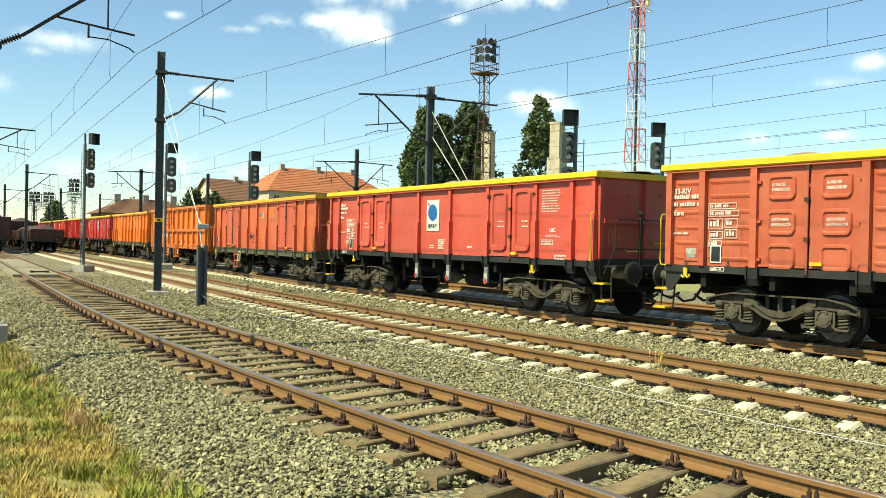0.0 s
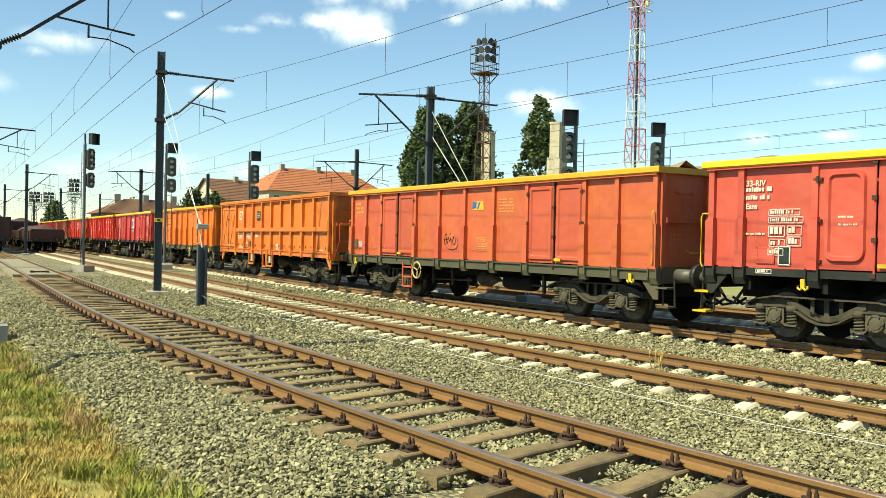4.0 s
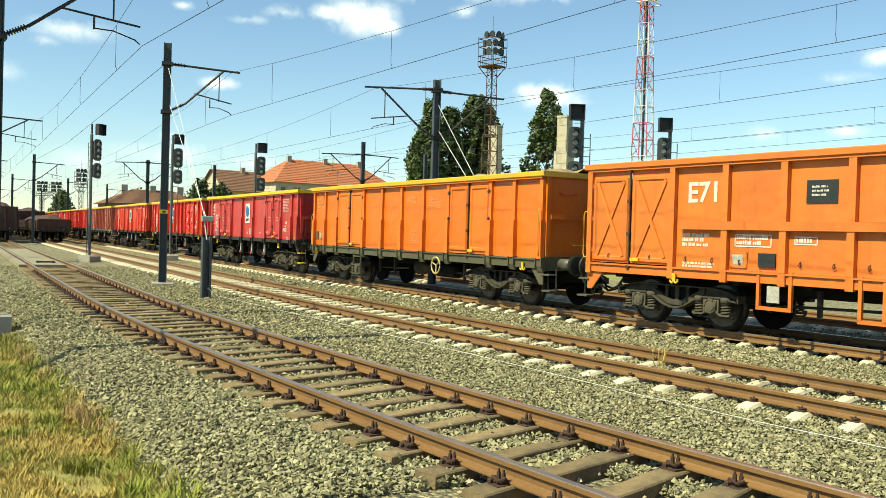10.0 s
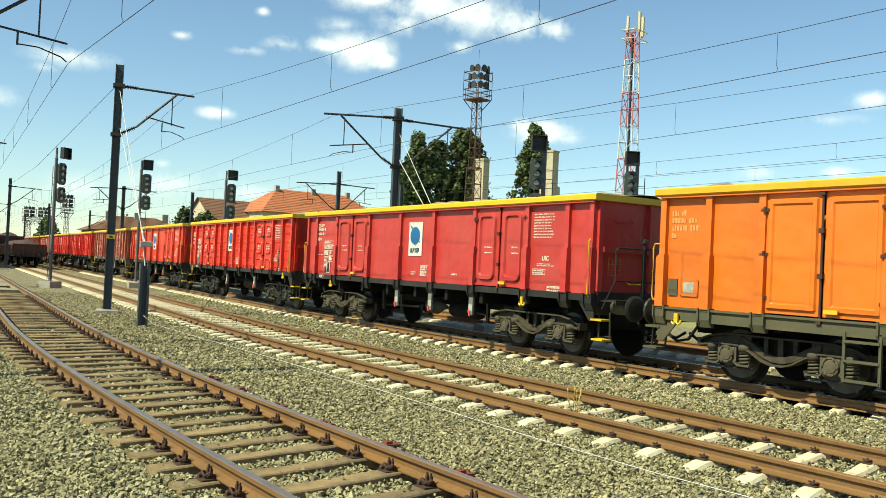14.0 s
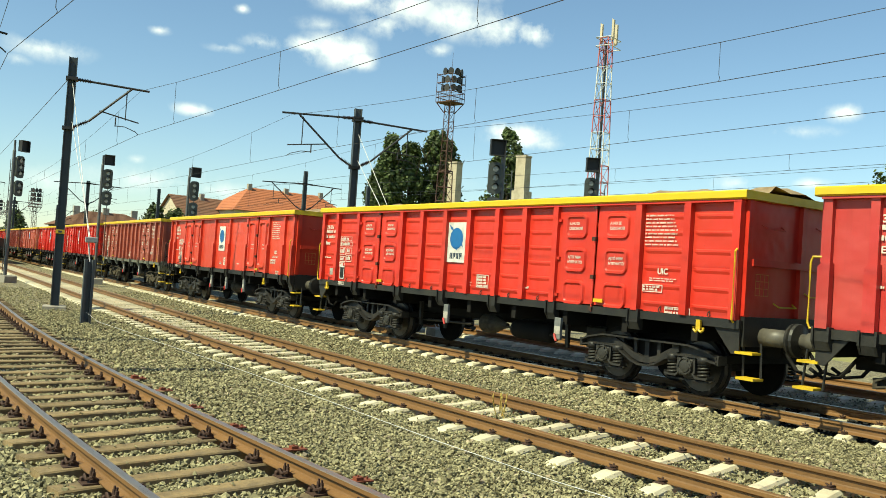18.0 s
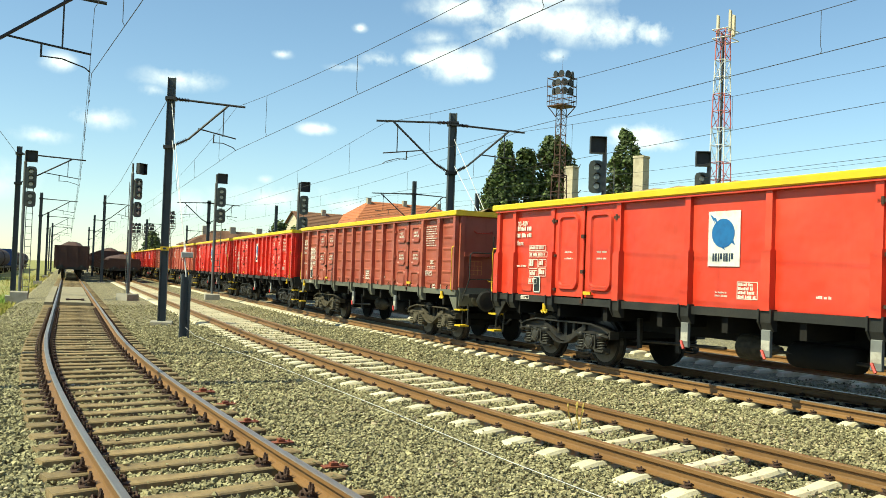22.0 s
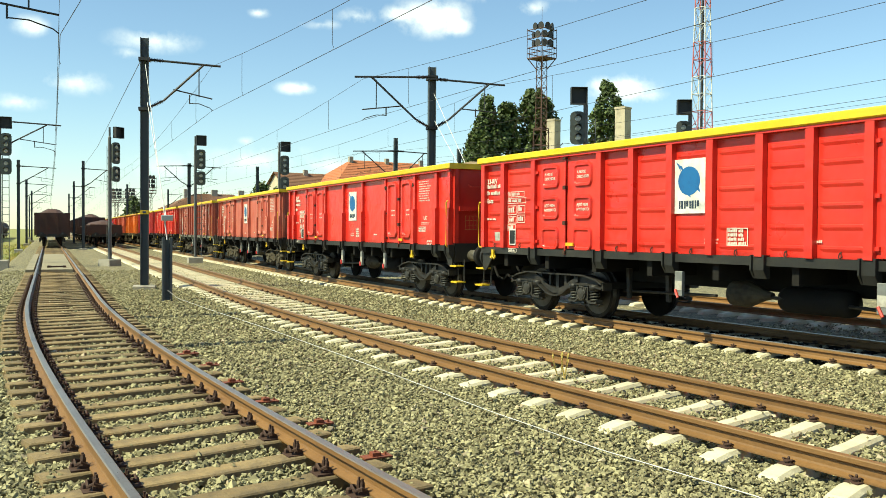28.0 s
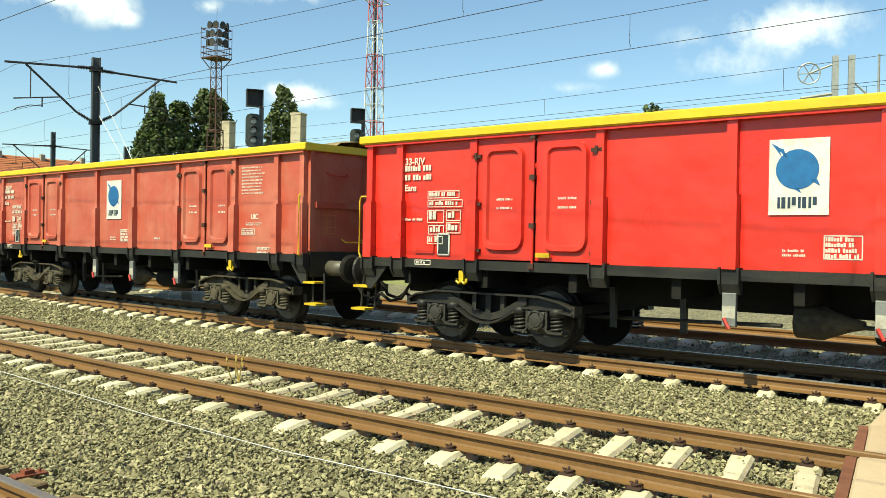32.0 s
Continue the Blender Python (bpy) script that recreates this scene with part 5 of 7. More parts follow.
    lathe(bm, [(0.10, 0.46), (0.235, 0.50), (0.245, 0.54), (0.20, 0.565), (0.10, 0.575)], "x", 18)
    head = part("buffer_head", fixed(bm), M["sill"], buf)
    for s in (-1, 1):
        for y in (-0.875, 0.875):
            if (s, y) == (1, 0.875):
                continue
            b2 = twin(buf, root, pose(s * (half + 0.05), y, 1.03, 0, 0, 0 if s > 0 else 180))
            twin(head, b2, Matrix())
    for s in (-1, 1):
        bm = bmesh.new()
        tube(bm, [(s * half, 0, 0.98), (s * (half + 0.35), 0, 0.92), (s * (half + 0.62), 0, 0.90), (s * (half + 0.70), 0, 0.98)], 0.045, 6)
        for y in (-0.3, 0.3):
            tube(bm, [(s * half, y, 0.85), (s * (half + 0.25), y, 0.55), (s * (half + 0.5), y, 0.50), (s * (half + 0.72), y, 0.62)], 0.028, 6)
        part("coupling", fixed(bm), M["under"], root, "screw coupling and brake hoses")
    for s in (-1, 1):
        for z, x in ((0.42, half + 0.16), (0.78, half + 0.12)):
            bm = bmesh.new()
            box(bm, s * x - 0.15, s * x + 0.15, 1.17, 1.40, z, z + 0.035)
            part("step", bm, M["sill_olive"] if style in "cd" else M["yellow_small"], root, "shunter's step")
        bm = bmesh.new()
        for dx in (-0.15, 0.15):
            tube(bm, [(s * (half + 0.14) + dx, 1.20, 0.42), (s * (half + 0.10) + dx, 1.18, 0.95)], 0.018, 5)
        part("step_hanger", fixed(bm), M["sill"], root)
    for s in (-1, 1):
        bm = bmesh.new()
        a = [bm.verts.new((s * (half + 0.02 - px), 1.345, pz)) for px, pz in ((0, sill_low + 0.01), (0.46, sill_low + 0.01), (0.13, sill_low - 0.36), (0, sill_low - 0.36))]
        b = [bm.verts.new((v.co.x, 1.375, v.co.z)) for v in a]
        for k in range(4):
            bm.faces.new((a[k], a[(k + 1) % 4], b[(k + 1) % 4], b[k]))
        bm.faces.new(a)
        bm.faces.new(b[::-1])
        beams.append(part("corner_gusset", fixed(bm), sill, root))
        if style == "d":
            body_parts.append(beams[-1])
    bm = bmesh.new()
    xx = half + 0.10
    tube(bm, [(half - 0.02, 1.40, 1.25), (xx, 1.42, 1.25), (xx + 0.03, 1.42, 1.32), (xx + 0.03, 1.42, 2.12), (xx, 1.42, 2.2), (half - 0.02, 1.40, 2.2)], 0.016, 6)
    rail_mat = M["rim_orange"] if style in "cd" else M["yellow_small"]
    part("handrail", fixed(bm), rail_mat, root, "tubular handrail")
    bm = bmesh.new()
    tube(bm, [(-half + 0.03, 1.47, 1.22), (-half + 0.03, 1.51, 1.26), (-half + 0.03, 1.51, 2.24), (-half + 0.03, 1.47, 2.28)], 0.016, 6)
    part("handrail", fixed(bm), rail_mat, root, "tubular handrail")
    # small lashing rings along the foot of the sheets
    ring = None
    for d0, d1 in zip(posts, posts[1:]):
        if style in "ac" or d1 - d0 < 0.5:
            continue
        for u in ((0.5,) if style != "d" else (0.25, 0.75)):
            m = pose(half - d0 - (d1 - d0) * u, 1.36 if d1 - d0 < 1.6 else 1.39, 1.30)
            if ring is None:
                bm = bmesh.new()
                tube(bm, [(0.0, 0.0, 0.05), (0.012, 0.025, 0.03), (0.022, 0.03, -0.015), (0.0, 0.025, -0.045), (-0.022, 0.03, -0.015), (-0.006, 0.022, 0.03)], 0.009, 5)
                ring = part("lashing_ring", fixed(bm), M["clip"], root, "small dark lashing ring")
                ring.matrix_basis = m
            else:
                twin(ring, root, m)
    # lashing hooks under the sill
    hook, lift = None, {"a": 0.14, "b": 0.24, "c": 0.08, "d": 0.06}[style]
    for x in [half - d for d in {"a": (1.97, 11.18), "b": (0.52, 12.60), "c": (0.45, 12.60), "d": (2.42, 11.74)}[style]]:
        bm = bmesh.new()
        box(bm, -0.04, 0.04, 1.44, 1.475, 0.83, 0.97)
        for s in (-1, 1):
            tube(bm, [(0, 1.46, 0.83), (s * 0.05, 1.46, 0.79), (s * 0.09, 1.46, 0.82), (s * 0.09, 1.46, 0.86)], 0.02, 6)
        if hook is None:
            hook = part("rope_hook", fixed(bm), M["yellow_small"], root, "yellow rope hook")
            hook.matrix_basis = pose(x, 0, lift)
        else:
            bm.free()
            twin(hook, root, pose(x, 0, lift))
    # brake gear between the bogies
    bm = bmesh.new()
    lathe(bm, [(0.02, -0.62), (0.17, -0.58), (0.19, -0.5), (0.19, 0.5), (0.17, 0.58), (0.02, 0.62)], "x", 14, 0, Matrix.Translation((-1.2, 0.55, 0.62)))
    part("air_tank", fixed(bm), M["under"], root, "", True)
    bm = bmesh.new()
    lathe(bm, [(0.06, -0.34), (0.19, -0.32), (0.20, -0.02), (0.19, 0.0), (0.08, 0.28), (0.05, 0.42)], "x", 14, 0, Matrix.Translation((-0.1, 0.70, 0.66)) @ Matrix.Rotation(math.pi, 4, "Z"))
    part("brake_cylinder", fixed(bm), M["bogie_dusty"], root, "dusty grey brake cylinder")
    for pts in ([(-0.5, 0.72, 0.64), (-2.9, 0.62, 0.56)], [(0.3, 1.0, 0.62), (3.2, 0.55, 0.52)]):
        bm = bmesh.new()
        tube(bm, pts, 0.028, 6)
        part("brake_rod", fixed(bm), M["bogie"], root)
    for x in (-2.4, 1.6, 2.6):
        bm = bmesh.new()
        prism(bm, [(0.75, 0.42), (0.80, 0.42), (0.82, 0.95), (0.74, 0.95)], x - 0.04, x + 0.04)
        part("brake_hanger", fixed(bm), M["bogie"], root)
    bm = bmesh.new()
    bbox(bm, -3.0, -2.5, -0.3, 0.4, 0.45, 0.85, 0.03)
    part("valve_box", fixed(bm), M["sill"], root)
    if style in "ab":
        for x in [half - d for d in ((5.87, 7.51, 9.27) if style == "a" else (5.95, 9.45))]:
            bm = bmesh.new()
            bbox(bm, x - 0.08, x + 0.08, 1.38, 1.43, 0.60, 0.99, 0.01)
            plate = part("brake_plate", bm, M["signal_grey"], root, "grey brake changeover plate")
            bm = bmesh.new()
            box(bm, x - 0.075, x + 0.075, 1.43, 1.434, 0.70, 0.84)
            part("plate_mark", bm, M["plate_white"], plate)
            bm = bmesh.new()
            tube(bm, [(x + 0.05, 1.45, 0.70), (x - 0.02, 1.46, 0.58)], 0.022, 5)
            part("changeover_handle", fixed(bm), M["red_small"], plate, "red changeover handle")
    # writing, as plain bars
    ypan = 1.374 if style == "b" else 1.359
    bm = bmesh.new()
    tone = M["white"] if style in "abd" else M["faint"]
    if style in "ab":
        xs, top = (half - 0.78, 2.78) if style == "a" else (half - 0.15, 2.70)
        for i, w in ((1, 0.66), (2, 0.62)):
            bars(bm, xs, top - 0.135 * i, w, 0.135, 1, 1.374, rng, 0.4)
        bars(bm, xs, 1.86, 0.46, 0.05, 1, 1.374, rng, 0.3)
        xs = half - (1.24 if style == "a" else 0.95)
        for i, (w, h) in enumerate(((0.60, 0.11), (0.66, 0.11), (0.32, 0.19), (0.30, 0.14), (0.30, 0.12))):
            z = (2.22, 2.09, 1.94, 1.72, 1.56)[i]
            z += 0.04 if style == "a" else 0.17
            shift = 0.0 if i < 2 else 0.02 * (i % 2)
            frame_box(bm, xs - shift, z, w, h, 1.374)
            bars(bm, xs - shift - 0.03, z - 0.02, w - 0.06, h - 0.03, 1, 1.375, rng, 0.25)
        for z in (1.98, 1.80) if style == "a" else (2.11, 1.92):
            frame_box(bm, xs - 0.36, z, 0.27, 0.16, 1.374)
            bars(bm, xs - 0.39, z - 0.02, 0.22, 0.13, 1, 1.375, rng, 0.25)
        strip = half - 1.04
        frame_box(bm, strip, 1.245, 0.31, 0.075, 1.4165)
        bars(bm, strip - 0.03, 1.225, 0.25, 0.04, 1, 1.4165, rng, 0.1)
        bars(bm, half - 11.36, 2.80, 0.72, 0.52, 9, ypan, rng, 0.55)
        bars(bm, half - 11.50, 1.80, 0.55, 0.07, 2, ypan, rng)
        frame_box(bm, half - 11.36, 1.69, 0.42, 0.12, ypan)
        bars(bm, half - 11.38, 1.67, 0.38, 0.09, 2, ypan, rng, 0.3)
        frame_box(bm, half - 11.85, 1.36, 0.5, 0.14, ypan)
        bars(bm, half - 11.87, 1.35, 0.46, 0.12, 2, ypan, rng)
        frame_box(bm, half - 6.88, 1.66, 0.40, 0.26, ypan)
        bars(bm, half - 6.90, 1.64, 0.36, 0.24, 4, ypan, rng, 0.25)
        bars(bm, half - 6.44, 1.50, 0.30, 0.10, 2, ypan, rng)
        bars(bm, half - 8.3, 1.50, 0.28, 0.05, 1, ypan, rng, 0.2)
    elif style == "c":
        for i, w in enumerate((0.45, 0.62, 0.62, 0.16)):
            bars(bm, half - 0.2, 2.76 - 0.125 * i, w, 0.125, 1, ypan, rng, 0.3)
        bars(bm, half - 7.95, 2.66, 0.75, 0.36, 5, ypan, rng, 0.5)
        frame_box(bm, half - 7.0, 1.72, 0.55, 0.34, ypan)
        bars(bm, half - 7.03, 1.70, 0.5, 0.30, 5, ypan, rng)
        x = half - 6.75
        for i in range(0 if marks else 3):
            frame_box(bm, x - i * 0.19, 2.66, 0.16, 0.15, ypan, 0.028)
    else:
        bars(bm, half - 2.51, 1.79, 0.66, 0.26, 3, ypan, rng, 0.3)
        bars(bm, half - 2.53, 1.26, 0.88, 0.11, 2, ypan, rng, 0.3)
        frame_box(bm, half - 3.70, 1.79, 0.76, 0.22, ypan, 0.02)
        bars(bm, half - 3.74, 1.77, 0.68, 0.18, 2, ypan, rng, 0.25)
        frame_box(bm, half - 4.90, 1.77, 0.43, 0.14, ypan, 0.02)
        bars(bm, half - 4.93, 1.75, 0.37, 0.10, 1, ypan, rng, 0.2)
        frame_box(bm, half - 7.58, 1.38, 0.32, 0.24, ypan, 0.02)
        bars(bm, half - 7.61, 1.36, 0.26, 0.2, 3, ypan, rng, 0.3)
        bars(bm, half - 12.17, 1.24, 0.5, 0.06, 1, ypan, rng, 0.2)
    tagged(part("stencil_lettering", bm, tone, root), "stencilled white markings", kind="stuff")
    bm = bmesh.new()
    if style == "d":
        box(bm, half - 5.66, half - 5.10, ypan, ypan + 0.01, 2.31, 2.69)
        notice = part("plate", bm, M["black_plate"], root, "black notice plate")
        bm = bmesh.new()
        bars(bm, half - 5.20, 2.60, 0.36, 0.2, 3, ypan + 0.01, rng, 0.5)
        part("plate_mark", bm, M["white"], notice)
        bm = bmesh.new()
        box(bm, half - 4.56, half - 4.22, ypan, ypan + 0.03, 1.23, 1.47)
    else:
        x = half - {"a": 1.46, "b": 1.03, "c": 0.18}[style]
        box(bm, x - 0.19, x, 1.359, 1.376, 1.34, 1.62)
    board = part("plate", bm, M["sill_olive" if style == "c" else "black_plate"], root, "small olive label plate" if style == "c" else "small black label plate")
    if style in "ab":
        bm = bmesh.new()
        frame_box(bm, x + 0.022, 1.642, 0.234, 0.324, 1.3745, 0.022)
        part("plate_edge", fixed(bm), M["plate_paint"], board, "white painted edge")
    bm = bmesh.new()
    x, low = half - {"a": 1.01, "b": 0.40, "c": 0.44, "d": 3.62}[style], 1.20 if style == "d" else 1.34
    frame_box(bm, x, low + 0.28, 0.36, 0.28, 1.374, 0.03)
    box(bm, x - 0.33, x - 0.03, 1.359, 1.374, low + 0.03, low + 0.25)
    holder = own("label_holder", bm)
    if style != "a":
        bm = bmesh.new()
        bm.faces.new([bm.verts.new((x - a, 1.377, b)) for a, b in ((0.07, low + 0.055), (0.05, low + 0.23), (0.28, low + 0.235), (0.27, low + 0.06))])
        part("paper_label", bm, M["plate_white"], holder, "curled white paper waybill")
    if style == "d":
        text("fleet_mark", "E71", half - 2.60, 2.37, 0.52, ypan, root)
    if style == "b":
        for a, b in doors:
            for mid in ((3 * a + b) / 4, (a + 3 * b) / 4):
                for k, words in enumerate(("A NU SE", "DESCHIDE!", "AJTÓ NEM", "NYITHATÓ!")):
                    text("door_warning", words, half - mid + 0.175, 2.645 - 0.085 * (k % 2) - 0.59 * (k // 2), 0.070, 1.3965, root)
    if style == "a":
        bm = bmesh.new()
        for a, b in doors:
            for dx in (0.55, 1.55):
                bars(bm, half - a - dx + 0.15, 2.13, 0.32, 0.24, 2, 1.396, rng, 0.74)
        tagged(part("door_lettering", bm, M["white"], root), "stencilled door markings", kind="stuff")
    if logo:
        add_logo(root, 6.28 if style == "a" else 5.80, 1.372 if style == "a" else 1.386)
    if platform:
        bm = bmesh.new()
        box(bm, -half - 0.52, -half - 0.12, -0.55, 1.30, 1.14, 1.165)
        box(bm, -half - 0.53, -half - 0.50, -0.55, 1.30, 1.10, 1.18)
        for y in np.arange(-0.5, 1.3, 0.09):
            box(bm, -half - 0.50, -half - 0.14, y, y + 0.03, 1.165, 1.178)
        part("platform", bm, M["sill"], root, "narrow steel grating platform")
        bm = bmesh.new()
        x = -half - 0.44
        tube(bm, [(-half - 0.16, 1.30, 1.0), (x, 1.26, 1.52), (x, 1.26, 2.08), (x, 1.20, 2.13), (x, -0.45, 2.13), (x, -0.52, 2.08), (x, -0.52, 1.16)], 0.016, 7)
        tube(bm, [(x, 1.26, 1.52), (x, -0.52, 1.52)], 0.013, 6)
        part("railing", fixed(bm), skin if style == "d" else M["sill"], root, "tubular platform railing")
        if style == "d":
            body_parts.append(root.children[-1])
        bm = bmesh.new()
        bbox(bm, x - 0.035, x + 0.02, 0.54, 0.60, 0.95, 2.14, 0.01)
        lathe(bm, [(0.03, 2.13), (0.03, 2.22), (0.07, 2.24), (0.07, 2.30), (0.02, 2.32)], "z", 10, 0, Matrix.Translation((x, 0.57, 0)))
        tube(bm, [(x, 0.57, 2.28), (x, 0.66, 2.30), (x, 0.66, 2.52)], 0.016, 6)
        part("brake_column", fixed(bm), M["sill"], root, "hand brake column with a crank")
    if handwheel:
        bm = bmesh.new()
        x = half - handwheel
        pts = [(x - 0.25 + 0.22 * math.cos(a), 1.47, 0.80 + 0.22 * math.sin(a)) for a in np.linspace(0, 6.283, 20)]
        tube(bm, pts, 0.022, 6)
        for a in (0.4, 2.5, 4.6):
            tube(bm, [(x - 0.25, 1.45, 0.80), (x - 0.25 + 0.22 * math.cos(a), 1.47, 0.80 + 0.22 * math.sin(a))], 0.016, 5)
        part("handwheel", fixed(bm), M["wheel_cream"], root, "pale cream brake handwheel")
        bm = bmesh.new()
        x = half - 3.92
        for dx in (0, 0.52):
            box(bm, x + dx - 0.02, x + dx + 0.02, 1.40, 1.44, 0.30, 1.0)
        for z in (0.31, 0.58, 0.85):
            box(bm, x, x + 0.52, 1.38, 1.46, z, z + 0.035)
        if marks:
            own("side_ladder", bm, lab="steps below the side door")
        else:
            part("side_ladder", bm, M["sill_olive"], root, "dark steps below the side door")
    if style in "ab":
        text("wagon_code", "33-RIV", half - (0.78 if style == "a" else 0.15), 2.66 if style == "a" else 2.58, 0.14, 1.372, root)
        text("wagon_code", "Eans", half - (0.78 if style == "a" else 0.15), 2.27 if style == "a" else 2.18, 0.13, 1.372, root)
        text("wagon_code", "UIC", half - 11.66, 1.86, 0.13, ypan, root)
    if marks:
        # a black scrawl and the torn remains of a sticker
        bm = bmesh.new()
        x = half - 5.46
        for line in (((0.02, 0.10), (0.06, 0.34), (0.12, 0.38), (0.15, 0.30), (0.10, 0.08)), ((0.0, 0.22), (0.2, 0.24)), ((0.18, 0.12), (0.24, 0.30), (0.30, 0.16), (0.34, 0.28), (0.40, 0.12)), ((0.42, 0.20), (0.50, 0.32), (0.58, 0.26), (0.55, 0.12), (0.46, 0.10), (0.42, 0.20)), ((0.56, 0.30), (0.66, 0.24), (0.70, 0.10), (0.62, 0.0), (0.44, -0.04), (0.24, -0.02), (0.12, 0.04)), ((0.28, 0.36), (0.34, 0.40))):
            tube(bm, [(x - a, ypan + 0.002, 1.43 + b) for a, b in line], 0.010, 4)
        part("graffiti", fixed(bm), M["black_plate"], root, "black spray scrawl on the sheet")
        bm = bmesh.new()
        x = half - 6.80
        bm.faces.new([bm.verts.new((x - a, ypan + 0.004, b)) for a, b in ((0.0, 2.41), (0.50, 2.40), (0.48, 2.63), (0.03, 2.62))])
        sticker = part("sticker", bm, M["rim_orange"], root, "torn yellow sticker")
        bm = bmesh.new()
        bm.faces.new([bm.verts.new((x - a, ypan + 0.008, b)) for a, b in ((0.0, 2.44), (0.17, 2.46), (0.19, 2.61), (0.03, 2.61))])
        bm.faces.new([bm.verts.new((x - a, ypan + 0.008, b)) for a, b in ((0.20, 2.43), (0.26, 2.43), (0.36, 2.60), (0.28, 2.60))])
        part("sticker_mark", bm, M["blue"], sticker)
    if style == "d":
        # hanging brackets with pale changeover plates
        for d0, d1, low in ((4.24, 4.93, 0.55), (6.10, 6.56, 0.48), (6.66, 7.36, 0.52)):
            bm = bmesh.new()
            for d in (d0 + 0.03, d1 - 0.03):
                box(bm, half - d - 0.03, half - d + 0.03, 1.38, 1.44, low, 1.16)
            box(bm, half - d1, half - d0, 1.38, 1.44, low - 0.04, low + 0.02)
            own("hanging_bracket", bm)
        for d, low in ((4.42, 0.64), (6.78, 0.62)):
            bm = bmesh.new()
            box(bm, half - d - 0.24, half - d, 1.36, 1.39, low, low + 0.28)
            part("brake_plate", bm, M["plate_white"], root, "pale changeover plate")
    root["skin"] = len(body_parts)
    return root, [o.name for o in body_parts]


def repaint(root, master, names, material):
    """Gives a copied wagon its own paint; the meshes stay shared."""
    kids = list(root.children_recursive)
    lookup = {}
    for a, b in zip(master.children_recursive, kids):
        lookup[a.name] = b
    for n in names:
        o = lookup[n]
        o.material_slots[0].link = "OBJECT"
        o.material_slots[0].material = material


BOGIE = build_bogie()
MASTERS = {
    "a": build_wagon("a", "", True, 1),
    "p": build_wagon("a", "", True, 2, platform=True),
    "b": build_wagon("b", "", True, 4),
    "o": build_wagon("b", "", False, 8, platform=True, olive=True),
    "c": build_wagon("c", "", False, 5, olive=True, handwheel=4.0, marks=True),
    "e": build_wagon("c", "", False, 7, olive=True, handwheel=8.40),
    "d": build_wagon("d", "", False, 6, rim_yellow=False, load=0.08, platform=True),
}
# style, paint and description of every wagon, from the head of the train to its far end
CONSIST = [
    ("b", "w0", "faded red-orange open goods wagon with pressed doors and a yellow rim"),
    ("p", "w1", "pinkish red open goods wagon with a blue emblem and platform"),
    ("c", "w2", "sun-bleached orange-red open goods wagon with a handwheel"),
    ("d", "w3", "tall orange open goods wagon with cross-braced doors"),
    ("e", "w4", "bright orange open goods wagon with an olive underframe"),
    ("p", "w5", "crimson open goods wagon with a blue emblem and a yellow rim"),
    ("b", "w6", "red open goods wagon with ribbed sides and a blue emblem"),
    ("a", "w7", "warm red smooth-sided open goods wagon with a blue emblem"),
    ("o", "w8", "oxide brown open goods wagon with narrow panels and a yellow rim"),
    ("b", "w9", "fresh red open goods wagon with ribbed sides and a blue emblem"),
    ("a", "w9", "fresh red open goods wagon with smooth sides and a blue emblem"),
    ("a", "w11", "faded salmon red open goods wagon with a blue emblem"),
    ("o", "w8", "oxide brown open goods wagon with narrow panels and a yellow rim"),
    ("a", "w6", "red open goods wagon with smooth sides and a yellow rim"),
    ("b", "w5", "crimson open goods wagon with ribbed sides"),
    ("e", "w4", "bright orange open goods wagon with an olive underframe"),
    ("c", "w2", "sun-bleached orange-red open goods wagon"),
    ("a", "w7", "warm red open goods wagon with smooth sides"),
    ("b", "w9", "fresh red open goods wagon with ribbed sides"),
    ("e", "w4", "bright orange open goods wagon with an olive underframe"),
    ("o", "w8", "oxide brown open goods wagon with a yellow rim"),
    ("a", "w6", "red open goods wagon with smooth sides"),
    ("c", "w2", "sun-bleached orange-red open goods wagon"),
    ("a", "w11", "faded salmon red open goods wagon"),
    ("e", "w4", "bright orange open goods wagon with an olive underframe"),
    ("b", "w9", "fresh red open goods wagon with ribbed sides"),
    ("a", "w7", "warm red open goods wagon with smooth sides"),
    ("o", "w8", "oxide brown open goods wagon with a yellow rim"),
    ("e", "w4", "bright orange open goods wagon with an olive underframe"),
    ("a", "w9", "fresh red open goods wagon with smooth sides"),
]
SMALL = ("end_beam", "door_warning", "bar_guide", "inspection_grid", "plate_edge", "paper_label", "lashing_ring", "cross_member", "hinge", "lock_handle", "stencil_lettering", "door_lettering", "wagon_code", "graffiti", "sticker_mark", "plate_mark", "brake_hanger", "plate", "label_holder", "end_handle", "handrail", "step", "step_hanger", "rope_hook", "brake_plate", "changeover_handle", "spring", "spring_cup", "axle_cover", "keeper_strap", "brake_beam", "under_rim", "coupling", "emblem_bar", "fleet_mark", "railing", "buffer_head")
TRAIN = []
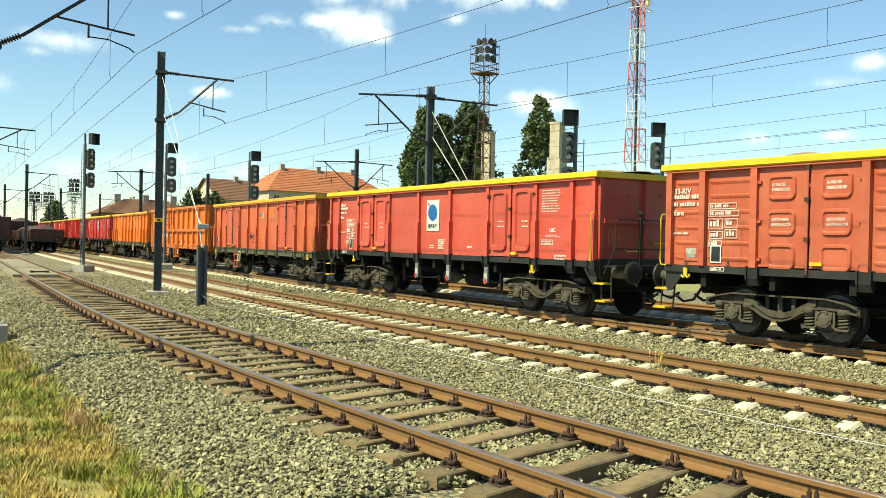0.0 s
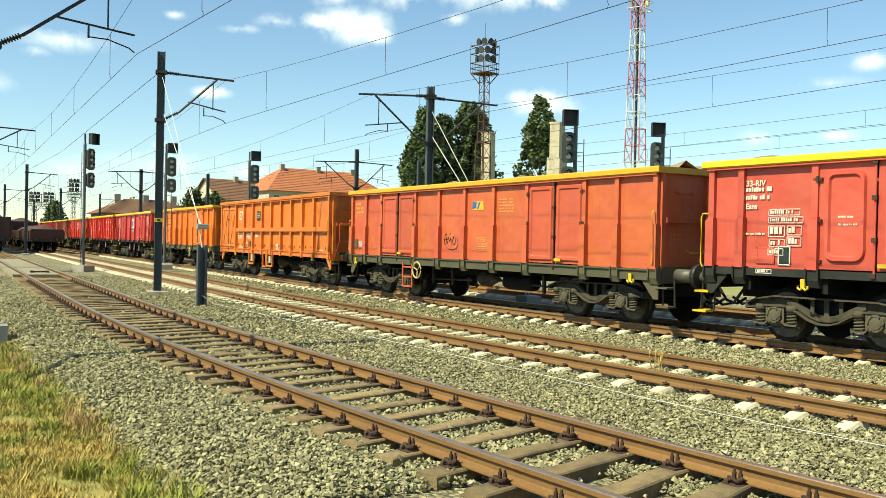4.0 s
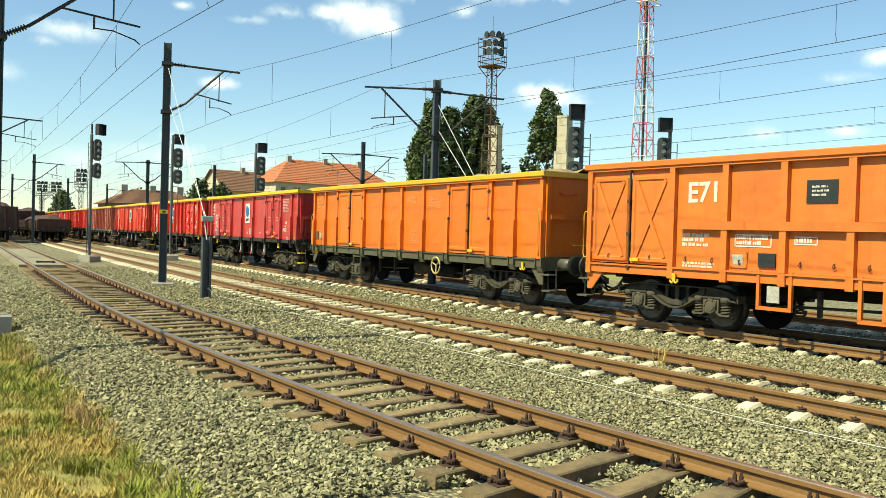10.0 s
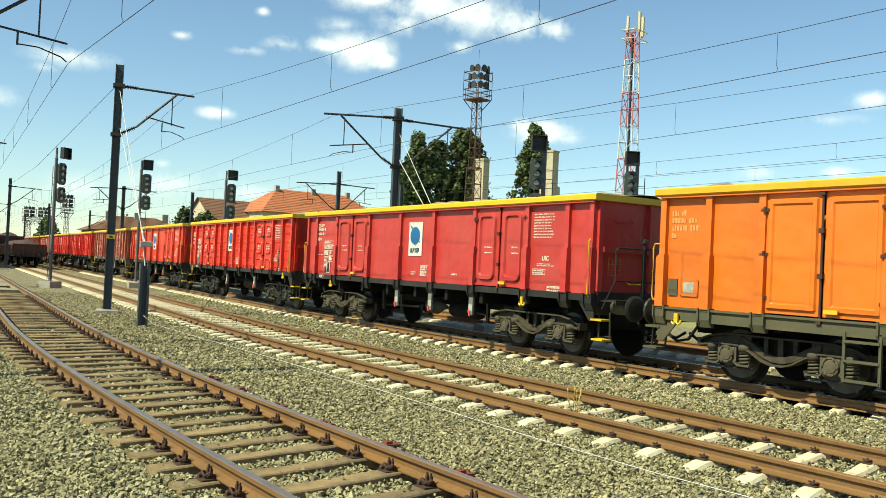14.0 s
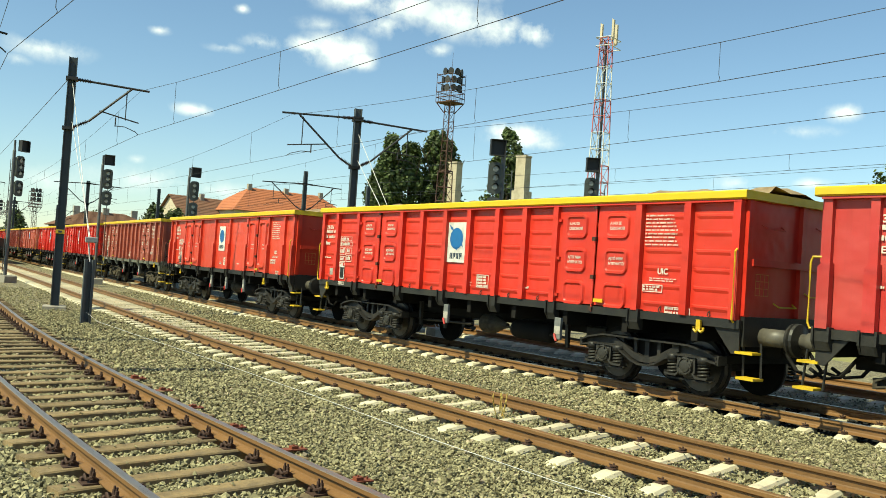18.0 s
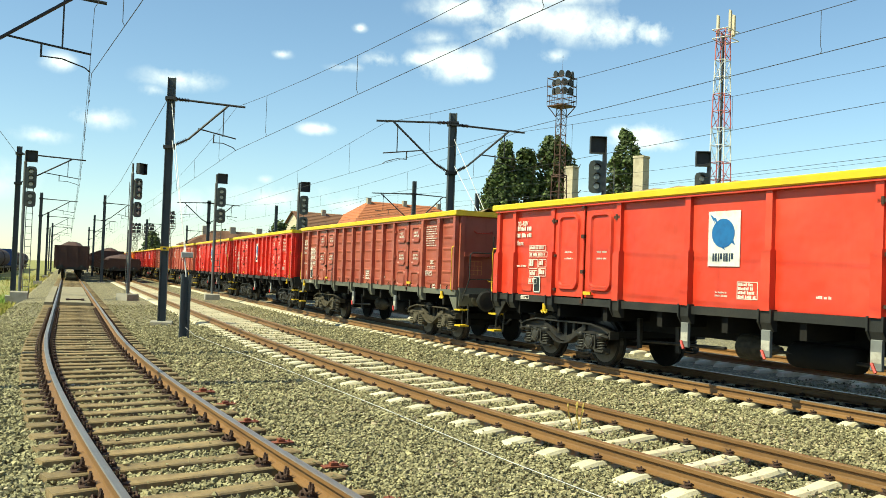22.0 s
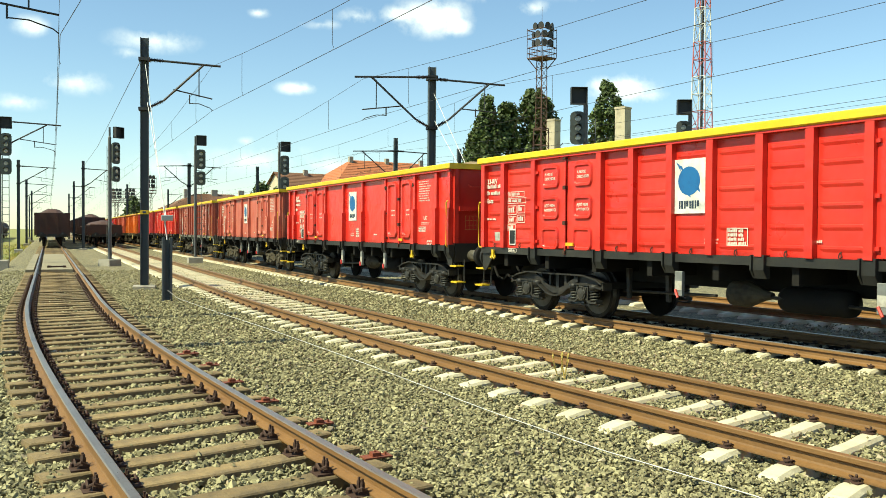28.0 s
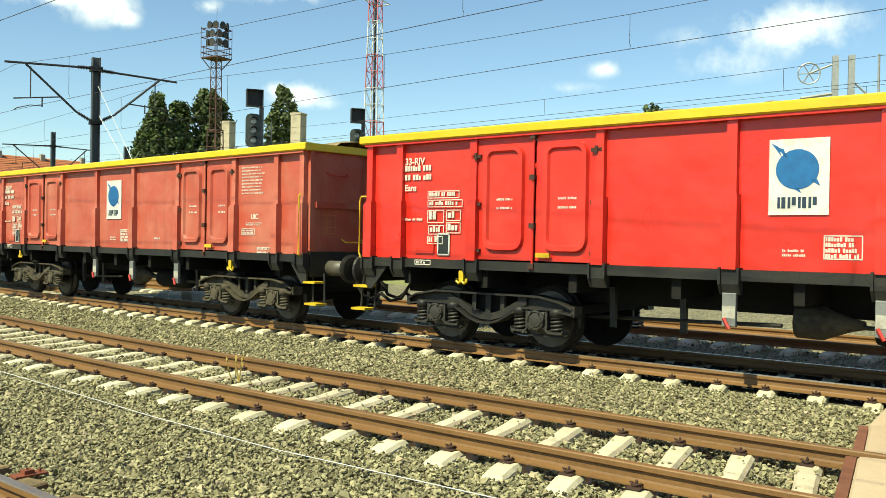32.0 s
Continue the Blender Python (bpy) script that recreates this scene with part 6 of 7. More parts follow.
for _i, (_kind, _paint, _label) in enumerate(CONSIST):
    _master, _names = MASTERS[_kind]
    _w = copy_thing(_master, Matrix())
    repaint(_w, _master, _names, RED[_paint])
    if _paint == "w2":
        for _o in _w.children_recursive:
            if _o.name.split(".")[0] in ("door", "pressing"):
                _o.material_slots[0].link = "OBJECT"
                _o.material_slots[0].material = RED["w2_door"]
    if _paint in ("w0", "w1", "w2", "w3", "w4", "w5", "w8", "w11"):
        for _o in _w.children_recursive:
            _dusty = {"side_frame": "bogie_dusty", "axle_box": "axle_box_dusty", "axle_cover": "axle_box_dusty", "spring": "axle_box_dusty", "spring_cup": "bogie_dusty"}.get(_o.name.split(".")[0])
            if _dusty:
                _o.material_slots[0].link = "OBJECT"
                _o.material_slots[0].material = M[_dusty]
    tagged(_w, _label, "goods wagon", "wagons of the passing train")
    if _i > 13:
        for _o in list(_w.children_recursive):
            if _o.name.split(".")[0] in SMALL:
                bpy.data.objects.remove(_o)
    TRAIN.append(_w)
for _master, _names in MASTERS.values():
    drop_thing(_master)
drop_thing(BOGIE)

# Where the far end of the leading wagon's body stands along the track: a polynomial in time.
RUN = (-58.7722, -75.5925, -4.5457, 0.581, -0.6274)


def train_at(t):
    return sum(c * ((t - 16) / 16) ** k for k, c in enumerate(RUN))


def wagon_pose(s_far):
    """The pose of a wagon whose body's far end is at s_far along its track: its bogie centres lie on the curve."""
    mid = s_far - BODY / 2
    a, b = place("W", y_at("W", mid - 4.2), GAUGE / 2), place("W", y_at("W", mid + 4.2), GAUGE / 2)
    heading = math.degrees(math.atan2(b[1] - a[1], b[0] - a[0]))
    return pose((a[0] + b[0]) / 2, (a[1] + b[1]) / 2, RAIL_TOP, 0, 0, heading)


def motions():
    """The train rolls through, and every wheelset turns under its wagon."""
    turns = [k * 0.125 for k in range(257)]
    for i, w in enumerate(TRAIN):
        walk(w, [(t, wagon_pose(train_at(t) + i * PITCH + OFFSETS.get(i, 0.0))) for t in range(33)])
        if i > 13:
            continue
        for o in w.children_recursive:
            if o.name.split(".")[0] == "wheelset":
                x = o.matrix_basis.translation.x
                walk(o, [(t, pose(x, 0, 0.46, 0, math.degrees(train_at(t) / 0.46), 0)) for t in turns])


# small differences between the wagons' coupling distances
OFFSETS = {1: 0.34, 2: -0.06, 4: -0.07, 5: -0.06, 6: -0.44, 7: -0.18, 8: 0.12, 9: 0.24, 10: 0.09, 11: -0.05, 12: 0.1}


# ---- overhead line ----
def cantilever(parent, reach, top, low, side, contact, far_reg=False):
    """A tubular arm: top tube, strut with its insulator, registration tube and bent steady arm. x points away from the mast."""
    s = side
    bm = bmesh.new()
    tube(bm, [(s * 0.12, 0, top), (s * (reach + 0.25), 0, top - 0.10)], 0.035, 7)
    tube(bm, [(s * 0.55, 0, low + 0.28), (s * reach * 0.86, 0, top - 0.10)], 0.035, 7)
    tube(bm, [(s * reach * 0.80, 0, top - 0.16), (s * reach * 0.80, 0, contact + 0.40)], 0.018, 6)
    tube(bm, [(s * reach * 0.42, 0, low + (top - low) * 0.42), (s * reach * 1.0, 0, contact + 0.36)], 0.022, 6)
    part("arm_tube", fixed(bm), M["mast_dark"], parent, "dark tubular cantilever arm")
    bm = bmesh.new()
    tube(bm, [(s * reach * 0.66, 0, contact + 0.46), (s * reach * 0.66, 0, contact + 0.18)], 0.022, 6)
    tube(bm, [(s * reach * 0.66, 0, contact + 0.20), (s * reach * 0.80, 0, contact + 0.20), (s * reach * 0.96, 0, contact + 0.08), (s * reach * 1.0, 0, contact)], 0.014, 6)
    part("steady_arm", fixed(bm), M["mast_dark"], parent)
    for a, b in (((s * 0.10, 0, low + 0.04), (s * 0.58, 0, low + 0.30)), ((s * 0.14, 0, top), (s * 0.60, 0, top - 0.02))):
        bm = bmesh.new()
        va, vb = Vector(a), Vector(b)
        prof, ln = [(0.028, 0.0)], (vb - va).length
        for k in range(8):
            c = ln * (0.12 + 0.1 * k)
            prof += [(0.028, c - 0.014), (0.062, c - 0.008), (0.062, c + 0.008), (0.028, c + 0.014)]
        lathe(bm, prof + [(0.028, ln)], "z", 8, 0, Matrix.Translation(va) @ (vb - va).to_track_quat("Z", "Y").to_matrix().to_4x4())
        part("insulator", fixed(bm), M["insulator"], parent, "ribbed brown insulator")
    for z in (top, low):
        bm = bmesh.new()
        box(bm, -0.17, 0.17, -0.16, 0.16, z - 0.05, z + 0.05)
        part("bracket", bm, M["mast_dark"], parent)


def h_mast(x, y, h, arms, turn=0.0, label="dark blue-grey steel catenary mast with a tubular arm", band=False, foot=True):
    t = thing("catenary_mast", label, "catenary mast", pose(x, y, 0, 0, 0, turn), "catenary masts")
    bm = bmesh.new()
    beam = [(-0.11, -0.12), (0.11, -0.12), (0.11, -0.098), (0.012, -0.098), (0.012, 0.098), (0.11, 0.098), (0.11, 0.12), (-0.11, 0.12), (-0.11, 0.098), (-0.012, 0.098), (-0.012, -0.098), (-0.11, -0.098)]
    prism(bm, beam, -0.07, h, 0, Matrix.Rotation(radians(-90), 4, "Y"))
    part("post", fixed(bm), M["mast"], t)
    if foot:
        bm = bmesh.new()
        bbox(bm, -0.32, 0.32, -0.32, 0.32, -0.35, 0.05, 0.03)
        part("foundation", fixed(bm), M["concrete"], t, "grey concrete foundation")
    if band:
        bm = bmesh.new()
        box(bm, -0.124, 0.124, -0.124, 0.124, 2.22, 2.34)
        p = part("number_band", bm, M["yellow_small"], t, "yellow band with dark bars")
        bm = bmesh.new()
        for z in (2.29,):
            box(bm, -0.05, 0.05, -0.129, -0.125, z - 0.04, z + 0.02)
        part("number_bar", bm, M["navy"], p)
    for side, reach, top, low, contact in arms:
        cantilever(t, reach, top, low, side, contact)
    return t


def overhead(points, contact, rise, label, spacing=6.5):
    """Messenger and contact wire with droppers along plan points at the supports; the messenger sags between them."""
    t = thing("overhead_wire", label, "overhead wire")
    con, mes, drops = [], [], []
    for (x0, y0), (x1, y1) in zip(points, points[1:]):
        length = math.hypot(x1 - x0, y1 - y0)
        n = max(2, int(length / spacing))
        for k in range(n * 2 + 1):
            u = k / (n * 2)
            x, y = x0 + (x1 - x0) * u, y0 + (y1 - y0) * u
            sag = rise - (rise - 0.45) * 4 * u * (1 - u) * min(1.0, length / 55)
            con.append((x, y, contact))
            mes.append((x, y, contact + sag))
            if k % 2 and k > 0:
                drops.append((x, y, sag))
    bm = bmesh.new()
    tube(bm, con, 0.0065, 5)
    part("contact_wire", fixed(bm), M["wire"], t)
    bm = bmesh.new()
    tube(bm, mes, 0.0058, 5)
    part("messenger_wire", fixed(bm), M["wire"], t)
    for x, y, sag in drops:
        bm = bmesh.new()
        tube(bm, [(x, y, contact), (x + 0.03, y, contact + 0.06), (x, y, contact + 0.12), (x, y, contact + sag)], 0.006, 4)
        part("dropper", bm, M["wire"], t)
    return t


def build_overhead():
    h_mast(-2.93, 16.8, 8.0, [(1, 2.68, 7.08, 5.32, 5.55)], 8)
    h_mast(-3.75, 46.0, 7.25, [(1, 2.75, 6.9, 5.45, 5.5)], 2)
    h_mast(-4.6, 80, 7.4, [(1, 2.6, 6.9, 5.45, 5.5)], 2)
    h_mast(-5.6, 112, 7.4, [(1, 2.6, 6.9, 5.45, 5.5)], 2)
    h_mast(-6.6, 146, 7.4, [(1, 2.6, 6.9, 5.45, 5.5)], 2)
    h_mast(-3.45, 11.85, 8.0, [], 6, "dark blue-grey steel mast beside the grass shoulder")
    h_mast(1.93, 27.03, 7.58, [(1, 2.0, 6.93, 5.42, 5.45)], -8, band=True)
    h_mast(0.36, 82.7, 7.68, [(1, 2.2, 7.0, 5.45, 5.5)], 0)
    h_mast(-0.6, 118, 7.6, [(1, 2.2, 7.0, 5.45, 5.5)], 0)
    h_mast(-1.6, 160, 7.6, [(1, 2.2, 7.0, 5.45, 5.5)], 0)
    h_mast(11.02, 26.27, 7.24, [(-1, 2.35, 6.9, 5.2, 5.38), (1, 2.3, 6.85, 5.2, 5.45)], -8, "dark steel catenary mast with arms to both sides", foot=True)
    h_mast(19.3, 54.2, 7.85, [(-1, 2.6, 7.0, 5.2, 5.4), (1, 2.3, 7.0, 5.2, 5.45)], -3, "dark steel catenary mast with arms to both sides")
    h_mast(8.1, 71.8, 7.0, [(-1, 2.2, 6.8, 5.2, 5.4), (1, 2.2, 6.8, 5.2, 5.4)], 0, "dark steel catenary mast with arms to both sides")
    h_mast(14.2, 75.8, 7.2, [], 0, "plain dark steel mast")
    h_mast(22.8, 51.8, 7.1, [], 0, "plain dark steel mast")
    for x, y, h in ((5.6, 118, 7.4), (4.6, 160, 7.4), (9.5, 205, 8), (-9.0, 190, 8), (12.0, 135, 7.6)):
        h_mast(x, y, h, [(1, 2.2, 6.9, 5.3, 5.4)], 0)
    overhead([(3.6, -14.0), (-0.25, 17.0), (-1.0, 46.1), (-2.0, 80.1), (-3.0, 112.1), (-4.0, 146.1), (-8, 300)], 5.5, 1.3, "overhead contact line above the curved siding")
    overhead([(7.85, -16.0), (3.91, 26.8), (2.55, 82.7), (1.6, 118), (0.6, 160), (-3, 300)], 5.45, 1.38, "overhead contact line above the free running track")
    overhead([(12.4, -16.0), (8.7, 26.5), (6.6, 71.8), (5.0, 118), (3.5, 160), (0, 300)], 5.38, 1.35, "overhead contact line above the goods train")
    overhead([(15.9, -16.0), (13.3, 26.0), (10.3, 71.8), (8, 160)], 5.45, 1.3, "overhead contact line above the track behind the train")
    overhead([(22.5, -16.0), (16.7, 54.0), (13, 120)], 5.4, 1.3, "overhead contact line beyond the goods train")
    overhead([(27.0, -16.0), (21.6, 54.0), (18, 120)], 5.6, 1.0, "far overhead contact line beyond the goods train")
    # back stays of the mast beside the siding, brought down to an anchor post
    t = thing("anchor_post", "dark steel anchor post with a pale label box and white stays", "anchor post", pose(2.12, 21.54, 0))
    bm = bmesh.new()
    for s in (-1, 1):
        box(bm, s * 0.09 - 0.03, s * 0.09 + 0.03, -0.10, 0.10, -0.3, 1.56)
    box(bm, -0.06, 0.06, -0.015, 0.015, -0.3, 1.5)
    part("channel", bm, M["mast"], t)
    bm = bmesh.new()
    bbox(bm, -0.14, 0.14, -0.10, 0.10, 1.98, 2.12, 0.02)
    part("label_box", fixed(bm), M["grey_metal"], t)
    bm = bmesh.new()
    tube(bm, [(0, 0, 1.5), (-0.05, 0.12, 2.0)], 0.02, 6)
    tube(bm, [(-0.05, 0.12, 2.1), (-0.18, 5.3, 6.75)], 0.010, 5)
    tube(bm, [(-0.02, 0.1, 2.1), (-0.12, 5.3, 5.6)], 0.010, 5)
    part("stay", fixed(bm), M["tower_white"], t, "thin white stays")
    t = thing("anchor_stay", "pair of thin white stays from the two-armed mast to the ground", "stay")
    for top, dx in ((6.35, 0.0), (5.45, 0.12)):
        bm = bmesh.new()
        tube(bm, [(11.06 + dx * 0.3, 26.2, top), (11.36 + dx, 20.2, 0.2)], 0.011, 5)
        part("strand", fixed(bm), M["tower_white"], t)
    bm = bmesh.new()
    bbox(bm, 11.15, 11.65, 19.9, 20.5, -0.35, 0.24, 0.04)
    part("anchor_block", fixed(bm), M["concrete"], t, "concrete anchor block")
    # diagonal anchoring wires in the sky
    for a, b in (((1.80, 27.0, 6.85), (0.30, 82.7, 7.1)), ((-2.9, 16.8, 6.4), (-3.7, 46, 6.7))):
        t = thing("stay_wire", "thin dark stay wire between two masts", "wire")
        bm = bmesh.new()
        tube(bm, [a, tuple((Vector(a) + Vector(b)) / 2 - Vector((0, 0, 0.4))), b], 0.010, 5)
        part("strand", bm, M["wire"], t)


build_overhead()


# ---- signals ----
def light_signal(x, y, h, heads, turn=0.0, double=False, ladder=True, side=1, label="tall light signal with dark lamp cases and a concrete foot"):
    t = thing("light_signal", label, "railway signal", pose(x, y, 0, 0, 0, turn), "light signals")
    bm = bmesh.new()
    lathe(bm, [(0.075, -0.1), (0.075, h - 0.5), (0.05, h - 0.45), (0.05, h)], "z", 10)
    part("pole", fixed(bm), M["signal_pole"], t, "grey tubular pole")
    bm = bmesh.new()
    bbox(bm, -0.38, 0.38, -0.38, 0.38, -0.3, 0.28, 0.05)
    part("foot", fixed(bm), M["concrete"], t, "concrete foot")
    if ladder:
        bm = bmesh.new()
        for s in (0.10, 0.38):
            tube(bm, [(s, 0.28, 0.1), (s, 0.28, h - 0.9)], 0.018, 5)
        z = 0.5
        while z < h - 1.0:
            tube(bm, [(0.10, 0.28, z), (0.38, 0.28, z)], 0.012, 4)
            z += 0.32
        part("ladder", fixed(bm), M["signal_pole"], t)
    bm = bmesh.new()
    box(bm, 0.02, 0.54, -0.25, -0.20, h - 0.52, h + 0.02)
    for a in ((0.02, 0.54, h, h + 0.02), (0.02, 0.54, h - 0.52, h - 0.50)):
        box(bm, a[0], a[1], -0.42, -0.2, a[2], a[3])
    box(bm, 0.02, 0.04, -0.42, -0.2, h - 0.5, h)
    box(bm, 0.52, 0.54, -0.42, -0.2, h - 0.5, h)
    if side < 0:
        bmesh.ops.translate(bm, verts=bm.verts, vec=(-0.56, 0, 0))
    part("route_indicator", fixed(bm), M["signal_black"], t, "black hooded indicator box")
    z = h - 0.72
    for lamps in heads:
        hh = 0.30 * lamps + 0.16
        bm = bmesh.new()
        cx = 0.28 * side
        pts = rounded(cx, z - hh / 2, 0.48, hh, 0.14, 2)
        a = [bm.verts.new((px, -0.16, pz)) for px, pz in pts]
        b = [bm.verts.new((px, -0.10, pz)) for px, pz in pts]
        for i in range(len(pts)):
            bm.faces.new((a[i], a[(i + 1) % len(pts)], b[(i + 1) % len(pts)], b[i]))
        bm.faces.new(a)
        bm.faces.new(b[::-1])
        box(bm, cx - 0.16, cx + 0.16, -0.10, 0.14, z - hh + 0.08, z - 0.08)
        head = part("lamp_case", fixed(bm), M["signal_case"], t, "grey-green lamp case")
        for k in range(lamps):
            zz = z - 0.23 - 0.30 * k
            bm = bmesh.new()
            lathe(bm, [(0.095, -0.175), (0.07, -0.19), (0.02, -0.195)], "y", 12, 0, Matrix.Translation((cx, 0, zz)))
            part("lens", fixed(bm), M["lens"], head)
            bm = bmesh.new()
            for q in range(7):
                a0, a1 = radians(10 + q * 23), radians(10 + (q + 1) * 23)
                vs = [(cx + 0.115 * math.cos(g), d, zz + 0.125 * math.sin(g)) for g in (a0, a1) for d in (-0.16, -0.30)]
                v = [bm.verts.new(p) for p in vs]
                bm.faces.new((v[0], v[1], v[3], v[2]))
            part("hood", bm, M["signal_black"], head)
        z -= hh + 0.12
    return t


def build_signals():
    light_signal(-3.40, 45.2, 6.95, (3, 2))
    light_signal(1.45, 45.3, 6.75, (3, 2), 42)
    light_signal(5.9, 48.5, 6.82, (3, 2))
    light_signal(10.3, 47.7, 6.6, (3, 2), label="light signal standing beyond the goods train")
    light_signal(15.2, 23.35, 6.35, (3, 2), -20, side=-1, label="light signal beyond the train with a hooded board")
    light_signal(20.75, 25.3, 6.55, (3, 2), -25, side=-1, label="light signal beyond the train with a hooded board")


build_signals()


# ---- distant towers, columns, trees and houses ----
def lattice(bm, z0, z1, w0, w1, step, r, mi=lambda z: 0, brace=True):
    z, corners = z0, ((-1, -1), (1, -1), (1, 1), (-1, 1))
    while z < z1 - 1e-3:
        zn = min(z + step, z1)
        a = (w0 + (w1 - w0) * (z - z0) / (z1 - z0)) / 2
        b = (w0 + (w1 - w0) * (zn - z0) / (z1 - z0)) / 2
        m = mi((z + zn) / 2)
        for i in range(4):
            (cx, cy), (dx, dy) = corners[i], corners[(i + 1) % 4]
            tube(bm, [(cx * a, cy * a, z), (cx * b, cy * b, zn)], r, 4, m)
            tube(bm, [(cx * b, cy * b, zn), (dx * b, dy * b, zn)], r * 0.6, 4, m)
            if brace:
                tube(bm, [(cx * a, cy * a, z), (dx * b, dy * b, zn)], r * 0.6, 4, m)
        z = zn


def build_floodlight(x, y, h, scale=1.0, label="rusty lattice floodlight tower with a cage of lamps"):
    t = thing("floodlight_tower", label, "floodlight tower", pose(x, y, 0, 0, 0, 20) @ Matrix.Diagonal((scale, scale, 1, 1)))
    bm = bmesh.new()
    lattice(bm, 0, h - 11, 1.9, 1.4, 1.6, 0.075)
    lattice(bm, h - 11, h - 3.6, 1.1, 0.95, 1.1, 0.055)
    for cx, cy in ((-1, -1), (1, -1), (1, 1), (-1, 1)):
        tube(bm, [(cx * 0.5, cy * 0.5, h - 4.6), (cx * 1.3, cy * 1.3, h - 3.5)], 0.06, 4)
    tagged(part("lattice_shaft", bm, M["tower_rust"], t), kind="stuff")
    bm = bmesh.new()
    box(bm, -1.4, 1.4, -1.4, 1.4, h - 3.5, h - 3.38)
    for z in (h - 2.9, h - 2.3, h - 1.3, h - 0.4):
        for cx, cy, dx, dy in ((-1.4, -1.4, 1.4, -1.4), (1.4, -1.4, 1.4, 1.4), (1.4, 1.4, -1.4, 1.4), (-1.4, 1.4, -1.4, -1.4)):
            tube(bm, [(cx, cy, z), (dx, dy, z)], 0.045, 4)
    for a in np.linspace(-1.4, 1.4, 7):
        for b in (-1.4, 1.4):
            tube(bm, [(a, b, h - 3.4), (a, b, h - 2.2)], 0.025, 4)
            tube(bm, [(b, a, h - 3.4), (b, a, h - 2.2)], 0.025, 4)
    for cx, cy in ((-1.4, -1.4), (1.4, -1.4), (1.4, 1.4), (-1.4, 1.4)):
        tube(bm, [(cx, cy, h - 3.4), (cx, cy, h - 0.2)], 0.05, 4)
    tube(bm, [(0, 0, h - 3.4), (0, 0, h + 2.2)], 0.03, 4)
    tagged(part("cage", bm, M["tower_rust"], t), kind="stuff")
    lamp = None
    for z in (h - 1.9, h - 1.0, h - 0.1):
        for k in range(5):
            a = radians(-205 + k * 38 + (19 if z > h - 0.5 else 0))
            m = pose(1.25 * math.cos(a), 1.25 * math.sin(a) - 0.15, z, 0, 0, math.degrees(a) + 90)
            if lamp is None:
                bm = bmesh.new()
                lathe(bm, [(0.12, 0.45), (0.24, 0.30), (0.40, -0.12), (0.42, -0.18), (0.36, -0.16)], "y", 12)
                lamp = part("floodlight", fixed(bm), M["signal_black"], t, "dark round floodlight")
                lamp.matrix_basis = m
            else:
                twin(lamp, t, m)


def build_phone_mast():
    t = thing("antenna_mast", "red and white lattice antenna mast with pale panel antennas", "antenna mast", pose(63.9, 80.3, 0, 0, 0, 25))
    bm = bmesh.new()
    lattice(bm, 0, 30.0, 2.3, 1.05, 1.9, 0.07, lambda z: 0 if int((30.0 - z) / 3.8) % 2 == 0 else 1)
    tagged(part("lattice_shaft", bm, (M["tower_red"], M["tower_white"]), t), kind="stuff")
    bm = bmesh.new()
    tube(bm, [(0, 0, 0), (0, 0, 29.5)], 0.16, 6)
    part("cable_duct", bm, M["mast_dark"], t, "dark cable duct")
    panel = None
    for x, y, z in ((0.9, -0.8, 30.6), (-0.2, -0.9, 30.9), (1.9, -0.2, 30.8), (0.3, 0.8, 30.7)):
        if panel is None:
            bm = bmesh.new()
            bbox(bm, -0.16, 0.16, -0.1, 0.1, -1.15, 1.15, 0.04)
            tube(bm, [(0, 0.18, -1.3), (0, 0.18, 1.3)], 0.05, 6)
            panel = part("panel_antenna", fixed(bm), M["wall_cream"], t, "pale panel antenna")
            panel.matrix_basis = pose(x, y, z)
        else:
            twin(panel, t, pose(x, y, z))
    bm = bmesh.new()
    for z in (30.0, 29.0):
        for a, b in (((-0.9, -0.9), (1.9, -0.9)), ((1.9, -0.9), (1.9, 0.9)), ((1.9, 0.9), (-0.9, 0.9)), ((-0.9, 0.9), (-0.9, -0.9))):
            tube(bm, [(*a, z), (*b, z)], 0.06, 4)
    part("head_frame", bm, M["tower_white"], t)


def build_column(x, y, h, w, base):
    t = thing("concrete_column", "tall sunlit cream concrete column with a stepped base", "column", pose(x, y, 0, 0, 0, 25), "concrete columns")
    bm = bmesh.new()
    bbox(bm, -w / 2, w / 2, -w / 2, w / 2, 0, h - 0.3, 0.08)
    part("shaft", fixed(bm), M["column"], t)
    bm = bmesh.new()
    bbox(bm, -w / 2 - 0.07, w / 2 + 0.07, -w / 2 - 0.07, w / 2 + 0.07, h - 0.3, h, 0.05)
    part("cap", fixed(bm), M["column"], t)
    bm = bmesh.new()
    bbox(bm, -w / 2 - 0.25, w / 2 + 0.25, -w / 2 - 0.25, w / 2 + 0.25, 0, base, 0.08)
    part("base", fixed(bm), M["column"], t)


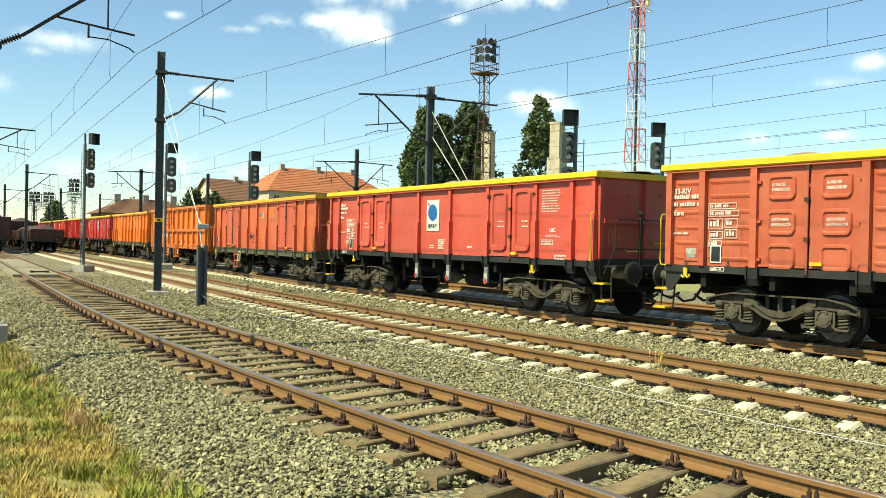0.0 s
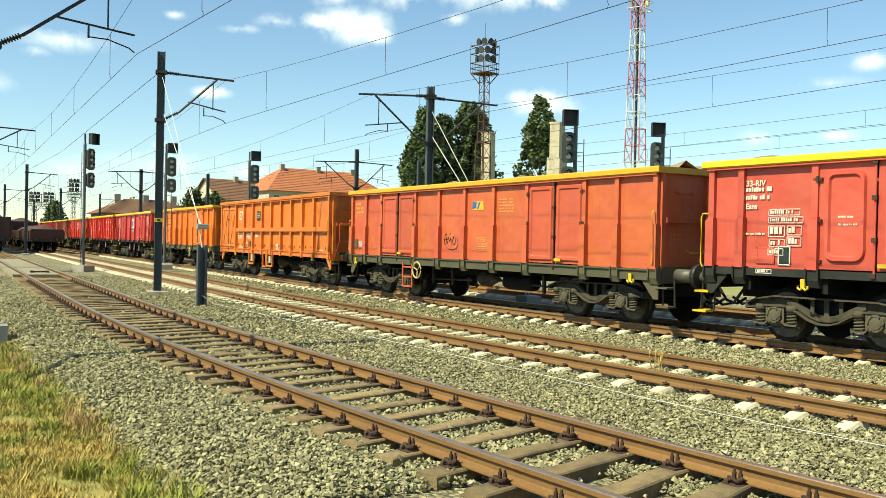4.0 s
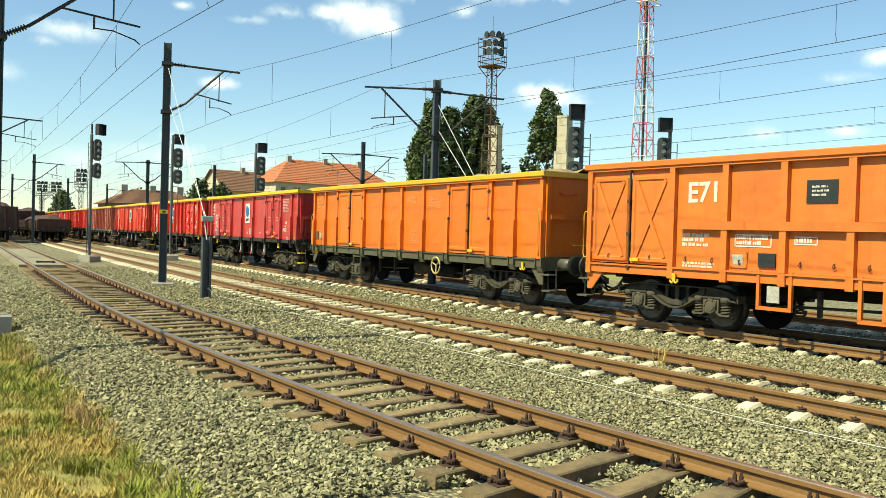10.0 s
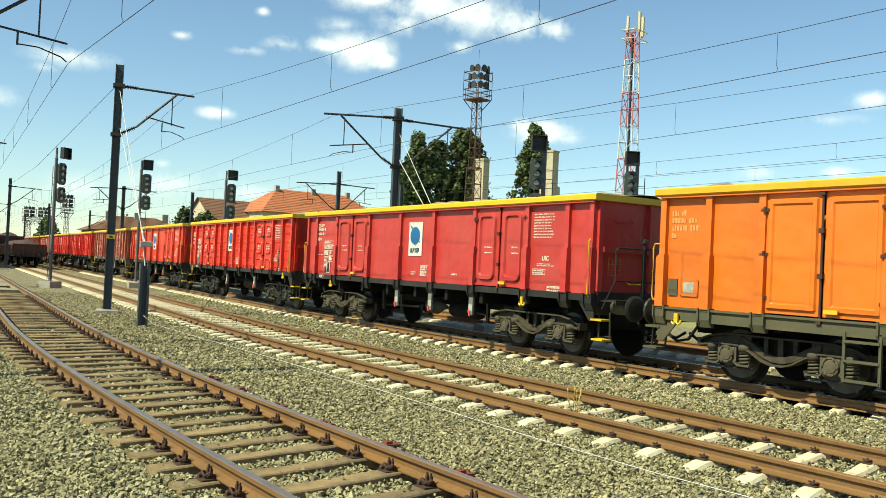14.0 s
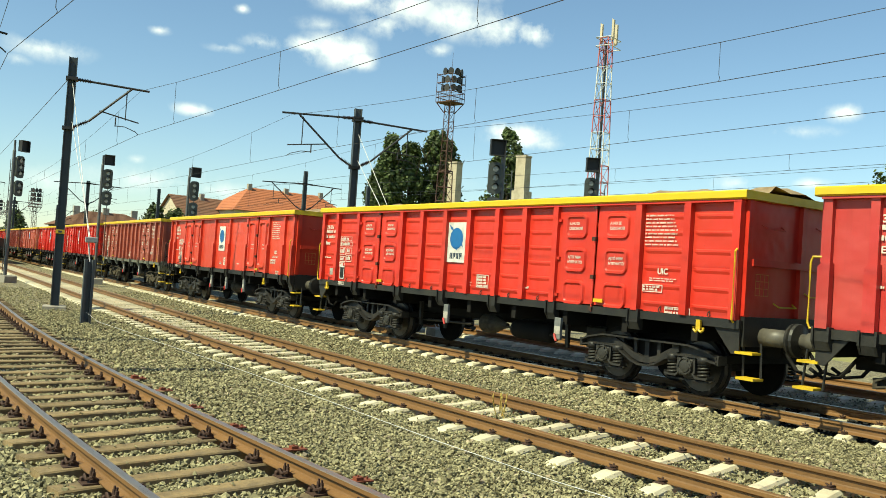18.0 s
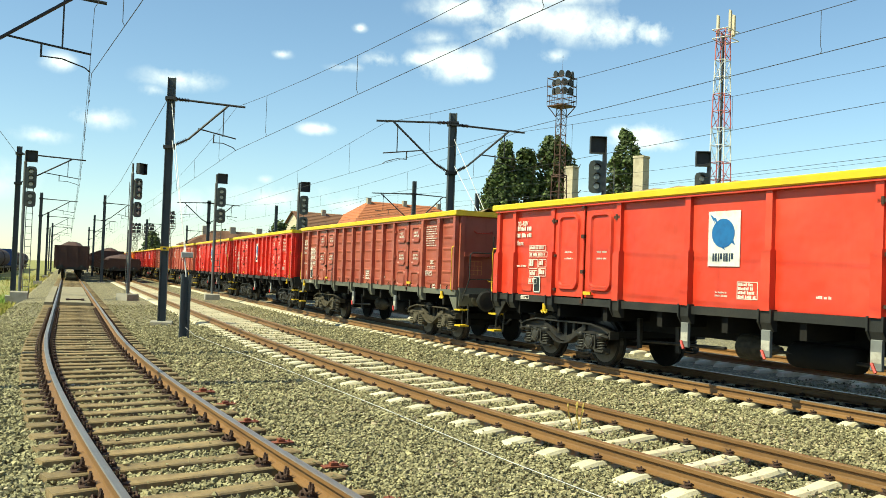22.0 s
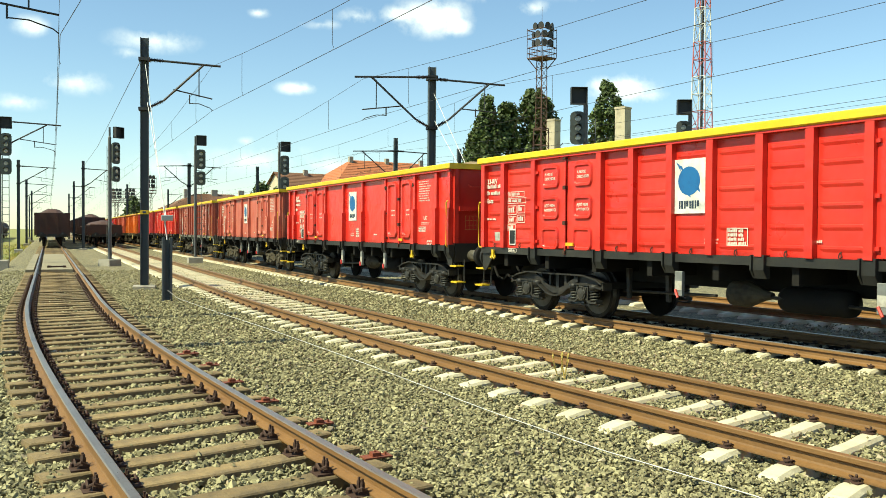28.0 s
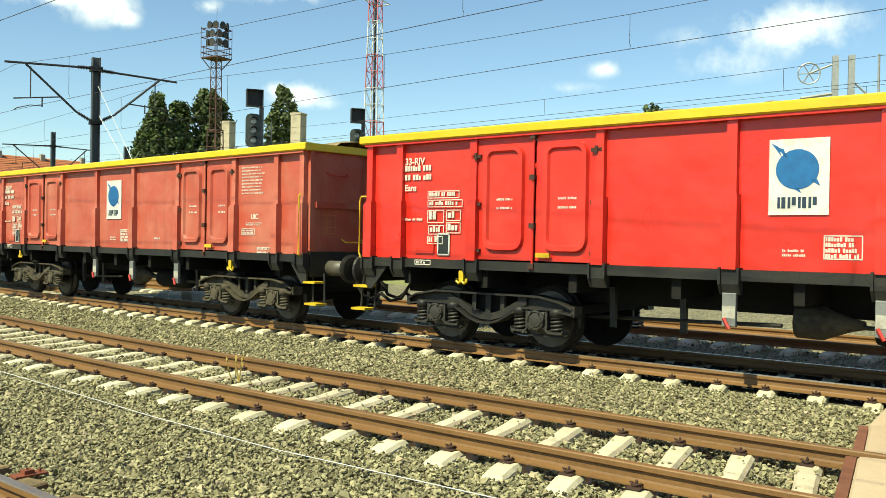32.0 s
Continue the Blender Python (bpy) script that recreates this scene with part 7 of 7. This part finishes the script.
def build_poplar(x, y, h, r, seed, label="tall columnar poplar with dense dark green leaves", leaves=12000, lean=0.0):
    rng = np.random.RandomState(seed)
    t = thing("poplar", label, "tree", pose(x, y, 0), "poplars")
    bm = bmesh.new()
    tube(bm, [(0, 0, -0.4), (0.1, 0, h * 0.3), (0, 0.1, h * 0.7), (0, 0, h * 0.95)], 0.3, 7)
    for v in bm.verts:
        k = max(0.12, 1 - v.co.z / h)
        v.co.x *= k + 0.2
        v.co.y *= k + 0.2
    part("trunk", bm, M["bark"], t)
    bm = bmesh.new()
    for k in range(26):
        a, z = rng.uniform(0, 6.28), h * rng.uniform(0.1, 0.8)
        rr = r * rng.uniform(0.5, 0.95)
        tip = (rr * math.cos(a), rr * math.sin(a), z + h * rng.uniform(0.10, 0.22))
        tube(bm, [(0, 0, z), (tip[0] * 0.6, tip[1] * 0.6, z + (tip[2] - z) * 0.5), tip], 0.06, 4)
    tagged(part("branchwork", bm, M["bark"], t), kind="stuff")
    verts, faces = [], []
    clumps = []
    for k in range(340):
        u = rng.uniform(0.03, 1.0) ** 1.15
        prof = min(1.0, (u / 0.16) ** 0.6) * (1 - (max(0, u - 0.5) / 0.5) ** 1.6 * 0.78) * (1 + 0.18 * math.sin(u * 17 + seed))
        a = rng.uniform(0, 6.28)
        rr = r * prof * math.sqrt(rng.uniform(0.1, 1))
        clumps.append((rr * math.cos(a), rr * math.sin(a), h * u, rng.uniform(0.5, 1.15)))
    for _ in range(leaves):
        cx, cy, cz, cr = clumps[rng.randint(len(clumps))]
        d = rng.normal(0, 1, 3)
        d /= np.linalg.norm(d)
        p = np.array((cx, cy, cz)) + d * cr * rng.uniform(0.5, 1.0) * (0.75, 0.75, 1.25)
        n = d + rng.normal(0, 0.5, 3)
        n /= np.linalg.norm(n)
        u = np.cross(n, (0.2, 0.3, 1.0))
        u /= np.linalg.norm(u)
        v = np.cross(n, u)
        s = rng.uniform(0.18, 0.38)
        i = len(verts)
        verts += [tuple(p + u * s), tuple(p + v * s * 0.8), tuple(p - u * s), tuple(p - v * s * 0.8 + n * 0.05)]
        faces.append((i, i + 1, i + 2, i + 3))
    tagged(mesh_from("crown", verts, faces, M["leaf"], t), kind="stuff")
    return t


def build_house(x, y, turn, w, d, wall_h, roof_h, hip, wall, roof, label, windows=6, chimneys=2):
    t = thing("house", label, "house", pose(x, y, 0, 0, 0, turn))
    bm = bmesh.new()
    box(bm, -w / 2, w / 2, -d / 2, d / 2, -0.5, wall_h)
    if not hip:
        for s in (-1, 1):
            v = [bm.verts.new(p) for p in ((s * w / 2, -d / 2, wall_h), (s * w / 2, d / 2, wall_h), (s * w / 2, 0, wall_h + roof_h - 0.1))]
            bm.faces.new(v)
    part("wall", fixed(bm), wall, t)
    o = 0.6
    run = d / 2 if hip else -0.0
    ridge = [(-w / 2 - o + (run + o if hip else 0), 0, wall_h + roof_h), (w / 2 + o - (run + o if hip else 0), 0, wall_h + roof_h)]
    eave = [(-w / 2 - o, -d / 2 - o), (w / 2 + o, -d / 2 - o), (w / 2 + o, d / 2 + o), (-w / 2 - o, d / 2 + o)]
    ez = wall_h - 0.15
    rows = 14
    roofs = [((eave[0], eave[1]), (ridge[0], ridge[1])), ((eave[2], eave[3]), (ridge[1], ridge[0]))]
    if hip:
        roofs += [((eave[1], eave[2]), (ridge[1], ridge[1])), ((eave[3], eave[0]), (ridge[0], ridge[0]))]
    for (e0, e1), (r0, r1) in roofs:
        bm = bmesh.new()
        a0, a1, b0, b1 = Vector((*e0, ez)), Vector((*e1, ez)), Vector(r0), Vector(r1)
        for k in range(rows):
            u, v = k / rows, (k + 1) / rows
            p = [a0.lerp(b0, u), a1.lerp(b1, u), a1.lerp(b1, v), a0.lerp(b0, v)]
            lift = Vector((0, 0, 0.10))
            q = [bm.verts.new(c) for c in (p[0] + lift, p[1] + lift, p[2] + lift * 0.3, p[3] + lift * 0.3)]
            bm.faces.new(q)
            low = 0.3 if k else -0.5
            g = [bm.verts.new(c) for c in (p[0] + lift * low, p[1] + lift * low, p[1] + lift, p[0] + lift)]
            bm.faces.new(g)
        bmesh.ops.remove_doubles(bm, verts=bm.verts, dist=0.002)
        part("roof", bm, roof, t)
    for k in range(windows):
        for s in (-1, 1):
            for fl in range(2 if wall_h > 5 else 1):
                bm = bmesh.new()
                wx = -w / 2 + w * (k + 0.5) / windows
                wz = wall_h - 1.0 - fl * 3.0
                box(bm, wx - 0.65, wx + 0.65, s * (d / 2) - 0.06, s * (d / 2) + 0.06, wz - 1.5, wz)
                win = part("window", bm, M["wall_cream"], t, "pale window frame")
                bm = bmesh.new()
                box(bm, wx - 0.53, wx - 0.05, s * (d / 2) - 0.075, s * (d / 2) + 0.075, wz - 1.4, wz - 0.1)
                box(bm, wx + 0.05, wx + 0.53, s * (d / 2) - 0.075, s * (d / 2) + 0.075, wz - 1.4, wz - 0.1)
                part("pane", bm, M["glass"], win)
    for k in range(chimneys):
        bm = bmesh.new()
        cx = -w / 2 + w * (k + 0.7) / (chimneys + 0.4)
        bbox(bm, cx - 0.45, cx + 0.45, -0.9, -0.2, wall_h + roof_h * 0.5, wall_h + roof_h + 0.7, 0.03)
        part("chimney", fixed(bm), M["concrete"], t)
    return t


def build_distance():
    build_floodlight(46.6, 85.3, 24.0, 0.8)
    build_floodlight(-19.3, 146.6, 16.8, 0.8, "far lattice floodlight tower behind the grass")
    build_floodlight(13.7, 196.9, 12.8, 0.7, "far lattice floodlight tower beyond the yard")
    build_floodlight(9.2, 257.0, 12.4, 0.9, "far lattice floodlight tower beyond the yard")
    build_floodlight(12.6, 257.0, 12.4, 0.9, "far lattice floodlight tower beyond the yard")
    build_phone_mast()
    build_column(67.7, 120.9, 19.1, 1.55, 3)
    build_column(68.6, 103.1, 18.8, 1.55, 13.8)
    for i, (x, y, h, r) in enumerate(((55.9, 122.6, 18.0, 2.6), (58.0, 124.1, 22.0, 3.1), (62.2, 126.0, 21.4, 4.0), (66.6, 125.5, 23.8, 3.6), (69.0, 126.2, 22.4, 3.2), (79.5, 124.2, 25.6, 4.1))):
        build_poplar(x, y, h, r, i + 20)
    for i, (x, y, h, r) in enumerate(((29.0, 154.2, 9.4, 2.6), (32.6, 155.0, 8.8, 2.8), (11.6, 217, 8.6, 2.6), (98.2, 66.5, 19.3, 4.2), (24, 190, 8.5, 3.0))):
        build_poplar(x, y, h, r, i + 60, "rounded dark green tree beyond the yard", 3600)
    build_house(62.0, 186.0, 12, 30, 13, 11.6, 5.2, True, M["wall_cream"], M["roof_tile"], "cream station house with an orange hipped tile roof", 9, 3)
    build_house(44.0, 186.0, 14, 13, 11, 9.4, 4.4, False, M["wall_cream"], M["roof_brown"], "cream gabled house with a brown tile roof", 4, 1)
    build_house(20.5, 150.0, 4, 15, 9, 5.3, 2.3, True, M["wall_tan"], M["roof_brown"], "low tan house with a brown tile roof and chimneys", 4, 3)
    # a round concrete lamp pole and a small structure with a tensioning wheel
    t = thing("concrete_pole", "tall round weathered concrete pole on the grass", "pole", pose(-10.4, 72.5, 0))
    bm = bmesh.new()
    lathe(bm, [(0.34, -0.5), (0.33, 2.0), (0.22, 11.3), (0.1, 11.35)], "z", 14)
    part("shaft", fixed(bm), M["concrete"], t, "", True)
    bm = bmesh.new()
    for z in (10.4, 11.0):
        box(bm, -0.7, 0.7, -0.05, 0.05, z - 0.05, z + 0.05)
    part("cross_arm", bm, M["mast_dark"], t)
    t = thing("tensioning_mast", "twin-post mast with a spoked tensioning wheel", "catenary mast", pose(36.2, 14.4, 0, 0, 0, -60))
    bm = bmesh.new()
    for s in (0, 0.6):
        box(bm, s - 0.12, s + 0.12, -0.14, 0.14, -0.4, 9.4)
    box(bm, 0.0, 0.6, -0.05, 0.05, 7.4, 7.6)
    part("post", bm, M["grey_metal"], t)
    bm = bmesh.new()
    pts = [(-1.0 + 0.42 * math.cos(a), -0.2, 8.7 + 0.42 * math.sin(a)) for a in np.linspace(0, 6.283, 22)]
    tube(bm, pts, 0.03, 6)
    for a in np.arange(0, 6.2, 1.05):
        tube(bm, [(-1.0, -0.2, 8.7), (-1.0 + 0.42 * math.cos(a), -0.2, 8.7 + 0.42 * math.sin(a))], 0.02, 4)
    tube(bm, [(-1.0, -0.2, 8.7), (0, 0, 9.1)], 0.04, 5)
    part("wheel", fixed(bm), M["grey_metal"], t, "spoked tensioning wheel")
    bm = bmesh.new()
    tube(bm, [(-1.3, -0.2, 7.7), (0, 0, 7.9)], 0.07, 6)
    tube(bm, [(1.6, 0.0, 6.6), (1.6, 0, 9.4)], 0.05, 6)
    tube(bm, [(0.6, 0, 8.4), (1.7, 0, 7.3)], 0.04, 6)
    part("arm_tube", fixed(bm), M["grey_metal"], t)


build_distance()


# ---- stock standing in the yard ----
def parked_wagon(track, y, kind, label, length=12.5):
    cx, cy, heading = place(track, y, GAUGE / 2)
    t = thing("parked_wagon", label, "goods wagon", pose(cx, cy, RAIL_TOP if track != "L" else -0.42, 0, 0, heading), "parked wagons")
    h = length / 2
    bm = bmesh.new()
    if kind == "open":
        box(bm, -h, h, 1.36, 1.40, 1.1, 3.0)
        box(bm, -h, h, -1.40, -1.36, 1.1, 3.0)
        for s in (-1, 1):
            box(bm, s * h - 0.03, s * h + 0.03, -1.36, 1.36, 1.1, 3.0)
    elif kind == "low":
        box(bm, -h, h, -1.40, 1.40, 1.1, 1.9)
    elif kind == "box":
        prism(bm, [(-1.4, 1.0), (1.4, 1.0), (1.4, 3.5), (1.1, 3.85), (-1.1, 3.85), (-1.4, 3.5)], -h, h)
    else:
        lathe(bm, [(0.3, -h), (1.2, -h + 0.25), (1.35, -h + 0.6), (1.35, h - 0.6), (1.2, h - 0.25), (0.3, h)], "x", 18, 0, Matrix.Translation((0, 0, 2.3)))
    part("body", fixed(bm), M["truck_blue"] if kind == "box" else M["dark_wagon"], t)
    if kind in ("open", "low"):
        for s in (-1, 1):
            for d in np.linspace(-h + 0.1, h - 0.1, 8):
                bm = bmesh.new()
                box(bm, d - 0.06, d + 0.06, s * 1.40, s * 1.47, 0.95, 3.0 if kind == "open" else 1.85)
                part("post", bm, M["dark_wagon"], t)
        for s in (-1, 1):
            bm = bmesh.new()
            for yy in (-1.3, -0.45, 0.45, 1.3):
                box(bm, s * (h + 0.03), s * (h + 0.1), yy - 0.06, yy + 0.06, 1.0, 3.0 if kind == "open" else 1.85)
            box(bm, s * (h + 0.03), s * (h + 0.08), -1.38, 1.38, 1.9, 2.0)
            part("end_frame", bm, M["dark_wagon"], t)
        bm = bmesh.new()
        top = 2.95 if kind == "open" else 1.9
        nx, ny = 16, 8
        g = [[bm.verts.new((-h + 0.06 + (length - 0.12) * i / nx, -1.33 + 2.66 * j / ny, top - 0.25 + 0.75 * (1 - (2 * j / ny - 1) ** 2) * (1 - (2 * i / nx - 1) ** 6) - 0.25 * (2 * i / nx - 1) ** 6 + 0.12 * noise.noise((i * 0.6 + y, j * 0.6, 1)))) for j in range(ny + 1)] for i in range(nx + 1)]
        for i in range(nx):
            for j in range(ny):
                bm.faces.new((g[i][j], g[i + 1][j], g[i + 1][j + 1], g[i][j + 1]))
        part("load", bm, M["dark_wagon"], t, "heaped dark brown load")
    bm = bmesh.new()
    box(bm, -h - 0.05, h + 0.05, -1.3, 1.3, 0.85, 1.1)
    part("underframe", bm, M["sill"], t)
    for x in (-h + 2.0, h - 2.0):
        for dx in (-0.9, 0.9):
            for s in (-1, 1):
                bm = bmesh.new()
                lathe(bm, [(0.1, 0.66), (0.46, 0.68), (0.46, 0.80), (0.1, 0.84)], "y", 16, 0, Matrix.Translation((x + dx, 0 if s > 0 else -1.5, 0.46)))
                part("wheel", fixed(bm), M["wheel"], t)
        for s in (-1, 1):
            bm = bmesh.new()
            box(bm, x - 1.3, x + 1.3, s * 0.95, s * 1.08, 0.4, 0.75)
            part("bogie_frame", bm, M["bogie"], t)
    for s in (-1, 1):
        for yy in (-0.875, 0.875):
            bm = bmesh.new()
            lathe(bm, [(0.1, 0.0), (0.1, 0.5), (0.24, 0.52), (0.24, 0.57)], "x", 12, 0, Matrix.Translation((s * h + (0 if s > 0 else -0.6), yy, 1.03)))
            part("buffer", fixed(bm), M["sill"], t)
    return t


for _k in range(5):
    parked_wagon("N", 92.0 + _k * 14.0, "open", "dark brown open wagon heaped with a brown load")
for _k in range(6):
    parked_wagon("T", 94.0 + _k * 14.0, "low" if _k < 2 else "open", "low dark brown wagon with a rusty load" if _k < 2 else "dark brown open wagon with a rusty load")
TRACKS["L"] = (-10.6, 0.0, 0.0)
for _k in range(9):
    parked_wagon("L", 108.0 + _k * 15.2, "box" if _k in (0, 4) else "tank", "blue covered wagon beyond the grass" if _k in (0, 4) else "dark tank wagon beyond the grass", 13.5)
motions()
